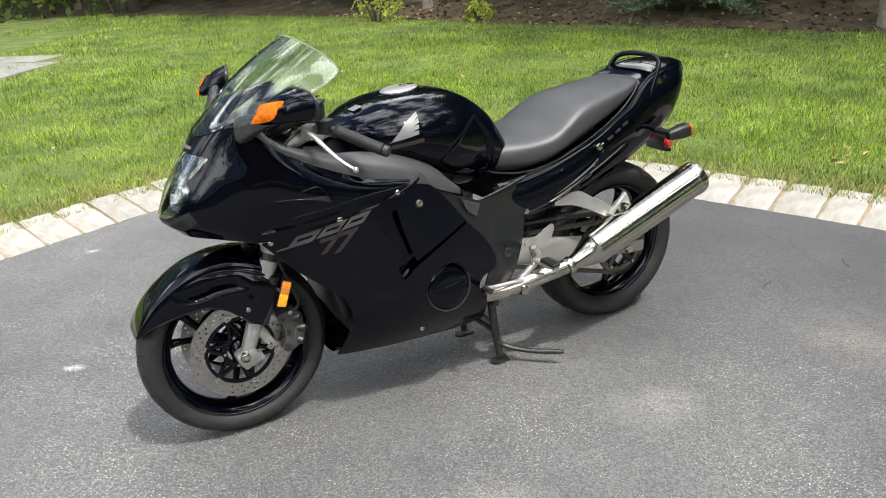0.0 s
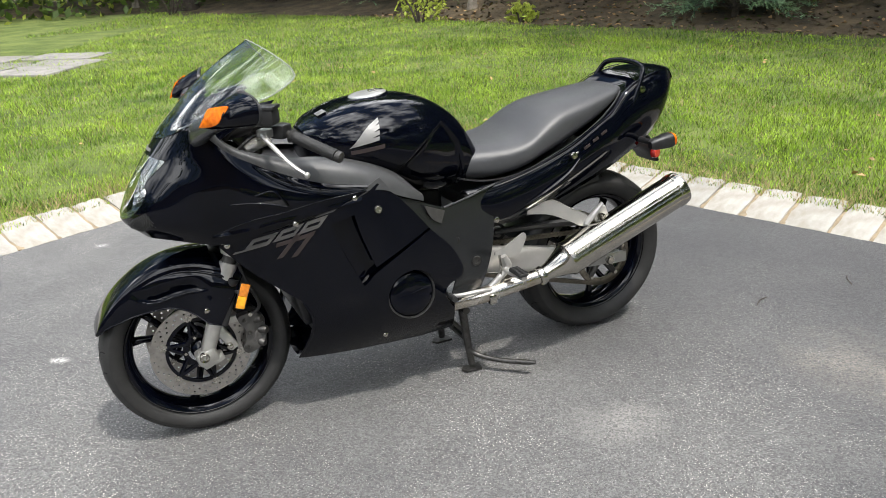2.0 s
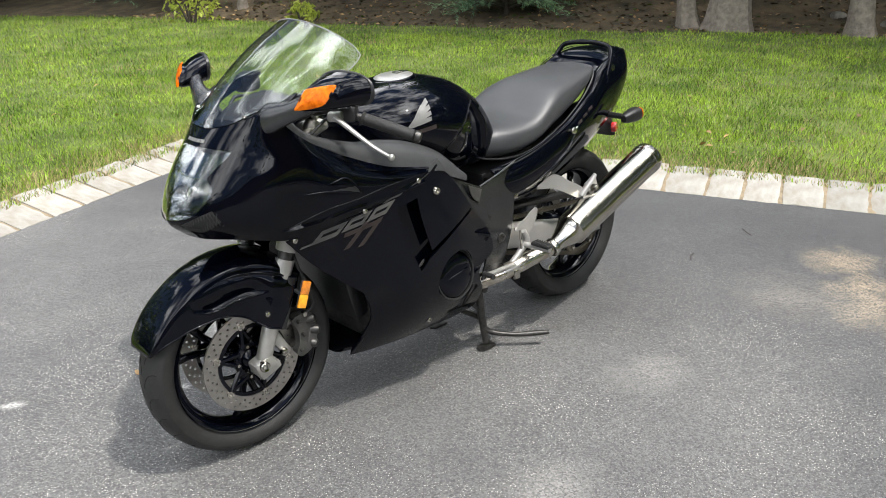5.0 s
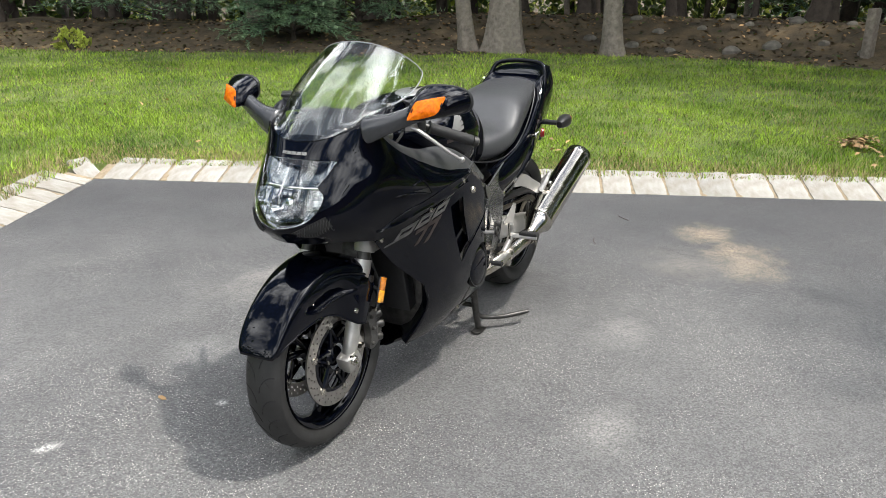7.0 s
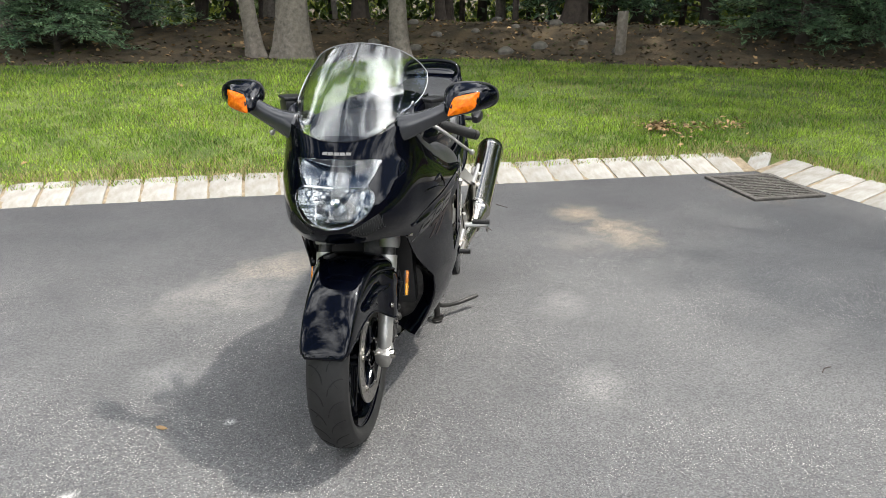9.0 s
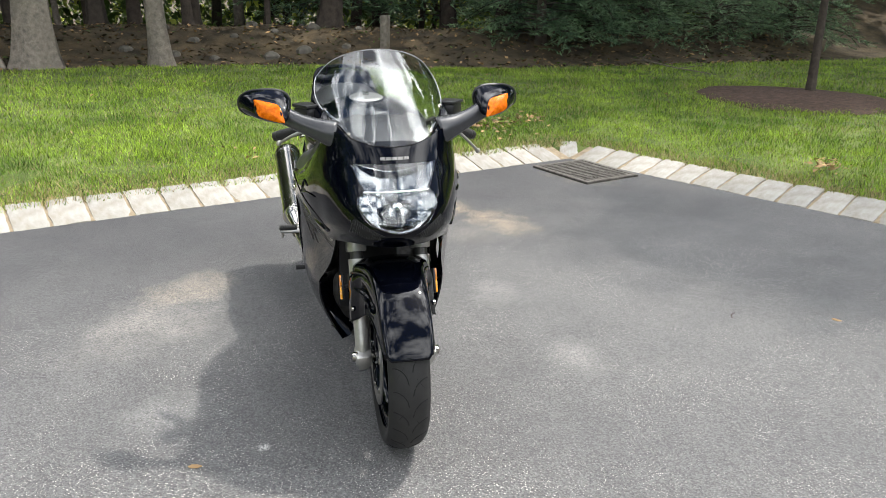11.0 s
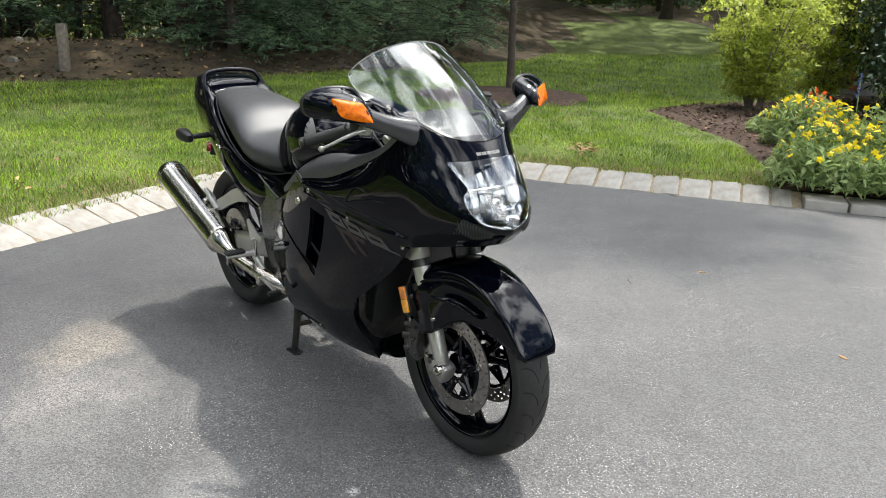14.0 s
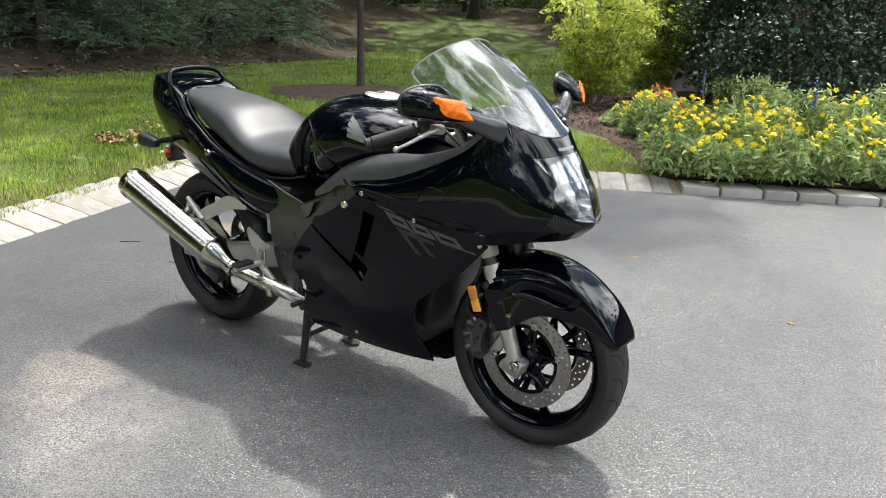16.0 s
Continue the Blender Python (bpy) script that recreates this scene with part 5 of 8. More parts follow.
part("reflector", panel(lamp_outline, [], lamp_back, 0.011, 0.002, (-1, 0, 0)), REFLECT, headlight, "polished faceted reflector", sharp=180)
part("reflector", tilt_back(bowl(0.797, 0.032, 0.05, 0.035, 1.588), 1.588, 0.797, -22), REFLECT, headlight, "polished lower reflector bowl", sharp=180)
part("bulb_cap", lathe([(0.001, 0.018), (0.012, 0.016), (0.016, 0.0), (0.016, -0.02)], (1.553, 0, 0.80), (0.93, 0, 0.37), 18), CHROME, headlight)
part("reflector_rib", tube([(1.552, -0.094, 0.846), (1.567, 0, 0.846), (1.552, 0.094, 0.846)], 0.003, 8, 16), CHROME, headlight)
back = [[(1.50 - 0.055 * (z - 0.82) / 0.08, y * 0.14, z) for y in np.linspace(-1, 1, 7)] for z in np.linspace(0.735, 0.935, 5)]
part("lamp_housing", rings(back, False), PLASTIC, headlight, "dark headlight housing")

# intakes under the lamp
for s in (1, -1):
    tri = [cowl_uv(y, z) for y, z in ((0.045, 0.735), (0.045, 0.735), (0.125, 0.778), (0.125, 0.778), (0.138, 0.748), (0.138, 0.748), (0.09, 0.718))]
    tri = [(s * u, v) for u, v in tri]
    it = part("air_intake", panel(tri, [], lambda u, v: cowl_xyz(u, v, 0.0015), 0.02, 0.002, (-1, 0, 0)), VOID, bike, "black intake mesh below the headlight")
    k = 0
    for y in np.arange(0.056, 0.128, 0.006):
        z0, z1 = 0.724 + 0.5 * max(0, y - 0.095), min(0.772, 0.734 + (y - 0.045) * 0.5)
        if z1 - z0 > 0.006:
            a, b = cowl_xyz(*cowl_uv(s * y, z0), 0.003), cowl_xyz(*cowl_uv(s * (y + 0.006), z1), 0.003)
            part("mesh_bar", tube([a, b], 0.0009, 5), MESHGRILL, it)
            a, b = cowl_xyz(*cowl_uv(s * (y + 0.007), z0), 0.003), cowl_xyz(*cowl_uv(s * (y - 0.001), z1), 0.003)
            part("mesh_bar", tube([a, b], 0.0009, 5), MESHGRILL, it)

# windscreen -----------------------------------------------------------------
SCR = grid_surface([
    [(1.512, 0, 0.966), (1.500, 0.06, 0.971), (1.468, 0.112, 0.987), (1.40, 0.150, 1.020)],
    [(1.455, 0, 1.026), (1.440, 0.075, 1.025), (1.395, 0.135, 1.026), (1.31, 0.180, 1.040)],
    [(1.385, 0, 1.094), (1.370, 0.08, 1.088), (1.320, 0.150, 1.075), (1.225, 0.197, 1.062)],
    [(1.300, 0, 1.158), (1.285, 0.08, 1.150), (1.240, 0.150, 1.128), (1.160, 0.200, 1.090)],
    [(1.205, 0, 1.214), (1.193, 0.075, 1.204), (1.160, 0.140, 1.176), (1.105, 0.192, 1.125)]])


def screen_xyz(u, v):
    p = SCR(abs(u), v)
    return (p[0], p[1] if u >= 0 else -p[1], p[2])


scr_out = [(-1, 0.06), (-0.9, 0.0), (-0.6, 0.0), (0, 0), (0.6, 0), (0.9, 0.0), (1, 0.06), (1, 0.5), (1, 0.86), (0.94, 0.97), (0.75, 1.0), (0, 1), (-0.75, 1.0), (-0.94, 0.97), (-1, 0.86), (-1, 0.5)]
ws = part("windscreen", panel(scr_out, [], screen_xyz, 0.05, 0.0035, (-0.7, 0, -0.7)), SCREEN, bike, "lightly smoked clear windscreen with pale edge", sharp=70)
ws.visible_shadow = False
part("screen_edge", tube([screen_xyz(u, v) for u, v in spline([(-1, 0.3), (-1, 0.86), (-0.94, 0.97), (-0.75, 1.0), (0, 1), (0.75, 1.0), (0.94, 0.97), (1, 0.86), (1, 0.3)], 60)], 0.0017, 6), GREYPAINT, ws, "pale polished screen edge")
for s in (1, -1):
    for u, v in ((0.72, 0.03), (0.93, 0.33)):
        p = Vector(screen_xyz(s * u, v))
        part("screen_screw", lathe([(0.0, 0.002), (0.002, 0.002), (0.0025, 0.004), (0.005, 0.003), (0.006, 0.0), (0.006, -0.004)], p, (0.8, 0.35 * s, 0.5), 14), STEEL, bike)

# cockpit: inner shell, instrument hood
both("cockpit_side", rings([[(1.46, 0.118, 0.985), (1.40, 0.158, 1.018), (1.31, 0.186, 1.038), (1.225, 0.204, 1.058), (1.19, 0.208, 1.062)],
                            [(1.465, 0.125, 0.975), (1.415, 0.172, 0.998), (1.355, 0.197, 1.0), (1.29, 0.208, 1.02), (1.21, 0.212, 1.045)],
                            [(1.44, 0.15, 0.955), (1.405, 0.185, 0.965), (1.36, 0.2, 0.965), (1.33, 0.205, 0.985), (1.26, 0.208, 1.02)]], False), BLACK, "gloss black cockpit edge beside the screen", sharp=180)
part("instrument_hood", loft([(1.42, 0.10, 0.93, 0.965, 3), (1.36, 0.13, 0.93, 1.0, 3), (1.28, 0.14, 0.945, 1.02, 3), (1.25, 0.135, 0.955, 1.015, 3)], 24), PLASTIC, bike, "black instrument hood behind the screen")
for y in (-0.075, 0.005, 0.085):
    part("dial", lathe([(0.0, 0.004), (0.034, 0.004), (0.038, 0.007), (0.04, 0.002), (0.04, -0.01)], (1.247, y, 0.985), (-0.85, 0, 0.5), 24), DARKMETAL, bike, "dark round instrument dial")
both("cockpit_floor", rings([[(1.42, 0.155, 0.93), (1.30, 0.20, 0.88), (1.15, 0.215, 0.845), (1.0, 0.21, 0.82)], [(1.42, 0.0, 0.90), (1.30, 0.0, 0.86), (1.15, 0.0, 0.82), (1.0, 0.0, 0.80)]], False), PLASTIC, "black inner panel under the handlebar")

# grey inner trim between cowl and tank
TRIM_LOW = [(1.392, 0.190, 0.985), (1.345, 0.207, 0.932), (1.288, 0.223, 0.901), (1.196, 0.241, 0.853), (1.10, 0.252, 0.816), (0.96, 0.268, 0.787), (0.86, 0.258, 0.738), (0.772, 0.238, 0.70)]
TRIM_TOP = [(1.375, 0.180, 1.005), (1.335, 0.185, 0.955), (1.28, 0.19, 0.925), (1.18, 0.20, 0.894), (1.09, 0.206, 0.884), (0.985, 0.207, 0.860), (0.86, 0.205, 0.805), (0.775, 0.215, 0.725)]
lo, hi = spline(TRIM_LOW, 40), spline(TRIM_TOP, 40)
rows = []
for k in range(6):
    t = k / 5
    rows.append([tuple(a * (1 - t) + b * t + np.array((0, 0.014 * math.sin(math.pi * t), 0.008 * math.sin(math.pi * t)))) for a, b in zip(lo, hi)])
rows.append([tuple(b + np.array((0, -0.03, -0.03))) for b in hi])
both("inner_trim", rings(rows, False), TRIM, "satin dark grey inner fairing trim", sharp=180)

# lower fairing -----------------------------------------------------------
LX, LZ = [1.45, 1.30, 1.15, 1.0, 0.85, 0.70, 0.55], [0.16, 0.24, 0.32, 0.42, 0.52, 0.62, 0.72, 0.82]
SIDE = grid_surface([[(x, y, z) for x, y in zip(LX, ys)] for z, ys in zip(LZ, (
    (0.05, 0.08, 0.105, 0.115, 0.115, 0.11, 0.105), (0.085, 0.125, 0.165, 0.187, 0.187, 0.177, 0.165), (0.10, 0.15, 0.20, 0.230, 0.232, 0.215, 0.20),
    (0.12, 0.170, 0.222, 0.254, 0.256, 0.232, 0.212), (0.13, 0.182, 0.234, 0.263, 0.264, 0.238, 0.216), (0.145, 0.198, 0.244, 0.269, 0.266, 0.24, 0.218),
    (0.165, 0.215, 0.253, 0.275, 0.266, 0.24, 0.218), (0.175, 0.222, 0.256, 0.276, 0.264, 0.24, 0.218)))])


def side_y(x, z):
    u = np.interp(-x, [-v for v in LX], np.linspace(0, 1, len(LX)))
    v = np.interp(z, LZ, np.linspace(0, 1, len(LZ)))
    return SIDE(u, v)[1]


def side_xyz(x, z, lift=0.0):
    return (x, side_y(x, z) + lift, z)


FAIR = [(1.40, 0.655), (1.40, 0.655), (1.30, 0.68), (1.19, 0.702), (1.04, 0.740), (0.975, 0.765), (0.932, 0.792), (0.932, 0.792), (0.86, 0.730), (0.755, 0.605), (0.678, 0.522), (0.640, 0.446), (0.650, 0.415), (0.695, 0.395), (0.708, 0.362), (0.685, 0.315), (0.668, 0.29),
        (0.655, 0.200), (0.655, 0.200), (0.77, 0.200), (0.895, 0.207), (1.055, 0.216), (1.18, 0.222), (1.198, 0.226), (1.198, 0.226), (1.175, 0.285), (1.155, 0.345), (1.158, 0.39), (1.18, 0.44), (1.235, 0.488), (1.322, 0.565)]
VENT = [(1.082, 0.690), (1.082, 0.690), (1.012, 0.708), (1.012, 0.708), (0.995, 0.640), (0.955, 0.527), (0.955, 0.527), (0.86, 0.573), (0.762, 0.618), (0.762, 0.618), (0.757, 0.608), (0.757, 0.608), (0.86, 0.560), (0.955, 0.506), (0.978, 0.484), (0.997, 0.470), (0.997, 0.470), (1.02, 0.520), (1.057, 0.605)]
COVER_C, COVER_R = (0.838, 0.405), 0.083
hole = [(COVER_C[0] + COVER_R * math.cos(a), COVER_C[1] + COVER_R * math.sin(a)) for a in np.linspace(0, 2 * math.pi, 33)[:-1]]
fairing = [part("lower_fairing", panel(FAIR, [VENT, hole], side_xyz, 0.024, 0.004, None, 0.012), BLACK, bike, "gloss black lower side fairing with vent slot and round cover", sharp=45),
           part("lower_fairing", mirrored(panel(FAIR, [VENT], side_xyz, 0.024, 0.004, None, 0.012)), BLACK, bike, "gloss black lower side fairing with vent slot", sharp=45)]
for i, s in enumerate((1, -1)):
    f = fairing[i]

    def on(geo):
        return geo if s == 1 else mirrored(geo)

    vb = [(1.10, 0.71), (1.10, 0.71), (0.99, 0.735), (0.99, 0.735), (0.92, 0.54), (0.75, 0.64), (0.75, 0.64), (0.74, 0.59), (0.74, 0.59), (0.94, 0.49), (0.99, 0.45), (0.99, 0.45)]
    part("vent_liner", on(panel(vb, [], lambda x, z: side_xyz(x, z, -0.03 - 0.02 * max(0, z - 0.5)), 0.03, 0.003)), BLACK, f, "glossy black recessed vent liner")
    part("vent_tip", on(panel([(1.004, 0.476), (1.004, 0.476), (0.985, 0.487), (0.985, 0.487), (0.978, 0.502), (0.99, 0.496)], [], lambda x, z: side_xyz(x, z, -0.008), 0.01, 0.003)), CALIPER, f, "pale edge at the vent's point")
    # clutch and alternator cover
    cx, cz = COVER_C
    cy = side_y(cx, cz)
    if s == 1:
        part("cover_ring", on(lathe([(0.083, -0.03), (0.083, -0.004), (0.078, -0.006), (0.078, -0.03)], (cx, cy, cz), (-0.02, 1, 0.12), 40, True)), VOID, f, "dark gap round the engine cover")
        part("engine_cover", on(lathe([(0.0, 0.0), (0.03, -0.0005), (0.055, -0.002), (0.07, -0.006), (0.076, -0.012), (0.077, -0.03)], (cx, cy + 0.002, cz), (-0.02, 1, 0.12), 40)), BLACK, f, "round gloss black engine cover")
        part("cover_rib", on(tube([(cx + 0.045, cy + 0.001, cz - 0.005), (cx, cy + 0.003, cz + 0.004), (cx - 0.05, cy + 0.001, cz + 0.012)], 0.0022, 6)), BLACK, f)
    # inner edge of the front opening
    li = [(1.235, 0.488), (1.18, 0.44), (1.158, 0.39), (1.155, 0.345), (1.175, 0.285), (1.198, 0.226)]
    rows = [[side_xyz(x, z) for x, z in li], [(x - 0.012, side_y(x, z) - 0.02, z) for x, z in li], [(x - 0.06, side_y(x, z) - 0.06, z) for x, z in li], [(x - 0.12, 0.02, z) for x, z in li]]
    rows = [[tuple(q) for q in spline(r_, 22)] for r_ in rows]
    part("opening_liner", on(rings(rows, False)), BLACK, f, "glossy inner face of the radiator opening", sharp=180)
    # raised blister on the front edge of the opening
    part("edge_strip", on(tube([side_xyz(x + 0.002, z, -0.001) for x, z in li[1:]], [0.003, 0.005, 0.006, 0.005, 0.003], 8, 20)), BLACK, f, "rounded lip of the radiator opening")

# bolts
for x, z, r_ in ((1.376, 0.656, 0.0065), (1.183, 0.705, 0.0065), (1.006, 0.759, 0.0065), (0.937, 0.712, 0.009), (0.924, 0.262, 0.006)):
    y = side_y(x, z)
    if r_ > 0.008:
        both("bolt", lathe([(0.0, 0.004), (0.006, 0.004), (0.006, 0.008), (0.010, 0.008), (0.012, 0.005), (0.0135, 0.0), (0.0135, -0.006)], (x, y, z), (0, 1, 0.05), 16), STEEL, "steel fairing bolt")
    else:
        both("bolt", lathe([(0.0, 0.001), (0.003, 0.001), (0.0035, 0.004), (0.006, 0.0035), (0.0085, 0.0015), (0.009, -0.004)], (x, y + 0.001, z), (0.05, 1, 0.05), 14), STEEL, "steel fairing bolt")

# crease scoop on the upper cowl and the long recessed leaf above the seam
SIDE_TABLE = np.array([(p[0], p[2], p[1]) for p in [COWL(u, v) for u in np.linspace(0.35, 1, 90) for v in np.linspace(0, 1, 50)]])


def cowl_y(x, z):
    d = np.hypot(SIDE_TABLE[:, 0] - x, SIDE_TABLE[:, 1] - z)
    q = np.argsort(d)[:4]
    w = 1 / (d[q] + 1e-4)
    return float((SIDE_TABLE[q, 2] * w).sum() / w.sum())


tri = [(1.203, 0.766), (1.203, 0.766), (1.212, 0.785), (1.240, 0.812), (1.240, 0.812), (1.285, 0.806), (1.36, 0.788), (1.36, 0.788), (1.30, 0.786), (1.245, 0.778)]
both("cowl_scoop", panel(tri, [], lambda x, z: (x, cowl_y(x, z) + 0.0015 - 0.10 * max(0, z - 0.772), z), 0.012, 0.003), PLASTIC, "black narrow scoop on the cowl side")
both("scoop_lip", tube([(x, cowl_y(x, z) + 0.001, z) for x, z in spline([(1.36, 0.788), (1.30, 0.786), (1.245, 0.776), (1.203, 0.764), (1.212, 0.786), (1.240, 0.814), (1.29, 0.806)], 30)], [0.001] + [0.0032] * 28 + [0.001], 7), BLACK, "rounded lip of the scoop", sharp=180)
LEAF_TOP = [(0.985, 0.776), (1.11, 0.766), (1.22, 0.746), (1.31, 0.733), (1.415, 0.694)]
LEAF_LOW = [(0.985, 0.752), (1.12, 0.732), (1.24, 0.718), (1.33, 0.702), (1.415, 0.692)]
top_, low_ = spline(LEAF_TOP, 36), spline(LEAF_LOW, 36)
rows = [[(x, cowl_y(x, z) + dy, z) for x, z in [a * (1 - t) + b * t for a, b in zip(top_, low_)]] for t, dy in ((-0.1, -0.004), (0.0, 0.0015), (0.3, 0.001), (0.7, 0.004), (1.0, 0.0075), (1.12, 0.0065), (1.25, -0.004))]
both("seam_leaf", rings(rows, False), BLACK, "long glossy leaf-shaped fold above the fairing seam", sharp=35)
both("leaf_edge", tube([(x, cowl_y(x, z) + 0.001, z) for x, z in top_], 0.0018, 6), BLACK, "fine raised edge of the fold", sharp=180)
both("seam_strip", tube([side_xyz(x, z, 0.0) for x, z in ((1.395, 0.662), (1.30, 0.685), (1.19, 0.708), (1.04, 0.746), (0.965, 0.772))], 0.0022, 6, 30), VOID, "dark seam between cowl and fairing")
both("trim_tab", panel([(0.985, 0.776), (0.985, 0.776), (0.925, 0.808), (0.925, 0.808), (0.905, 0.784), (0.895, 0.762), (0.895, 0.762), (0.93, 0.772)], [], lambda x, z: (x, 0.2745 - 0.10 * max(0, z - 0.775), z), 0.012, 0.004), TRIM, "grey triangular tab by the tank")

# model lettering drawn as plain slanted shapes
def decal_strip(x0, z0, x1, z1, h, lean, slots=()):
    """A slanted block on the fairing with slim slots cut through it."""
    def corner(u, w):
        x, z = x0 + (x1 - x0) * u, z0 + (z1 - z0) * u
        return (x - lean * w, z + h * w)

    out = [corner(0, 0), corner(0, 0), corner(1, 0), corner(1, 0), corner(1, 1), corner(1, 1), corner(0, 1), corner(0, 1)]
    cuts = []
    for u0, u1, w0, w1 in slots:
        q = [corner(u0, w0), corner(u1, w0), corner(u1, w1), corner(u0, w1)]
        cuts.append([c for c in q for _ in (0, 1)])
    return panel(out, cuts, lambda x, z: side_xyz(x, z, 0.0012), 0.012, 0.0008)


for x0, x1, z0 in ((1.335, 1.262, 0.632), (1.252, 1.190, 0.653), (1.180, 1.118, 0.670)):
    both("side_decal", decal_strip(x0, z0, x1, z0 + 0.235 * (x0 - x1), 0.037, 0.030, [(0.2, 0.8, 0.36, 0.64)]), DECAL, "grey slanted block decal on the fairing")
both("side_decal", decal_strip(1.365, 0.624, 1.268, 0.646, 0.007, 0.006), DECAL, "thin grey tail under the decal")
both("side_decal", decal_strip(1.128, 0.716, 1.072, 0.729, 0.008, 0.012), DECAL, "thin grey tip beside the decal")
for x0 in (1.245, 1.205):
    both("side_decal", decal_strip(x0, 0.598, x0 - 0.018, 0.602, 0.075, 0.060), DECAL_DARK, "dark reddish-grey stroke below the decal")
both("side_decal", decal_strip(1.245, 0.636, 1.135, 0.662, 0.013, 0.004), DECAL_DARK, "dark reddish-grey bar across the strokes")

# tank ------------------------------------------------------------------------
TANK = smooth_stations([(1.085, 0.085, 0.84, 0.935, 2.6), (1.05, 0.150, 0.82, 0.958, 2.6), (1.0, 0.192, 0.80, 0.980, 2.5), (0.93, 0.218, 0.78, 1.001, 2.4), (0.84, 0.228, 0.74, 1.012, 2.35), (0.76, 0.218, 0.69, 1.010, 2.35), (0.69, 0.196, 0.67, 0.995, 2.4), (0.63, 0.172, 0.67, 0.967, 2.5), (0.58, 0.155, 0.68, 0.928, 2.6), (0.545, 0.143, 0.69, 0.880, 2.6), (0.52, 0.125, 0.70, 0.835, 2.6), (0.505, 0.08, 0.74, 0.80, 2.5)], 120)
KNEE = [(0.655, 0.928), (0.70, 0.908), (0.76, 0.866), (0.842, 0.806), (0.90, 0.765), (0.90, 0.60), (0.575, 0.60), (0.588, 0.77), (0.60, 0.85), (0.635, 0.90)]


def knee_recess(geo):
    """Sink the knee panels into the tank's sides, with a crisp upper edge."""
    v = []
    for x, y, z in geo[0]:
        if abs(y) > 0.06 and inside((x, z), KNEE):
            y -= math.copysign(0.016 * step01(dist_to(KNEE, x, z) / 0.013), y)
        v.append((x, y, z))
    return v, geo[1]


tank = part("fuel_tank", knee_recess(loft(TANK, 150)), BLACK, bike, "gloss black fuel tank", sharp=180)
cap_m = (0.845, 0, 1.012)
part("filler_cap", lathe([(0.0, 0.007), (0.045, 0.007), (0.055, 0.0055), (0.062, 0.002), (0.066, -0.008)], cap_m, (0.10, 0, 1), 36), ALLOY, tank, "round silver fuel filler cap")
part("cap_recess", lathe([(0.066, 0.0035), (0.071, 0.002), (0.075, -0.006)], (0.85, 0, 1.009), (0.11, 0, 1), 36), BLACK, tank)
part("cap_lock", box(0.815, 0, 1.022, 0.05, 0.026, 0.006, 0.002), STEEL, tank, "hinged key cover on the cap")
part("warning_label", box(1.015, 0.03, 0.9785, 0.03, 0.045, 0.001, 0.0003, Matrix.Rotation(radians(22), 4, "Y")), DECAL_LIGHT, tank, "small pale label")


def tank_y(x, z):
    for k in range(len(TANK) - 1):
        if TANK[k][0] >= x >= TANK[k + 1][0]:
            t = (TANK[k][0] - x) / (TANK[k][0] - TANK[k + 1][0])
            _, w, z0, z1, e = [a * (1 - t) + b * t for a, b in zip(TANK[k], TANK[k + 1])]
            h = min(0.999, abs(z - 0.5 * (z0 + z1)) / (0.5 * (z1 - z0)))
            return w * (1 - h ** e) ** (1 / e)
    return 0.1


# wing-shaped badge as three plain feathers, and a plain bar for the maker's word
for s in (1, -1):
    g = []
    for k in range(4):
        a0 = (0.985 - 0.007 * k, 0.890 + 0.006 * k)
        a1 = (0.895 - 0.004 * k, 0.908 + 0.0165 * k)
        g.append(panel([a0, a0, a1, a1, (a1[0] - 0.002, a1[1] + 0.0115), (a1[0] - 0.002, a1[1] + 0.0115), (0.5 * (a0[0] + a1[0]) + 0.004, 0.5 * (a0[1] + a1[1]) + 0.012)], [], lambda x, z: (x, tank_y(x, z) + 0.0012, z), 0.02, 0.0006))
    gg = join(*g)
    part("badge", gg if s == 1 else mirrored(gg), DECAL_LIGHT, tank, "silver wing-shaped badge")
    bar = panel([(0.98, 0.870), (0.98, 0.870), (0.98, 0.882), (0.98, 0.882), (0.88, 0.895), (0.88, 0.895), (0.88, 0.883), (0.88, 0.883)], [], lambda x, z: (x, tank_y(x, z) + 0.001, z), 0.02, 0.0006)
    part("badge_bar", bar if s == 1 else mirrored(bar), DECAL_DARK, tank, "dull grey lettering bar")
part("nose_badge", join(*[panel([(c - 0.0075, 0.928), (c - 0.0075, 0.928), (c + 0.0075, 0.928), (c + 0.0075, 0.928), (c + 0.0075, 0.9355), (c + 0.0075, 0.9355), (c - 0.0075, 0.9355), (c - 0.0075, 0.9355)], [], lambda y, z: cowl_xyz(*cowl_uv(y, z + 0.004), 0.0015), 0.012, 0.0006, (-1, 0, 0)) for c in (-0.034, -0.017, 0.0, 0.017, 0.034)]), DECAL_LIGHT, bike, "silver lettering bar above the headlight")

# seat ------------------------------------------------------------------------
SEAT = smooth_stations([(0.605, 0.09, 0.715, 0.79, 2.6), (0.585, 0.135, 0.705, 0.81, 2.7), (0.52, 0.165, 0.695, 0.820, 2.8), (0.44, 0.183, 0.698, 0.822, 2.9), (0.36, 0.190, 0.715, 0.836, 2.9), (0.30, 0.188, 0.735, 0.872, 2.9), (0.25, 0.182, 0.75, 0.902, 2.8), (0.19, 0.172, 0.768, 0.922, 2.7), (0.10, 0.156, 0.805, 0.936, 2.6), (0.02, 0.138, 0.845, 0.945, 2.6), (-0.05, 0.118, 0.895, 0.950, 2.6), (-0.085, 0.09, 0.92, 0.948, 2.5)], 44)
seat = part("seat", loft(SEAT, 44), VINYL, bike, "black vinyl stepped dual seat", sharp=180)
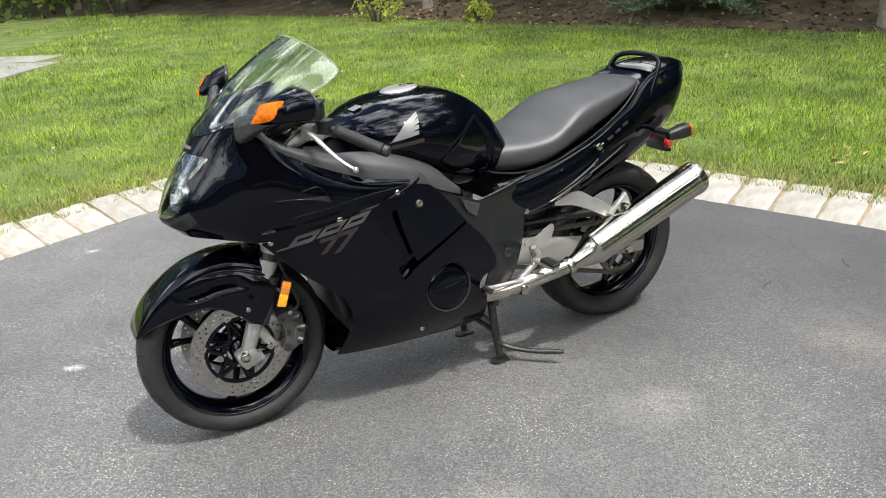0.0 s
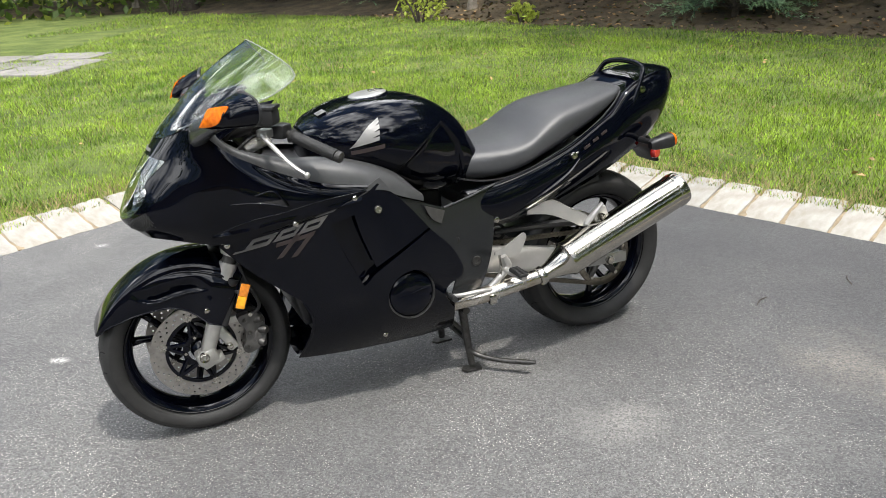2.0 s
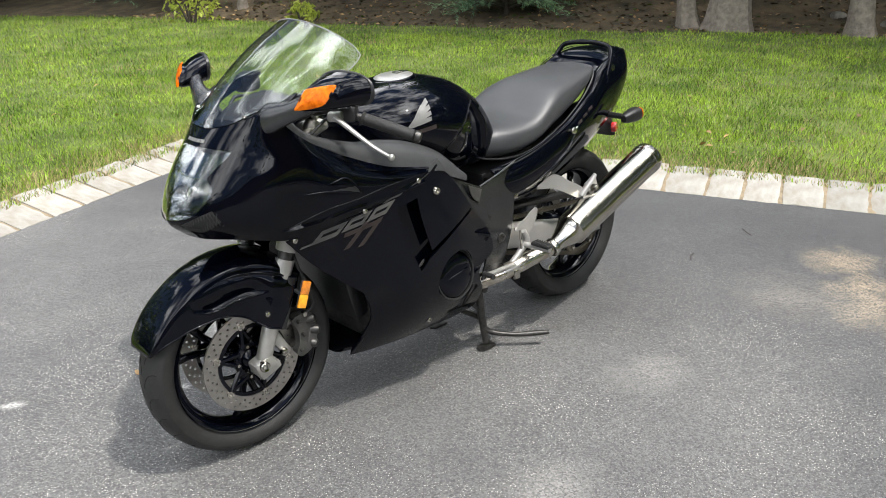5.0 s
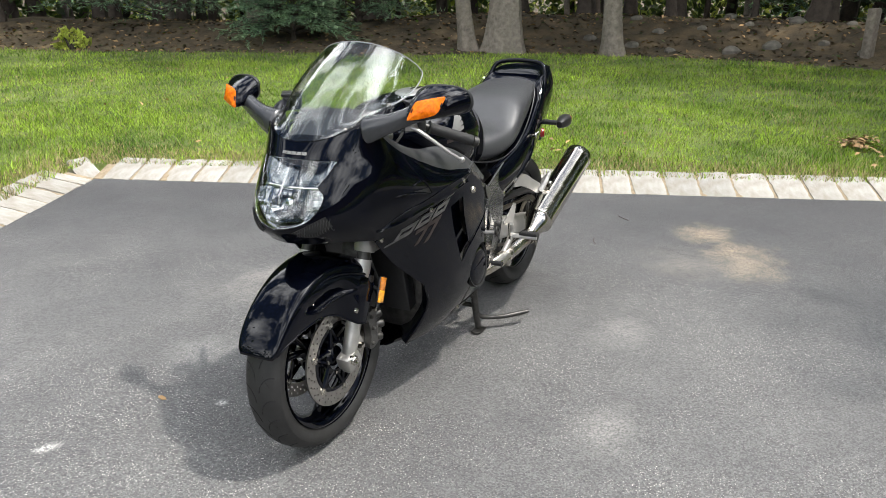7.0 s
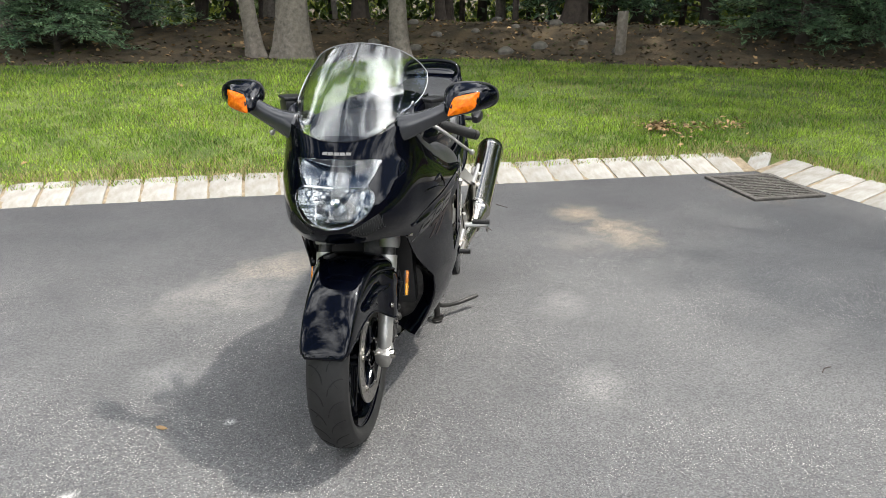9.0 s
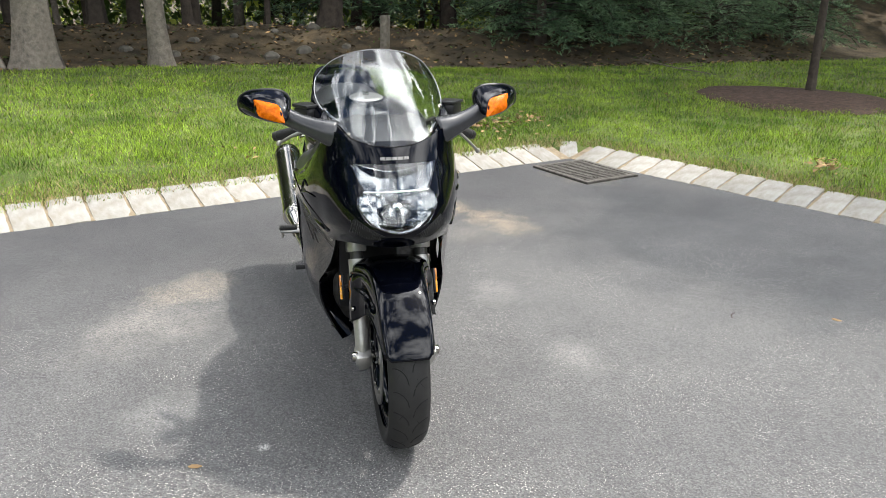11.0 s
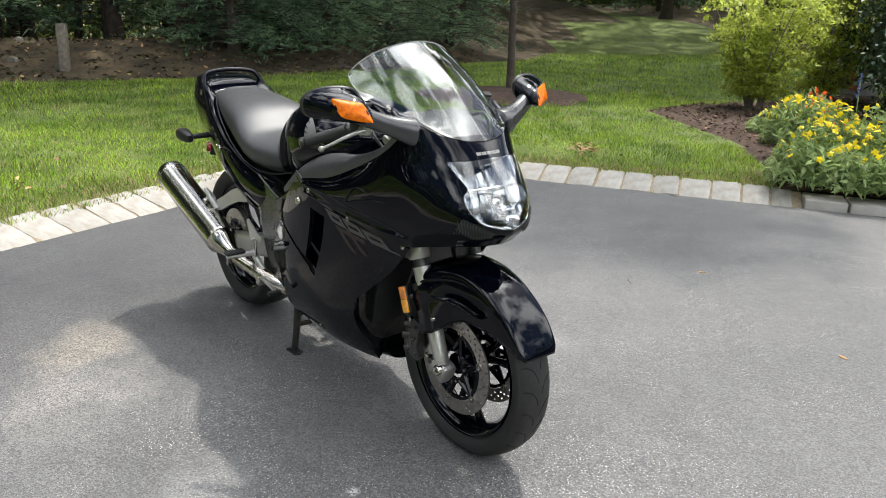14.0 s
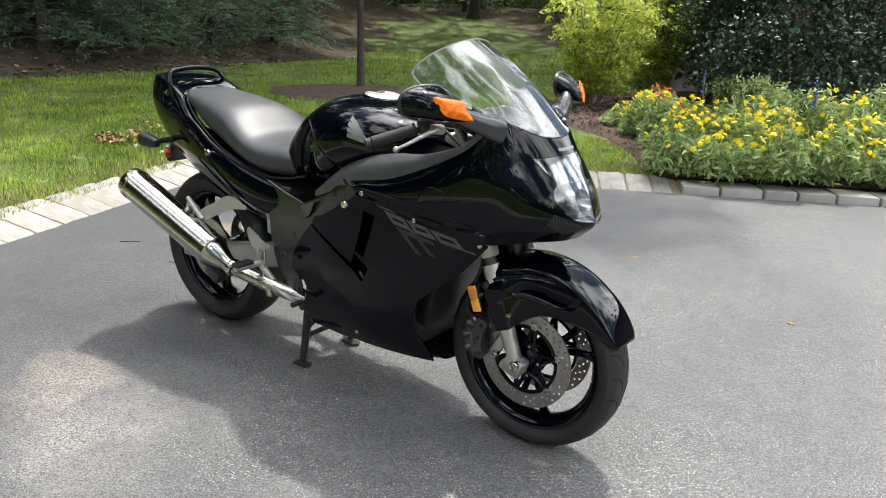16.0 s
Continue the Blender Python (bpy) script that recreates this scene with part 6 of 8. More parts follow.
line = [(x, w + 0.002, zb + 0.006) for x, w, zb, zt, e in SEAT[2:-1]]
both("seat_piping", tube([(x, y * 0.985, z + 0.006) for x, y, z in line], 0.0035, 6), PLASTIC, "", seat)

# tail ------------------------------------------------------------------------
TAIL_TOP = [(0.60, 0.185, 0.688), (0.56, 0.192, 0.690), (0.476, 0.197, 0.702), (0.36, 0.200, 0.728), (0.20, 0.192, 0.778), (0.08, 0.175, 0.832), (0.0, 0.160, 0.868), (-0.06, 0.145, 0.922), (-0.12, 0.134, 0.956), (-0.20, 0.125, 0.978), (-0.275, 0.104, 0.983), (-0.332, 0.055, 0.972)]
TAIL_LOW = [(0.51, 0.185, 0.560), (0.47, 0.188, 0.552), (0.40, 0.190, 0.558), (0.31, 0.186, 0.577), (0.18, 0.172, 0.612), (0.06, 0.158, 0.648), (-0.01, 0.147, 0.672), (-0.07, 0.137, 0.696), (-0.13, 0.130, 0.724), (-0.20, 0.124, 0.768), (-0.262, 0.108, 0.818), (-0.318, 0.058, 0.880)]
t_, l_ = spline(TAIL_TOP, 44), spline(TAIL_LOW, 44)
rows = [[tuple(a * (1 - k / 8) + b * (k / 8) + np.array((0, 0.022 * math.sin(math.pi * k / 8), 0))) for a, b in zip(t_, l_)] for k in range(9)]
both("tail_cowl", rings([[tuple(a - np.array((0, 0.05, 0.022))) for a in t_], [tuple(a - np.array((0, 0.012, -0.002))) for a in t_]] + rows + [[tuple(b - np.array((0, 0.025, -0.01))) for b in l_]], False), BLACK, "gloss black tail cowl side", sharp=180)
top = [(-0.02, 0.150, 0.885), (-0.08, 0.138, 0.933), (-0.13, 0.130, 0.958), (-0.20, 0.124, 0.978), (-0.275, 0.103, 0.983), (-0.333, 0.058, 0.973)]
rows = [[(x, w * math.sin(a), z + np.interp(x, [-0.29, -0.22, -0.12, 0], [0.012, 0.006, -0.016, -0.02]) * math.cos(a)) for a in np.linspace(-math.pi / 2, math.pi / 2, 15)] for x, w, z in spline(top, 20)]
rows.append([(-0.352, 0.052 * math.sin(a), 0.945 + 0.015 * math.cos(a)) for a in np.linspace(-math.pi / 2, math.pi / 2, 15)])
rows.append([(-0.34, 0.055 * math.sin(a), 0.895) for a in np.linspace(-math.pi / 2, math.pi / 2, 15)])
rows.append([(-0.30, 0.068 * math.sin(a), 0.852) for a in np.linspace(-math.pi / 2, math.pi / 2, 15)])
part("tail_top", rings(rows, False), BLACK, bike, "gloss black tail hump", sharp=180)
both("tail_crease", tube([(0.385, 0.2145, 0.615), (0.31, 0.2155, 0.645), (0.22, 0.2105, 0.69), (0.165, 0.2025, 0.735)], [0.002, 0.0075, 0.008, 0.002], 8, 20), BLACK, "long raised crease on the tail cowl")
both("tail_trim", tube([tuple(a + np.array((0, 0.003, 0.004))) for a in t_[4:38]], 0.0020, 6), BLACK, "fine raised edge below the seat")
both("tail_decal", join(*[box(x, np.interp(x, [-0.05, 0.2], [0.165, 0.209]), z, 0.026, 0.0012, 0.011, 0.0003, Matrix.Rotation(radians(25), 4, "Y")) for x, z in ((0.13, 0.772), (0.09, 0.79), (0.05, 0.808))]), DECAL_DARK, "dark grey lettering bars on the tail")
both("helmet_hook", join(lathe([(0.006, -0.012), (0.006, 0.008), (0.011, 0.009), (0.013, 0.013), (0.011, 0.018), (0.0, 0.019)], (0.203, 0.212, 0.755), (0, 1, 0.1), 16), tube([(0.203, 0.216, 0.755), (0.196, 0.226, 0.762), (0.188, 0.228, 0.768)], 0.004, 8)), STEEL, "steel hook under the seat")
both("helmet_hook", lathe([(0.006, -0.012), (0.006, 0.008), (0.012, 0.01), (0.012, 0.018), (0.0, 0.019)], (-0.142, 0.128, 0.93), (0, 1, 0.1), 16), STEEL, "steel bolt at the grab rail")
both("bolt", lathe([(0.0, 0.003), (0.006, 0.003), (0.01, 0.001), (0.011, -0.006)], (0.498, 0.206, 0.578), (0, 1, 0), 14), STEEL, "steel bolt")
rail = [(-0.095, 0.140, 0.880), (-0.120, 0.138, 0.926), (-0.150, 0.127, 0.975), (-0.166, 0.107, 1.003), (-0.173, 0.06, 1.014), (-0.175, 0.0, 1.017)]
rail = rail + [(x, -y, z) for x, y, z in reversed(rail[:-1])]
part("grab_rail", tube(rail, [0.014] + [0.0095] * (len(rail) - 2) + [0.014], 10, 70), BLACK, bike, "gloss black pillion grab rail", sharp=180)

# rear lights and mudguard
part("tail_lamp", loft([(-0.215, 0.055, 0.76, 0.80, 3), (-0.27, 0.055, 0.78, 0.835, 3), (-0.295, 0.05, 0.80, 0.845, 3), (-0.305, 0.04, 0.82, 0.848, 2.6)], 24), REDLENS, bike, "dark red tail lamp under the tail hump")
part("rear_mudguard", loft([(0.16, 0.085, 0.60, 0.66, 3), (0.02, 0.085, 0.64, 0.71, 3), (-0.12, 0.085, 0.68, 0.77, 3), (-0.20, 0.08, 0.69, 0.78, 3), (-0.25, 0.075, 0.665, 0.74, 3), (-0.28, 0.07, 0.635, 0.69, 3), (-0.29, 0.07, 0.625, 0.65, 3)], 20), PLASTIC, bike, "black plastic rear mudguard")
both("rear_reflector", lathe([(0.0, 0.010), (0.018, 0.009), (0.021, 0.005), (0.021, -0.010)], (-0.262, 0.084, 0.672), (-0.35, 1, 0.05), 20), REDLENS, "round red rear reflector")
for s in (1, -1):
    ind = part("rear_indicator", moved(loft([(0.035, 0.012, -0.014, 0.014, 3), (0.02, 0.02, -0.02, 0.02, 3), (-0.03, 0.028, -0.026, 0.026, 3), (-0.055, 0.028, -0.026, 0.026, 3)], 18), Matrix.Translation((-0.162, 0.213 * s, 0.745)) @ Matrix.Rotation(radians(6), 4, "Y")), PLASTIC, bike, "black rear turn indicator")
    part("lens", moved(loft([(-0.0552, 0.027, -0.025, 0.025, 3), (-0.066, 0.025, -0.023, 0.023, 3), (-0.072, 0.017, -0.016, 0.016, 3)], 18), Matrix.Translation((-0.162, 0.213 * s, 0.745)) @ Matrix.Rotation(radians(6), 4, "Y")), AMBER, ind, "amber rear indicator lens")
    part("arm", tube([(-0.145, 0.08 * s, 0.745), (-0.145, 0.14 * s, 0.748), (-0.15, 0.195 * s, 0.746)], [0.016, 0.012, 0.011], 10), PLASTIC, ind)

# dark side covers below tank and seat
CV = [(0.865, 0.735), (0.865, 0.735), (0.775, 0.695), (0.69, 0.658), (0.69, 0.658), (0.61, 0.672), (0.48, 0.702), (0.48, 0.702), (0.497, 0.655), (0.508, 0.60), (0.512, 0.54), (0.522, 0.47), (0.545, 0.39), (0.57, 0.345), (0.57, 0.345), (0.69, 0.33), (0.69, 0.33), (0.66, 0.44), (0.68, 0.52), (0.755, 0.605)]
cover = both("side_cover", panel(CV, [], lambda x, z: (x, np.interp(x, [0.48, 0.6, 0.7, 0.87], [0.192, 0.205, 0.222, 0.25]) + 0.012 * math.sin(min(1, max(0, (z - 0.35) / 0.35)) * math.pi), z), 0.022, 0.005), COVER, "dark satin side cover below the seat", sharp=50)
for i, s in enumerate((1, -1)):
    g = lathe([(0.0, 0.001), (0.008, 0.001), (0.009, 0.006), (0.016, 0.005), (0.019, -0.004)], (0.585, 0.213, 0.452), (0, 1, 0), 18)
    part("pivot_bolt", g if s == 1 else mirrored(g), DARKMETAL, cover[i], "dark swingarm pivot bolt")
    g = lathe([(0.0, 0.0), (0.010, 0.001), (0.014, -0.003), (0.016, -0.01)], (0.66, 0.226, 0.545), (0, 1, 0), 14)
    part("plug", g if s == 1 else mirrored(g), VOID, cover[i], "black rubber plug")
    g = panel([(0.775, 0.688), (0.775, 0.688), (0.70, 0.655), (0.70, 0.655), (0.715, 0.615), (0.715, 0.615), (0.75, 0.64)], [], lambda x, z: (x, np.interp(x, [0.7, 0.87], [0.232, 0.262]) + 0.004, z), 0.015, 0.003)
    part("frame_plate", g if s == 1 else mirrored(g), CALIPER, cover[i], "bare alloy frame plate at the cover's corner")
both("seat_line", tube([(0.70, 0.226, 0.662), (0.60, 0.212, 0.678), (0.50, 0.202, 0.702)], 0.003, 6, 14), TRIM, "pale edge above the side cover")

# engine, frame and radiator: dark masses inside
part("engine", join(box(0.90, 0, 0.42, 0.46, 0.36, 0.38, 0.05), box(0.98, 0, 0.62, 0.22, 0.34, 0.22, 0.03, Matrix.Rotation(radians(-25), 4, "Y"))), DARKMETAL, bike, "dark four-cylinder engine inside the fairing")
both("frame_spar", tube([(1.28, 0.10, 0.80), (1.05, 0.17, 0.72), (0.80, 0.165, 0.62), (0.62, 0.15, 0.48), (0.59, 0.14, 0.36)], 0.03, 10, 24, 1.4), DARKMETAL, "dark alloy frame spar")
part("radiator", box(1.185, 0, 0.50, 0.05, 0.30, 0.34, 0.01, Matrix.Rotation(radians(14), 4, "Y")), PLASTIC, bike, "black radiator behind the front wheel")
part("belly_pan", rings([[(x, w * math.sin(a), z - 0.035 * math.cos(a)) for a in np.linspace(-math.pi / 2, math.pi / 2, 15)] for x, w, z in ((1.19, 0.095, 0.225), (1.05, 0.14, 0.215), (0.90, 0.15, 0.207), (0.77, 0.15, 0.203), (0.655, 0.14, 0.203))], False), BLACK, bike, "gloss black belly of the fairing", sharp=180)
part("seat_subframe", box(0.30, 0, 0.68, 0.55, 0.24, 0.07, 0.02, Matrix.Rotation(radians(12), 4, "Y")), PLASTIC, bike, "black tray under the seat")
part("rear_hugger", rings([[(0.0 + r_ * math.cos(a), y, 0.312 + r_ * math.sin(a)) for y, r_ in ((-0.105, 0.30), (-0.10, 0.335), (-0.05, 0.348), (0, 0.35), (0.05, 0.348), (0.10, 0.335), (0.105, 0.30))] for a in np.linspace(radians(18), radians(88), 16)], False), PLASTIC, bike, "black hugger over the rear tyre", sharp=180)
part("shock_spring", tube([(0.40 + 0.034 * math.cos(0.9 * k), 0.034 * math.sin(0.9 * k), 0.40 + 0.0042 * k) for k in range(50)], 0.0065, 6), DARKMETAL, bike, "rear shock spring", sharp=180)

# wheels ------------------------------------------------------------------------
FRONT, REAR = (1.486, 0, 0.296), (0.0, 0, 0.315)


def tyre_geo(c, radius, width, rim, n=72):
    """Round-shouldered radial tyre."""
    h = width / 2
    prof = [(rim, -h * 0.62), (rim + 0.012, -h * 0.80), (rim + (radius - rim) * 0.40, -h * 0.98), (rim + (radius - rim) * 0.62, -h), (radius - 0.30 * (radius - rim), -h * 0.93), (radius - 0.13 * (radius - rim), -h * 0.72), (radius - 0.045 * (radius - rim), -h * 0.42), (radius, 0)]
    prof = [tuple(q) for q in spline(prof, 18)]
    prof = prof + [(r_, -y) for r_, y in reversed(prof[:-1])]
    rows = []
    for r_, y in prof:
        rows.append([(c[0] + r_ * math.cos(a), y, c[2] + r_ * math.sin(a)) for a in [2 * math.pi * k / n for k in range(n)]])
    return rings(rows, True, False), prof


def wheel(c, radius, width, rim_r, spokes, front):
    w = new("front_wheel" if front else "rear_wheel", mesh_of("hub", *lathe([(0.0, -0.06), (0.032, -0.06), (0.034, -0.045), (0.026, -0.03), (0.026, 0.03), (0.034, 0.045), (0.032, 0.06), (0.0, 0.06)], c, (0, 1, 0), 24), BLACK))
    w.parent = bike
    tagged(w, "black cast alloy wheel with radial tyre")
    g, prof = tyre_geo(c, radius, width, rim_r)
    part("tyre", g, RUBBER, w, "worn black radial road tyre", sharp=180)
    # grooves sunk into the tread
    gs = []
    out = prof[len(prof) // 2:]
    out = out[:1 + int(np.argmax([q[1] for q in out]))]

    def tread(t, y):
        ys = [q[1] for q in out]
        r_ = np.interp(abs(y), ys, [q[0] for q in out])
        return (c[0] + (r_ - 0.0019) * math.cos(t), y * 0.985, c[2] + (r_ - 0.0019) * math.sin(t))

    m = 26
    for k in range(m):
        t0 = 2 * math.pi * k / m
        for s in (1, -1):
            o = 0 if s > 0 else math.pi / m
            curve = [(0.0, 0.07), (0.10, 0.18), (0.17, 0.42), (0.20, 0.70), (0.19, 0.86)]
            pts = [tread(t0 + o + a, s * b * width / 2) for a, b in spline(curve, 10)]
            gs.append(tube(pts, [0.0012] + [0.0030] * 8 + [0.0012], 5))
            if k % 2 == 0:
                gs.append(tube([tread(t0 + o + 0.10 + 0.025 * j, s * width / 2 * (0.62 - 0.08 * j)) for j in range(5)], 0.0022, 5))
    part("tread_grooves", join(*gs), VOID, w, "dark tread grooves")
    # rim
    hw = width * 0.33
    rp = [(rim_r + 0.006, -hw - 0.012), (rim_r + 0.008, -hw - 0.004), (rim_r - 0.004, -hw), (rim_r - 0.012, -hw + 0.012), (rim_r - 0.022, -hw * 0.4), (rim_r - 0.024, 0), (rim_r - 0.022, hw * 0.4), (rim_r - 0.012, hw - 0.012), (rim_r - 0.004, hw), (rim_r + 0.008, hw + 0.004), (rim_r + 0.006, hw + 0.012), (rim_r + 0.012, hw * 0.5), (rim_r + 0.012, -hw * 0.5)]
    part("rim", lathe(rp, c, (0, 1, 0), 72, True), BLACK, w, "gloss black alloy rim", sharp=50)
    part("valve", tube([(c[0] + (rim_r - 0.018) * math.cos(2.6), 0.012, c[2] + (rim_r - 0.018) * math.sin(3.9)), (c[0] + (rim_r - 0.055) * math.cos(2.6), 0.03, c[2] + (rim_r - 0.055) * math.sin(3.9))], 0.0035, 8), RUBBER, w)
    for k in range(spokes):
        a0 = 2 * math.pi * k / spokes + (0.5 if front else 0.2)
        for s in (1, -1):
            path = []
            for t in np.linspace(0, 1, 7):
                rr = 0.028 + (rim_r - 0.048) * t
                a = a0 + s * (0.10 + 0.16 * t ** 1.5)
                path.append((c[0] + rr * math.cos(a), s * 0.006, c[2] + rr * math.sin(a)))
            part("spoke", tube(path, [0.019, 0.015, 0.012, 0.011, 0.011, 0.012, 0.016], 8), BLACK, w, sharp=180)
    return w


fw_ = wheel(FRONT, 0.296, 0.122, 0.222, 3, True)
rw_ = wheel(REAR, 0.315, 0.182, 0.224, 3, False)


def brake_disc(c, y, r0, r1, parent, holes, thick=0.005, carrier=True, spin=0.0):
    """Drilled ring on a spidery dark carrier, with bobbins."""
    n = 120
    outline = [(r1 * math.cos(a), r1 * math.sin(a)) for a in np.linspace(0, 2 * math.pi, n + 1)[:-1]]
    inner = [(r0 * math.cos(a), r0 * math.sin(a)) for a in np.linspace(0, 2 * math.pi, 73)[:-1]]
    from mathutils.geometry import delaunay_2d_cdt
    loops = [outline, inner]
    w = (r1 - r0)
    for k in range(holes):
        for f, o in ((0.28, 0.0), (0.52, 0.4), (0.76, 0.8)):
            a = 2 * math.pi * (k + o) / holes
            rr = r0 + w * f
            loops.append([(rr * math.cos(a) + 0.0036 * math.cos(b), rr * math.sin(a) + 0.0036 * math.sin(b)) for b in np.linspace(0, 2 * math.pi, 9)[:-1]])
    pts, edges = [], []
    for lp in loops:
        o = len(pts)
        pts += lp
        edges += [(o + i, o + (i + 1) % len(lp)) for i in range(len(lp))]
    co, _, tris, *_ = delaunay_2d_cdt([Vector(p) for p in pts], edges, [], 0, 1e-7)
    centres = np.array([np.mean(lp, axis=0) for lp in loops[2:]])
    keep = []
    for t in tris:
        q = sum((co[i] for i in t), Vector((0, 0))) / 3
        if r0 * 0.9995 < q.length < r1 and np.hypot(centres[:, 0] - q.x, centres[:, 1] - q.y).min() > 0.0034:
            keep.append(tuple(t))
    k = len(co)
    v = [(c[0] + p.x, y - thick / 2, c[2] + p.y) for p in co] + [(c[0] + p.x, y + thick / 2, c[2] + p.y) for p in co]
    f = [tuple(t) for t in keep] + [tuple(i + k for i in reversed(t)) for t in keep]
    es = {(t[i], t[(i + 1) % 3]) for t in keep for i in range(3)}
    f += [(b, a, a + k, b + k) for a, b in es if (b, a) not in es]
    d = part("brake_disc", (v, f), DISC, parent, "drilled steel brake disc", smooth=False)
    if not carrier:
        return d
    for j in range(6):
        a = 2 * math.pi * j / 6 + spin
        for s in (-0.22, 0.22):
            p0 = (c[0] + 0.05 * math.cos(a + s * 1.6), y, c[2] + 0.05 * math.sin(a + s * 1.6))
            p1 = (c[0] + (r0 - 0.004) * math.cos(a), y, c[2] + (r0 - 0.004) * math.sin(a))
            part("carrier_arm", tube([p0, p1], [0.008, 0.007], 6), BLACK, parent)
        part("bobbin", lathe([(0.0045, -0.006), (0.011, -0.006), (0.011, 0.006), (0.0045, 0.006)], (c[0] + (r0 + 0.004) * math.cos(a), y, c[2] + (r0 + 0.004) * math.sin(a)), (0, 1, 0), 14, True), STEEL, parent)
    part("carrier_ring", lathe([(0.042, -0.004), (0.058, -0.004), (0.058, 0.004), (0.042, 0.004)], (c[0], y, c[2]), (0, 1, 0), 28, True), BLACK, parent)
    part("carrier_ring", lathe([(r0 - 0.012, -0.003), (r0 - 0.002, -0.003), (r0 - 0.002, 0.003), (r0 - 0.012, 0.003)], (c[0], y, c[2]), (0, 1, 0), 48, True), BLACK, parent)
    for j in range(5):
        a = 2 * math.pi * j / 5
        part("carrier_bolt", lathe([(0.0, 0.006), (0.005, 0.006), (0.0055, 0.0), (0.0055, -0.004)], (c[0] + 0.05 * math.cos(a), y + (0.003 if y > 0 else -0.003), c[2] + 0.05 * math.sin(a)), (0, 1 if y > 0 else -1, 0), 8), STEEL, parent)
    return d


for s in (1, -1):
    brake_disc(FRONT, 0.064 * s, 0.112, 0.155, fw_, 26, spin=0.3)
brake_disc(REAR, -0.085, 0.085, 0.128, rw_, 22, spin=0.1)
rs = part("rear_sprocket", lathe([(0.089, -0.004), (0.108, -0.004), (0.113, 0.0), (0.108, 0.004), (0.089, 0.004)], (0, 0.114, 0.315), (0, 1, 0), 44, True), CHAIN, rw_, "steel rear chain sprocket", smooth=False)
for q in range(5):
    a = 2 * math.pi * q / 5 + 0.3
    part("sprocket_arm", tube([(0.03 * math.cos(a), 0.106, 0.315 + 0.03 * math.sin(a)), (0.097 * math.cos(a), 0.113, 0.315 + 0.097 * math.sin(a))], [0.016, 0.011], 8), DARKMETAL, rw_)
    part("sprocket_nut", lathe([(0.0, 0.006), (0.007, 0.006), (0.008, 0.0)], (0.092 * math.cos(a), 0.122, 0.315 + 0.092 * math.sin(a)), (0, 1, 0), 6), STEEL, rw_, smooth=False)

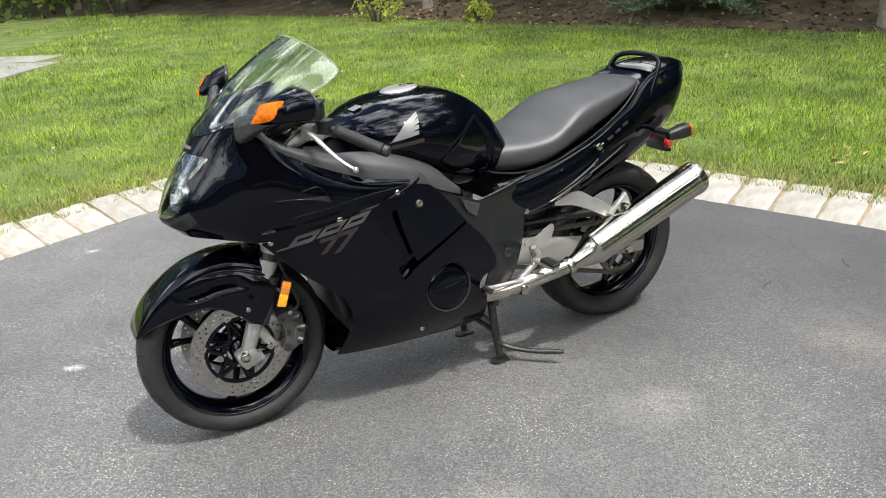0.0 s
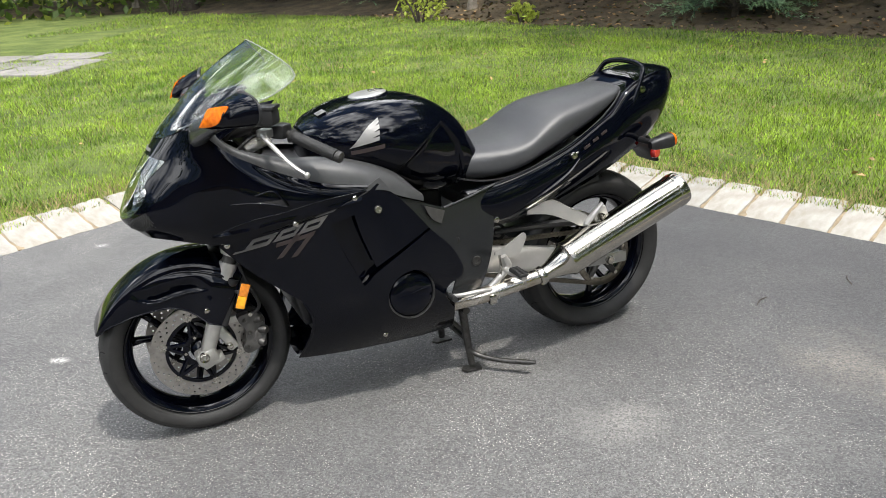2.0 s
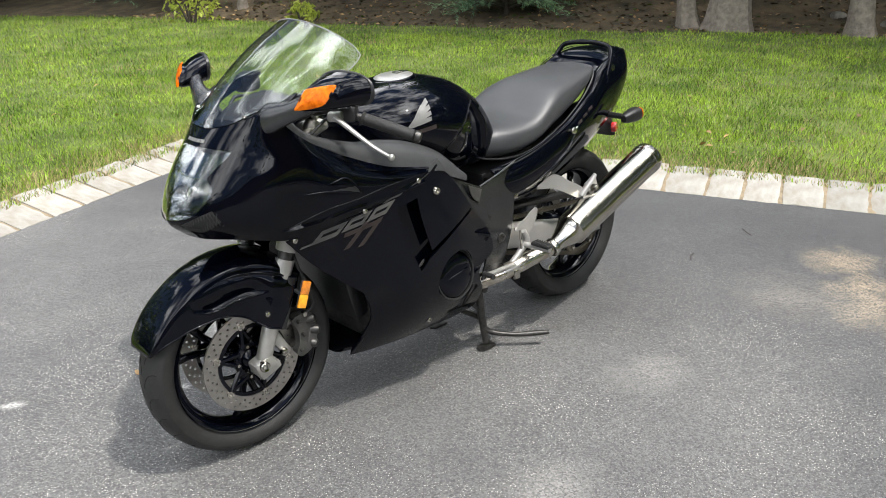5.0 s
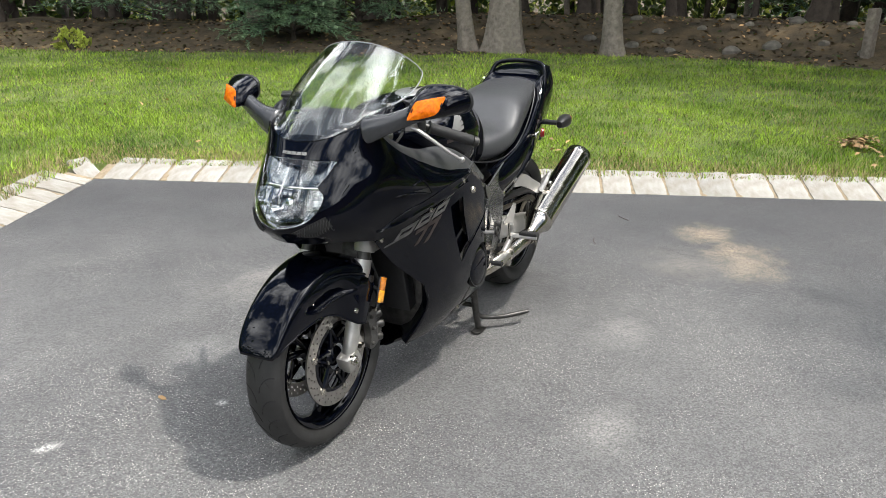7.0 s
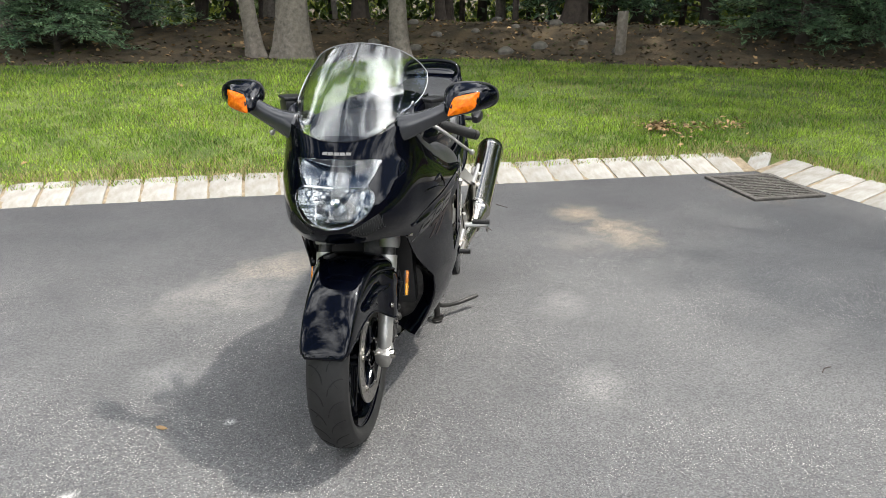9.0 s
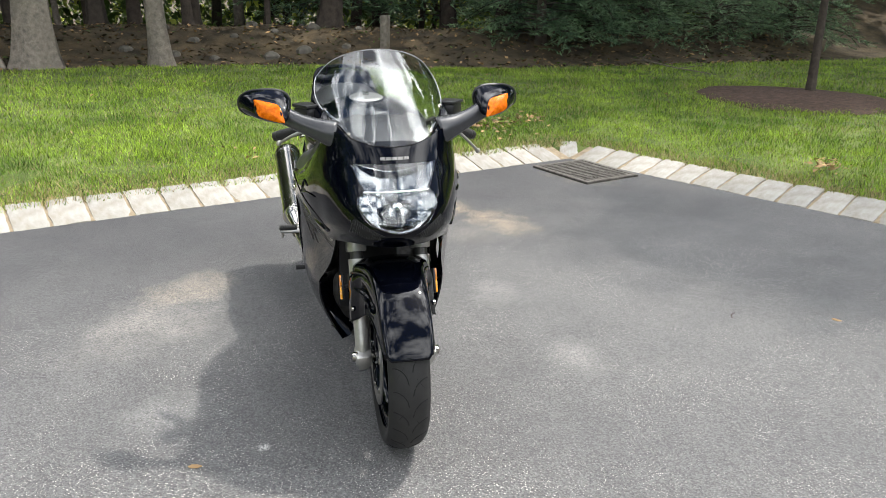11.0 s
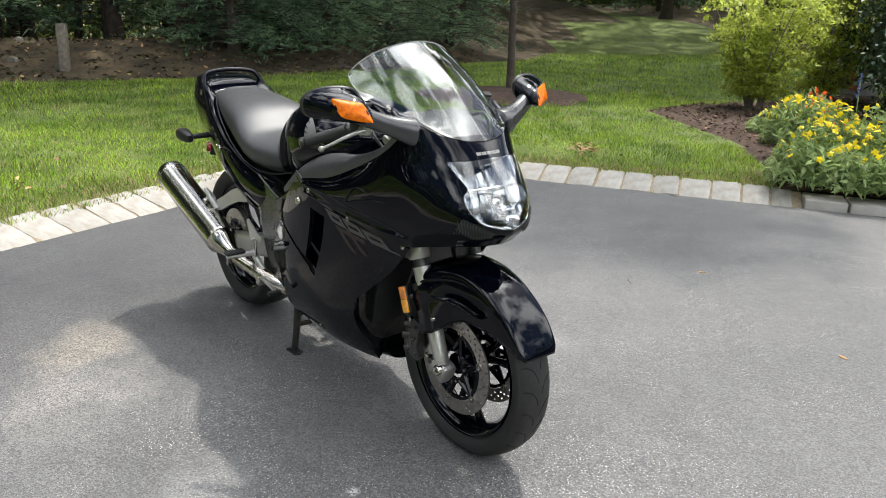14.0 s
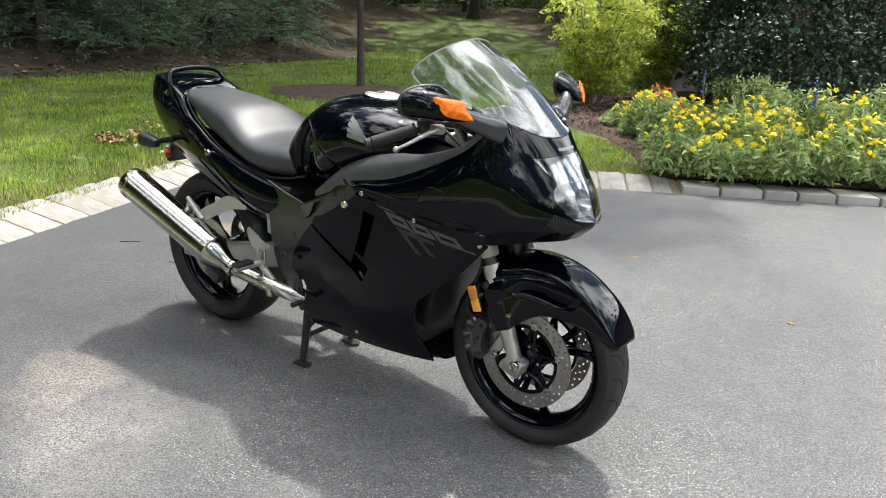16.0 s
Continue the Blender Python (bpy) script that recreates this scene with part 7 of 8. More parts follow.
# front fork ------------------------------------------------------------------
FORK_TOP, FORK_LOW = Vector((1.352, 0, 0.62)), Vector((1.475, 0, 0.30))
fd = (FORK_LOW - FORK_TOP).normalized()
for s in (1, -1):
    y = 0.103 * s

    def at(t, dx=0.0):
        p = FORK_TOP.lerp(FORK_LOW, t)
        return (p.x + dx, y, p.z)

    leg = part("fork_slider", lathe([(0.0, 0.012), (0.018, 0.010), (0.0225, 0.0), (0.023, -0.04), (0.0245, -0.12), (0.026, -0.22), (0.0275, -0.30), (0.0, -0.30)], at(1.0), tuple(fd), 26), ALLOY, bike, "bare alloy lower fork leg")
    part("fork_tube", tube([at(-0.95), at(0.35)], 0.0215, 20), DARKMETAL, leg, "dark steel upper fork tube")
    part("dust_seal", lathe([(0.031, -0.012), (0.033, -0.006), (0.033, 0.028), (0.024, 0.036)], at(0.02), tuple(-fd), 24), SILVER, leg, "silver fork seal collar")
    part("seal_clamp", box(at(0.02)[0] - 0.034, y + 0.012 * s, at(0.02)[2] - 0.002, 0.03, 0.03, 0.03, 0.006), SILVER, leg)
    part("axle_clamp", join(box(1.478, y, 0.292, 0.066, 0.052, 0.05, 0.012, Matrix.Rotation(radians(20), 4, "Y")), box(1.462, y, 0.272, 0.07, 0.034, 0.028, 0.006, Matrix.Rotation(radians(20), 4, "Y"))), ALLOY, leg, "alloy axle clamp")
    part("axle_end", lathe([(0.007, -0.02), (0.007, 0.004), (0.013, 0.006), (0.0155, 0.003), (0.0155, -0.02)], (1.488, y + 0.03 * s, 0.297), (0, s, 0), 20, True), STEEL, leg, "hollow steel axle end")
    for dx in (-0.012, 0.012):
        part("pinch_bolt", lathe([(0.0, 0.004), (0.005, 0.004), (0.006, 0.0), (0.006, -0.006)], (1.475 + dx, y + 0.006 * s, 0.262), (0.3, 0, -1), 10), STEEL, leg)
    # caliper and its carrier
    kid = [(1.372, 0.392), (1.335, 0.402), (1.303, 0.392), (1.288, 0.355), (1.292, 0.312), (1.318, 0.277), (1.350, 0.266), (1.366, 0.285), (1.352, 0.315), (1.352, 0.350)]
    g = join(panel(kid, [], lambda x, z: (x, 0.108 + 0.004 * math.sin(60 * (z - 0.27)), z), 0.014, 0.026), moved(panel(kid, [], lambda x, z: (x, 0.052, z), 0.02, 0.02), Matrix.Identity(4)), box(1.30, 0.08, 0.335, 0.028, 0.052, 0.09, 0.01))
    cal = part("brake_caliper", g if s == 1 else mirrored(g), CALIPER, bike, "dark grey three-piston brake caliper", sharp=50)
    for dz in (-0.038, 0.0, 0.038):
        part("piston_cap", lathe([(0.0, 0.022), (0.010, 0.022), (0.013, 0.018), (0.0145, -0.01)], (1.300 + 0.3 * abs(dz), 0.100 * s, 0.335 + dz), (-0.62, 0.75 * s, dz * 6), 14), DARKMETAL, cal, "cast piston boss")
        part("caliper_bolt", lathe([(0.0, 0.008), (0.004, 0.008), (0.006, 0.004), (0.006, -0.006)], (1.338 + 0.35 * abs(dz), 0.112 * s, 0.335 + dz * 1.2), (0, s, 0), 8), DARKMETAL, cal)
    part("caliper_bar", box(1.322, 0.1125 * s, 0.322, 0.007, 0.002, 0.036, 0.0006, Matrix.Rotation(radians(-14), 4, "Y")), DECAL, cal, "dull grey lettering bar on the caliper")
    part("caliper_bracket", join(box(1.410, 0.092 * s, 0.33, 0.032, 0.016, 0.095, 0.007, Matrix.Rotation(radians(28), 4, "Y")), box(1.385, 0.088 * s, 0.385, 0.05, 0.014, 0.024, 0.007)), ALLOY, cal, "alloy caliper carrier")
    part("pivot_bolt", lathe([(0.0, 0.008), (0.006, 0.008), (0.0095, 0.006), (0.0105, 0.0), (0.0105, -0.01)], (1.405, 0.106 * s, 0.305), (0, s, 0), 14), STEEL, cal)
    part("brake_hose", tube([(1.335, 0.10 * s, 0.385), (1.30, 0.115 * s, 0.42), (1.315, 0.125 * s, 0.48), (1.34, 0.115 * s, 0.56), (1.35, 0.10 * s, 0.66)], 0.0055, 8, 30), RUBBER, cal, "black rubber brake hose")
    part("banjo_bolt", lathe([(0.0, 0.008), (0.007, 0.007), (0.008, -0.006)], (1.331, 0.112 * s, 0.40), (0, s, 0), 10), STEEL, cal)
    # amber side reflector on its bracket
    ref = part("side_reflector", box(1.358, 0.156 * s, 0.462, 0.028, 0.008, 0.040, 0.003, Matrix.Rotation(radians(-21), 4, "Y")), ORANGE, bike, "amber rectangular side reflector")
    part("reflector_top", box(1.3435, 0.156 * s, 0.4995, 0.028, 0.0076, 0.040, 0.003, Matrix.Rotation(radians(-21), 4, "Y")), ORANGE_DARK, ref, "darker amber half of the reflector")
    part("reflector_back", box(1.350, 0.150 * s, 0.480, 0.031, 0.008, 0.083, 0.004, Matrix.Rotation(radians(-21), 4, "Y")), PLASTIC, ref)
    part("reflector_stay", tube([(1.352, 0.148 * s, 0.48), (1.372, 0.125 * s, 0.50)], 0.006, 6), PLASTIC, ref)
part("front_axle", lathe([(0.011, -0.11), (0.011, 0.11)], FRONT, (0, 1, 0), 16), STEEL, bike, "steel front axle")
part("lower_yoke", box(1.335, 0, 0.675, 0.075, 0.26, 0.04, 0.012, Matrix.Rotation(radians(20), 4, "Y")), DARKMETAL, bike, "dark lower fork yoke")
part("upper_yoke", box(1.235, 0, 0.925, 0.085, 0.26, 0.03, 0.012, Matrix.Rotation(radians(20), 4, "Y")), SILVER, bike, "silver upper fork yoke")
part("horn", lathe([(0.0, 0.004), (0.02, 0.006), (0.036, 0.0), (0.038, -0.015), (0.02, -0.03)], (1.36, 0.06, 0.60), (0.9, 0.2, 0.2), 20), DARKMETAL, bike, "round horn between the forks")

# front mudguard ----------------------------------------------------------------
# polar about the front axle: angle, crown, shoulder, lower edge, scoop lip, half width at shoulder and edge
GUARD = np.array([(22, 0.314, 0.311, 0.305, 0.300, 0.052, 0.056), (25, 0.314, 0.309, 0.300, 0.298, 0.064, 0.068), (29, 0.313, 0.306, 0.291, 0.290, 0.069, 0.074), (35, 0.312, 0.303, 0.264, 0.285, 0.072, 0.079), (46, 0.311, 0.297, 0.230, 0.275, 0.075, 0.083), (53, 0.311, 0.291, 0.211, 0.262, 0.077, 0.085), (57, 0.312, 0.289, 0.203, 0.236, 0.078, 0.086), (62, 0.313, 0.287, 0.194, 0.219, 0.079, 0.088),
                  (70, 0.314, 0.284, 0.178, 0.212, 0.081, 0.091), (82, 0.316, 0.279, 0.152, 0.210, 0.086, 0.098), (92, 0.316, 0.273, 0.130, 0.214, 0.095, 0.112), (98, 0.316, 0.270, 0.121, 0.217, 0.106, 0.124), (104, 0.316, 0.267, 0.115, 0.219, 0.117, 0.134), (112, 0.315, 0.264, 0.115, 0.222, 0.124, 0.138), (122, 0.313, 0.262, 0.117, 0.224, 0.126, 0.138)])
rows, slash = [], []
for deg in np.linspace(22, 122, 84):
    crown, shoulder, low, lip, ws, we = [np.interp(deg, GUARD[:, 0], GUARD[:, q]) for q in range(1, 7)]
    scoop = step01((deg - 52) / 8) * step01((104 - deg) / 16)
    half = []
    for t in np.linspace(0, 1, 13):
        a = t * math.pi / 2
        half.append((ws * math.sin(a) ** 0.9, shoulder + (crown - shoulder) * max(0.0, math.cos(a)) ** 0.62))
    for t in np.linspace(0, 1, 34)[1:]:
        r_ = shoulder + (low - shoulder) * t
        y = ws + (we - ws) * math.sin(t * math.pi / 2) ** 0.6
        up = (r_ - lip) / 0.05
        if up > 0:
            y -= scoop * 0.018 * max(0.0, 1 - up) ** 1.2 * min(1.0, up * 12)
        y += 0.004 * math.sin(math.pi * min(1.0, t * 2.5)) * step01((deg - 60) / 25)
        half.append((y, r_))
    lip_y = min(half[13:], key=lambda q: abs(q[1] - lip))
    half = [(-y, r_) for y, r_ in reversed(half[1:])] + half
    ca, sa = math.cos(radians(deg)), math.sin(radians(deg))
    rows.append([(FRONT[0] + r_ * ca, y, FRONT[2] + r_ * sa) for y, r_ in half])
    if 58 < deg < 96:
        slash.append((FRONT[0] + lip_y[1] * ca, lip_y[0] + 0.001, FRONT[2] + lip_y[1] * sa))
fender = part("front_mudguard", rings(rows, False), BLACK, bike, "gloss black front mudguard with sculpted sides", sharp=180)
sm = fender.modifiers.new("thickness", "SOLIDIFY")
sm.thickness, sm.offset = 0.004, -1
part("guard_edge", tube([rows[q][0] for q in range(2, 84, 3)], 0.0028, 6), BLACK, fender, sharp=180)
part("guard_edge", tube([rows[q][-1] for q in range(2, 84, 3)], 0.0028, 6), BLACK, fender, sharp=180)
for s in (1, -1):
    fix = (lambda q: q) if s == 1 else mirrored
    # boxed rear of the guard behind the fork leg
    g = loft([(0.0, 0.022, -0.02, 0.02, 3), (0.150, 0.024, -0.022, 0.022, 3)], 16)
    m = Matrix.Translation((1.366, 0.112, 0.530)) @ Matrix.Rotation(radians(68), 4, "Y")
    part("fork_guard", fix(moved(g, m)), PLASTIC, fender, "black box guard along the fork leg", sharp=60)
    ridge = [rows[q][57] for q in range(40, 82)]
    part("guard_ridge", fix(tube(ridge, [0.0008 + 0.0042 * step01(q / 14) for q in range(len(ridge))], 8)), BLACK, fender, "rounded ridge along the guard's shoulder", sharp=180)
    part("guard_slash", fix(tube(slash, [0.0008 + 0.0040 * math.sin(math.pi * (q + 0.5) / len(slash)) for q in range(len(slash))], 8)), BLACK, fender, "raised slash on the guard's side", sharp=180)
    part("guard_screw", fix(lathe([(0.0, 0.004), (0.004, 0.004), (0.0075, 0.002), (0.0085, -0.004)], (1.458, 0.131, 0.449), (0, 1, 0), 12)), STEEL, fender)

# mirrors with turn signals ------------------------------------------------------
RIM_C, RIM_A, RIM_U = Vector((1.304, 0.356, 1.069)), Vector((-0.27, 0.96, -0.03)).normalized(), Vector((-0.05, 0, 1)).normalized()
FACE_C, FACE_A, FACE_U = Vector((1.376, 0.342, 1.056)), Vector((-0.48, 0.86, 0.16)).normalized(), Vector((-0.50, 0.12, 0.86)).normalized()
FACE_N = FACE_A.cross(FACE_U).normalized()


def mirror_ring(t, grow=1.0, n=40, lift=0.0):
    """Section of the housing: 0 at the rim, 1 at the front face."""
    c = RIM_C.lerp(FACE_C, t)
    a, u = RIM_A.lerp(FACE_A, t), RIM_U.lerp(FACE_U, t)
    w = np.interp(t, [-0.3, 0, 0.3, 0.6, 0.85, 1], [0.076, 0.078, 0.076, 0.070, 0.061, 0.051]) * grow
    h = np.interp(t, [-0.3, 0, 0.3, 0.6, 0.85, 1], [0.039, 0.040, 0.0405, 0.040, 0.037, 0.031]) * grow
    out = []
    for k in range(n):
        q = 2 * math.pi * k / n
        cc, ss = math.cos(q), math.sin(q)
        e = 2 / 2.5
        out.append(tuple(c + a * (w * math.copysign(abs(cc) ** e, cc)) + u * (h * math.copysign(abs(ss) ** e, ss)) + FACE_N * lift))
    return out


for s in (1, -1):
    fix = (lambda q: q) if s == 1 else mirrored
    g = rings([mirror_ring(t) for t in np.linspace(0, 1, 15)] + [mirror_ring(1, 0.93, lift=0.005), mirror_ring(1, 0.8, lift=0.009), mirror_ring(1, 0.4, lift=0.013), mirror_ring(1, 0.05, lift=0.014)])
    mir = part("mirror", fix(g), BLACK, bike, "gloss black fairing mirror with amber signal", sharp=60)
    g = rings([mirror_ring(-0.005, 1.0), mirror_ring(-0.02, 1.045), mirror_ring(-0.13, 1.045), mirror_ring(-0.15, 0.97)])
    part("mirror_rim", fix(g), PLASTIC, mir, "black plastic mirror rim", sharp=50)
    g = rings([mirror_ring(-0.152, 0.92), mirror_ring(-0.165, 0.90)])
    part("mirror_glass", fix(g), CHROME, mir, "silvered mirror glass")

    def lens_at(u, v):
        d = max(abs(u) ** 2.4, abs(v) ** 2.4)
        p = FACE_C + FACE_A * (0.0485 * u) + FACE_U * (0.031 * v) + FACE_N * (0.0150 * (1 - 0.70 * d) + 0.0004)
        return tuple(p)

    g = panel([(-0.90, -0.88), (-0.4, -0.96), (0.2, -0.95), (0.66, -0.86), (0.80, -0.6), (0.88, 0.0), (0.93, 0.6), (0.80, 0.82), (0, 0.88), (-0.66, 0.86), (-0.84, 0.6), (-0.92, 0.0), (-0.97, -0.6)], [], lens_at, 0.10, 0.004, (-1, 0, 0), 0.04)
    part("turn_signal", fix(g), AMBER, mir, "amber turn signal lens", sharp=80)
    rows = []
    for x, y, z, tk, h in spline([(1.402, 0.150, 0.985, 0.030, 0.040), (1.398, 0.180, 0.993, 0.028, 0.036), (1.388, 0.22, 1.006, 0.022, 0.029), (1.372, 0.265, 1.024, 0.019, 0.026), (1.352, 0.312, 1.046, 0.018, 0.028)], 16):
        rows.append([(x + tk * math.copysign(abs(math.cos(q)) ** 0.8, math.cos(q)), y + 0.25 * tk * math.cos(q), z + h * math.copysign(abs(math.sin(q)) ** 0.8, math.sin(q)) - 0.35 * tk * math.cos(q)) for q in [2 * math.pi * k / 24 for k in range(24)]])
    part("mirror_stalk", fix(rings(rows)), STALK, mir, "satin dark mirror stalk", sharp=180)
    base = [[(x + rx * math.cos(q), y + 0.010 * math.sin(q) + 0.35 * (-rx) * math.cos(q), z - 0.75 * rx * math.cos(q) + 0.016 * math.sin(q)) for q in [2 * math.pi * k / 22 for k in range(22)]] for x, y, z, rx in ((1.383, 0.158, 1.0, 0.060), (1.388, 0.168, 0.998, 0.058), (1.392, 0.176, 0.996, 0.046), (1.394, 0.180, 0.995, 0.030))]
    part("stalk_base", fix(rings(base)), BLACK, mir, "gloss black oval base plate of the mirror", sharp=60)

# handlebars -----------------------------------------------------------------------
for s in (1, -1):
    fix = (lambda q: q) if s == 1 else mirrored
    a, b = Vector((1.205, 0.175, 0.985)), (Vector((1.068, 0.334, 0.909)) if s == 1 else Vector((1.086, 0.320, 0.929)))
    bar = part("handlebar", fix(tube([(1.235, 0.12, 0.975), tuple(a), tuple(b)], 0.011, 12)), DARKMETAL, bike, "black clip-on handlebar")
    gpath = [tuple(a.lerp(b, t)) for t in np.linspace(0.34, 1.0, 20)]
    part("grip", fix(tube(gpath, [0.022] + [0.0165 + 0.0010 * (k % 2) for k in range(19)], 16)), GRIP, bar, "black ribbed rubber grip")
    part("bar_end", fix(tube([tuple(a.lerp(b, t)) for t in (1.0, 1.015, 1.08, 1.10)], [0.012, 0.0165, 0.0165, 0.010], 14)), DARKMETAL, bar, "dark bar-end weight")
    part("switch_box", fix(box(*a.lerp(b, 0.17), 0.05, 0.05, 0.042, 0.01, Matrix.Rotation(radians(-50), 4, "Z"))), PLASTIC, bar, "black switch housing")
    part("lever_bracket", fix(box(1.228, 0.205, 0.972, 0.04, 0.035, 0.026, 0.007, Matrix.Rotation(radians(-50), 4, "Z"))), SILVER, bar, "silver lever bracket")
    lever = [(1.232, 0.205, 0.972), (1.236, 0.235, 0.964), (1.215, 0.278, 0.930), (1.188, 0.315, 0.895), (1.157, 0.342, 0.868)] if s == 1 else [(1.232, 0.205, 0.972), (1.237, 0.235, 0.972), (1.222, 0.270, 0.957), (1.20, 0.300, 0.938), (1.175, 0.320, 0.922)]
    part("lever", fix(tube(lever, [0.010, 0.009, 0.0075, 0.0065, 0.0055], 10, 24, 0.7)), SILVER, bar, "silver control lever", sharp=180)
    part("lever_ball", fix(lathe([(0.0, 0.0095), (0.006, 0.0075), (0.0095, 0.0), (0.006, -0.0075), (0.0, -0.0095)], lever[-1], (0, 0, 1), 14)), SILVER, bar, sharp=180)
    part("fluid_reservoir", fix(box(1.228, 0.228, 1.022, 0.072, 0.058, 0.045, 0.01, Matrix.Rotation(radians(-35), 4, "Z"))), PLASTIC, bar, "black hydraulic fluid reservoir")
    part("reservoir_lid", fix(box(1.228, 0.228, 1.048, 0.076, 0.062, 0.01, 0.003, Matrix.Rotation(radians(-35), 4, "Z"))), PLASTIC, bar)
    part("cable", fix(tube([(1.23, 0.17, 0.985), (1.30, 0.185, 0.995), (1.345, 0.15, 0.93), (1.31, 0.08, 0.84)], 0.005, 7, 24)), RUBBER, bar)
    part("cable", fix(tube([(1.22, 0.18, 0.975), (1.285, 0.205, 0.955), (1.32, 0.17, 0.90), (1.27, 0.08, 0.83)], 0.0045, 7, 24)), RUBBER, bar)
    part("fork_cap", fix(lathe([(0.0, 0.02), (0.012, 0.02), (0.012, 0.006), (0.022, 0.005), (0.024, -0.03)], (1.232, 0.103, 0.945), (-0.36, 0, 0.93), 16)), SILVER, bar, "silver fork top cap")
part("ignition_lock", lathe([(0.0, 0.012), (0.012, 0.012), (0.018, 0.008), (0.02, -0.02)], (1.245, 0, 0.95), (-0.3, 0, 0.95), 16), DARKMETAL, bike, "ignition lock")

# exhausts -----------------------------------------------------------------------------
for s in (1, -1):
    fix = (lambda q: q) if s == 1 else mirrored
    a, b = Vector((0.262, 0.262, 0.402)), Vector((-0.238, 0.283, 0.598))
    d = (b - a).normalized()
    body = [(0.026, -0.115), (0.027, -0.095), (0.031, -0.07), (0.048, -0.02), (0.056, 0.0), (0.062, 0.004), (0.0625, 0.016), (0.0615, 0.022), (0.0615, 0.474), (0.0635, 0.476), (0.0635, 0.496), (0.060, 0.510), (0.052, 0.513), (0.045, 0.506), (0.030, 0.500), (0.028, 0.474), (0.0, 0.474)]
    muf = part("silencer", fix(lathe(body, tuple(a), tuple(d), 44)), STEEL, bike, "polished stainless steel silencer can", sharp=35)
    part("outlet", fix(lathe([(0.0, 0.477), (0.026, 0.477)], tuple(a), tuple(d), 24)), VOID, muf, "dark outlet opening")
    part("clamp_band", fix(lathe([(0.031, -0.118), (0.034, -0.114), (0.034, -0.098), (0.031, -0.094)], tuple(a), tuple(d), 26, True)), STEEL, muf)
    p0 = a + d * -0.10
    part("exhaust_pipe", fix(tube([tuple(p0), (0.46, 0.240, 0.345), (0.56, 0.220, 0.325), (0.65, 0.175, 0.300), (0.72, 0.11, 0.27), (0.80, 0.08, 0.23)], [0.027, 0.028, 0.028, 0.028, 0.028, 0.03], 16, 34)), PIPE, muf, "straw-tinted steel exhaust pipe", sharp=180)
    part("pipe_bracket", fix(box(0.545, 0.243, 0.315, 0.028, 0.026, 0.036, 0.005)), STEEL, muf)
    part("hanger_tab", fix(box(0.10, 0.232, 0.53, 0.06, 0.02, 0.05, 0.006, Matrix.Rotation(radians(20), 4, "Y"))), SILVER, muf)
    part("orange_label", fix(lathe([(0.0622, 0.466), (0.0622, 0.476)], tuple(a), tuple(d), 12)), STEEL, muf)

    # pillion footrest hanger
    hg = panel([(0.375, 0.602), (0.375, 0.602), (0.30, 0.607), (0.262, 0.601), (0.215, 0.572), (0.172, 0.549), (0.148, 0.532), (0.140, 0.508), (0.150, 0.497), (0.175, 0.500), (0.225, 0.527), (0.29, 0.556), (0.375, 0.572), (0.375, 0.572)], [], lambda x, z: (x, 0.20 + 0.03 * max(0, (0.3 - x) / 0.15), z), 0.014, 0.016)
    hang = part("pillion_hanger", fix(hg), SILVER, bike, "silver cast pillion footrest hanger", sharp=50)
    part("pillion_peg", fix(tube([(0.158, 0.232, 0.505), (0.132, 0.245, 0.545), (0.105, 0.255, 0.580)], [0.013, 0.012, 0.008], 10, 10, 0.6)), SILVER, hang, "folded ribbed silver pillion peg")
    part("peg_bolt", fix(lathe([(0.0, 0.03), (0.009, 0.03), (0.012, 0.022), (0.012, -0.01)], (0.105, 0.235, 0.53), (0, 1, 0), 12)), STEEL, hang)

    # rider footrest, heel guard and pedal
    hp = panel([(0.512, 0.468), (0.512, 0.468), (0.465, 0.482), (0.42, 0.506), (0.398, 0.514), (0.390, 0.498), (0.408, 0.455), (0.432, 0.434), (0.465, 0.438), (0.512, 0.455), (0.512, 0.455)], [], lambda x, z: (x, 0.213, z), 0.014, 0.006)
    heel = part("heel_guard", fix(hp), SILVER, bike, "silver heel guard plate", sharp=50)
    part("footrest_arm", fix(tube([(0.545, 0.222, 0.345), (0.51, 0.228, 0.375), (0.475, 0.232, 0.415), (0.49, 0.232, 0.455)], [0.011, 0.012, 0.013, 0.010], 10, 16)), SILVER, heel, "cast footrest arm")
    part("footrest", fix(tube([(0.485, 0.235, 0.405), (0.478, 0.29, 0.405), (0.470, 0.335, 0.404)], [0.012, 0.013, 0.013], 10, 6, 0.8)), SILVER, heel, "folding rider footrest")
    part("footrest_rubber", fix(box(0.476, 0.305, 0.417, 0.034, 0.075, 0.012, 0.004)), GRIP, heel, "ribbed black rubber pad")
    for k in range(7):
        part("pad_rib", fix(box(0.476, 0.275 + 0.01 * k, 0.4245, 0.032, 0.004, 0.004, 0.0012)), GRIP, heel)
    part("feeler", fix(tube([(0.468, 0.328, 0.398), (0.463, 0.33, 0.378), (0.462, 0.331, 0.368)], [0.005, 0.005, 0.003], 8)), STEEL, heel)
    ped = [(0.50, 0.235, 0.338), (0.58, 0.243, 0.352), (0.66, 0.245, 0.355), (0.70, 0.248, 0.362)] if s == 1 else [(0.50, 0.235, 0.338), (0.58, 0.243, 0.33), (0.66, 0.245, 0.315), (0.70, 0.258, 0.318)]
    part("foot_pedal", fix(tube(ped, [0.007, 0.008, 0.0075, 0.007], 8, 18)), SILVER, heel, "silver gear shift pedal" if s == 1 else "silver rear brake pedal")
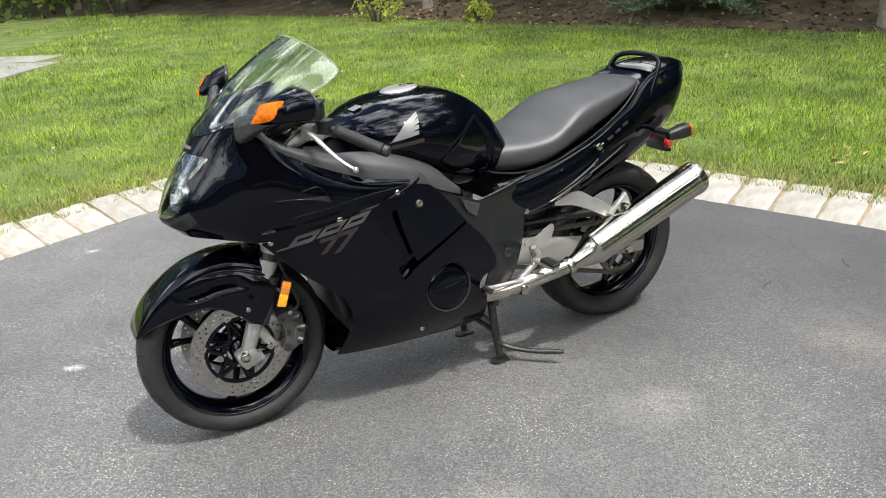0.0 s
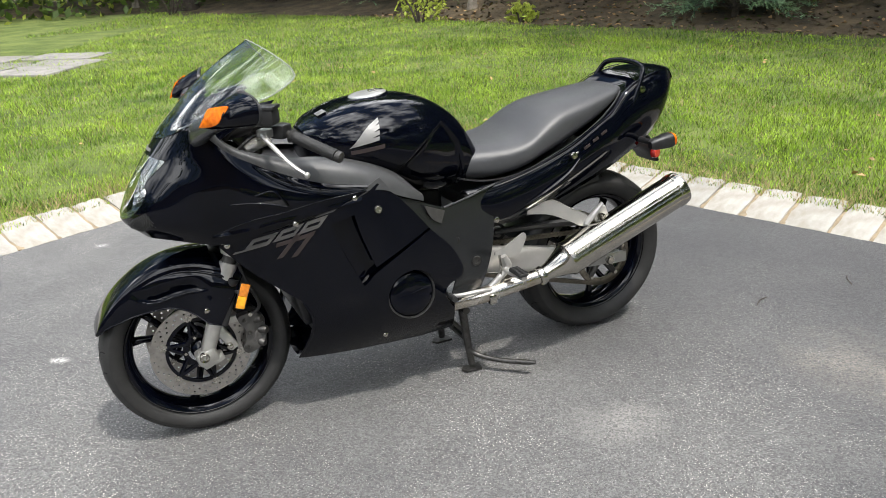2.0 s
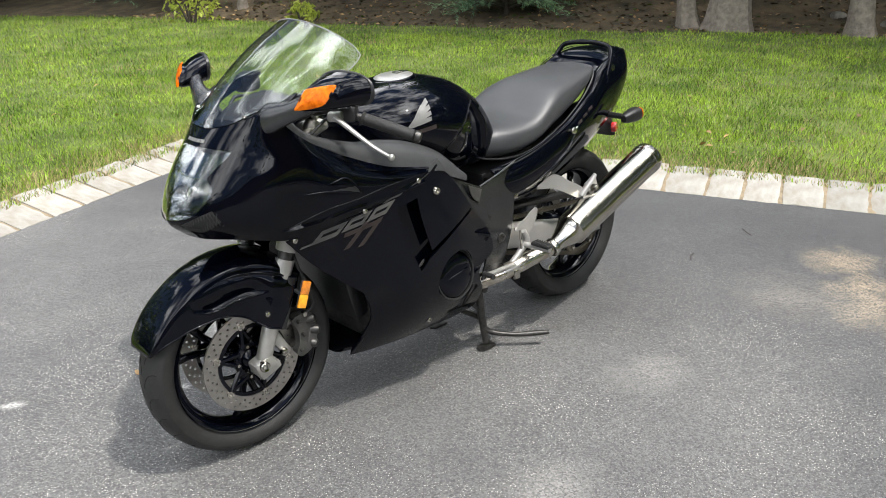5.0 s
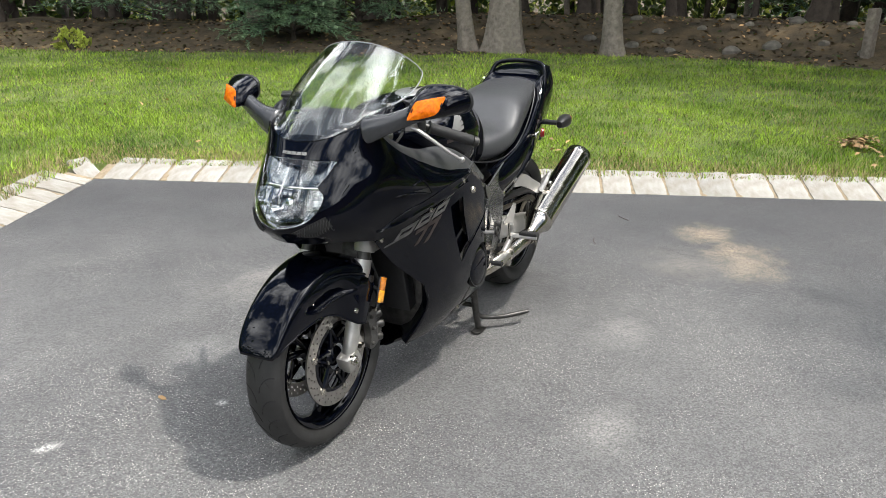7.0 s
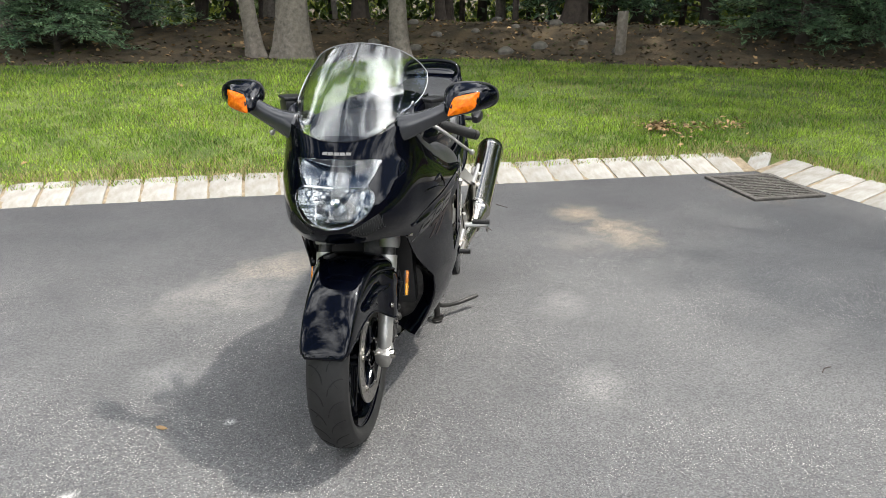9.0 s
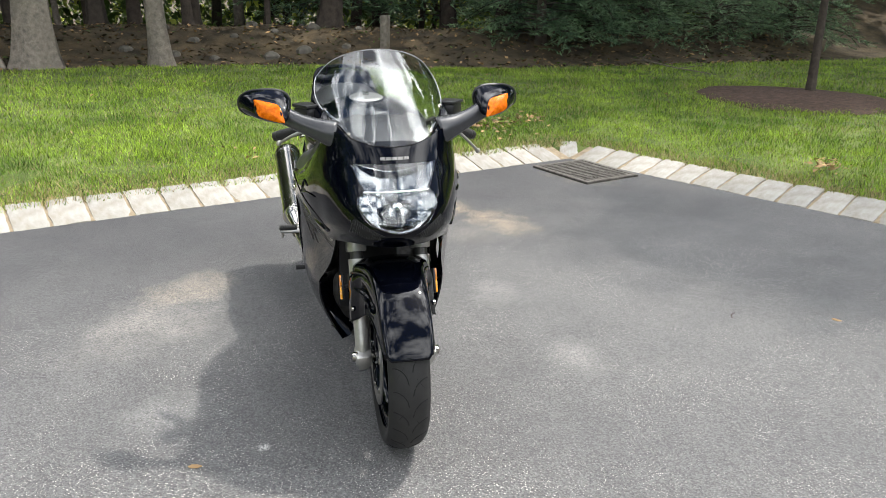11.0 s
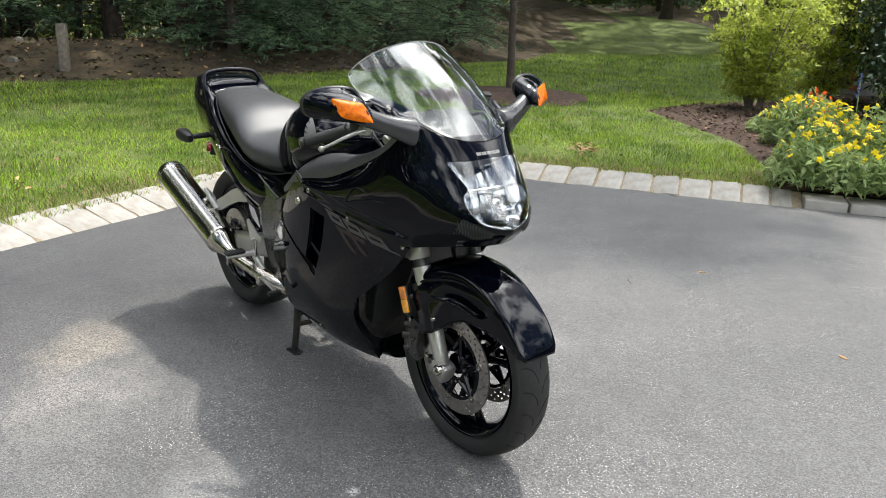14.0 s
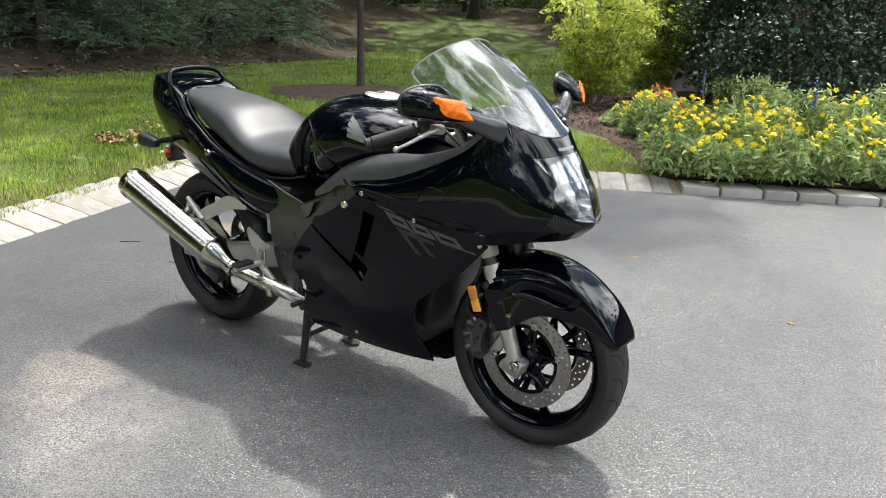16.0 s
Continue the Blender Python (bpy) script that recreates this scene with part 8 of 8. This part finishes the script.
    part("pedal_tip", fix(tube([(ped[-1][0], 0.24, ped[-1][2]), (ped[-1][0] + 0.002, 0.285, ped[-1][2] + 0.001)], 0.0095, 10)), GRIP, heel)
    part("link_rod", fix(tube([(0.50, 0.238, 0.345), (0.505, 0.23, 0.46)], 0.0045, 7)), STEEL, heel)
    # swingarm
    arm = [(0.58, 0.135, 0.43), (0.45, 0.135, 0.405), (0.25, 0.13, 0.365), (0.08, 0.128, 0.335), (-0.06, 0.128, 0.312)]
    rows = []
    for (x, y, z), h, w in zip(spline(arm, 14), np.interp(np.linspace(0, 1, 14), [0, 0.3, 0.8, 1], [0.045, 0.05, 0.04, 0.022]), [0.022] * 14):
        rows.append([(x, y + w * math.copysign(abs(math.cos(t)) ** 0.6, math.cos(t)), z + h * math.copysign(abs(math.sin(t)) ** 0.6, math.sin(t))) for t in [2 * math.pi * k / 20 for k in range(20)]])
    sw = part("swingarm", fix(rings(rows)), SILVER, bike, "silver alloy swingarm side", sharp=60)
    part("chain_adjuster", fix(box(-0.035, 0.155, 0.315, 0.09, 0.01, 0.045, 0.006)), SILVER, sw)
    part("axle_nut", fix(lathe([(0.006, 0.012), (0.015, 0.012), (0.017, 0.008), (0.017, -0.006)], (0.0, 0.162, 0.315), (0, 1, 0), 6)), STEEL, sw, smooth=False)
part("chain_guard", tube([(0.46, 0.112, 0.50), (0.30, 0.112, 0.492), (0.12, 0.112, 0.475), (0.0, 0.110, 0.458), (-0.08, 0.108, 0.43)], [0.010, 0.014, 0.016, 0.016, 0.010], 8, 20), PLASTIC, bike, "black chain guard")
part("rear_caliper", join(box(0.055, -0.11, 0.232, 0.09, 0.05, 0.05, 0.012, Matrix.Rotation(radians(30), 4, "Y"))), CALIPER, bike, "grey rear brake caliper")
part("reservoir", lathe([(0.0, 0.03), (0.02, 0.03), (0.022, 0.022), (0.02, 0.018), (0.02, -0.022), (0.008, -0.03)], (0.50, -0.185, 0.535), (0, 0, 1), 16), GREYPAINT, bike, "pale rear brake fluid reservoir")

# drive chain: each link a plate pair
link = bpy.data.meshes.new("chain_link")
v, f = join(*[slab_poly([(0.0095 + 0.0065 * math.cos(t) if math.cos(t) > 0 else -0.0095 + 0.0065 * math.cos(t), 0.0072 * math.sin(t)) for t in [2 * math.pi * k / 10 for k in range(10)]], 0.002, Matrix.Translation((0, y, 0)) @ Matrix.Rotation(radians(90), 4, "X")) for y in (-0.006, 0.008)] + [tube([(-0.0075, -0.007, 0), (-0.0075, 0.008, 0)], 0.005, 8)])
link.from_pydata([tuple(q) for q in v], [], f)
link.materials.append(CHAIN)
chain = tagged(new("drive_chain"), "worn steel drive chain")
chain.parent = bike
path = []
rS, rF = 0.110, 0.045
cF = Vector((0.62, 0.43))
cR = Vector((0.0, 0.315))
ang = math.atan2(cF.y - cR.y, cF.x - cR.x)
off = math.acos((rS - rF) / (cF - cR).length)
for t in np.linspace(ang + off, ang - off + 2 * math.pi, 60):
    path.append(cR + rS * Vector((math.cos(t), math.sin(t))))
for t in np.linspace(ang - off, ang + off, 16):
    path.append(cF + rF * Vector((math.cos(t), math.sin(t))))
path.append(path[0])
acc, nextat = 0.0, 0.0
for p, q in zip(path, path[1:]):
    d = (q - p).length
    while nextat <= acc + d:
        c = p.lerp(q, (nextat - acc) / d)
        ob = new("link", link)
        ob.parent = chain
        ob.matrix_basis = Matrix.Translation((c.x, 0.114, c.y)) @ Matrix.Rotation(-math.atan2(q.y - p.y, q.x - p.x), 4, "Y")
        nextat += 0.0159
    acc += d

# centre stand --------------------------------------------------------------------------
stand = part("centre_stand", join(tube([(0.60, -0.15, 0.245), (0.60, 0.15, 0.245)], 0.014, 10), tube([(0.592, -0.13, 0.12), (0.592, 0.13, 0.12)], 0.010, 8)), DARKMETAL, bike, "dark steel centre stand cross tubes")
for s in (1, -1):
    fix = (lambda q: q) if s == 1 else mirrored
    part("stand_leg", fix(tube([(0.60, 0.115, 0.25), (0.59, 0.12, 0.13), (0.578, 0.128, 0.02)], [0.016, 0.015, 0.013], 10, 10)), DARKMETAL, stand, "worn dark steel stand leg")
    part("stand_foot", fix(slab_poly([(-0.035, -0.018), (0.03, -0.02), (0.042, 0.0), (0.03, 0.02), (-0.03, 0.022)], 0.008, Matrix.Translation((0.578, 0.130, 0.0015)))), DARKMETAL, stand, "flat steel foot plate")
    part("gusset", fix(tube([(0.67, 0.10, 0.235), (0.595, 0.118, 0.15)], 0.008, 8)), DARKMETAL, stand)
part("stand_tang", tube([(0.588, 0.125, 0.085), (0.56, 0.145, 0.06), (0.50, 0.195, 0.045), (0.43, 0.255, 0.045), (0.402, 0.282, 0.048)], [0.011, 0.010, 0.009, 0.010, 0.007], 10, 24), DARKMETAL, stand, "steel foot lever of the stand")
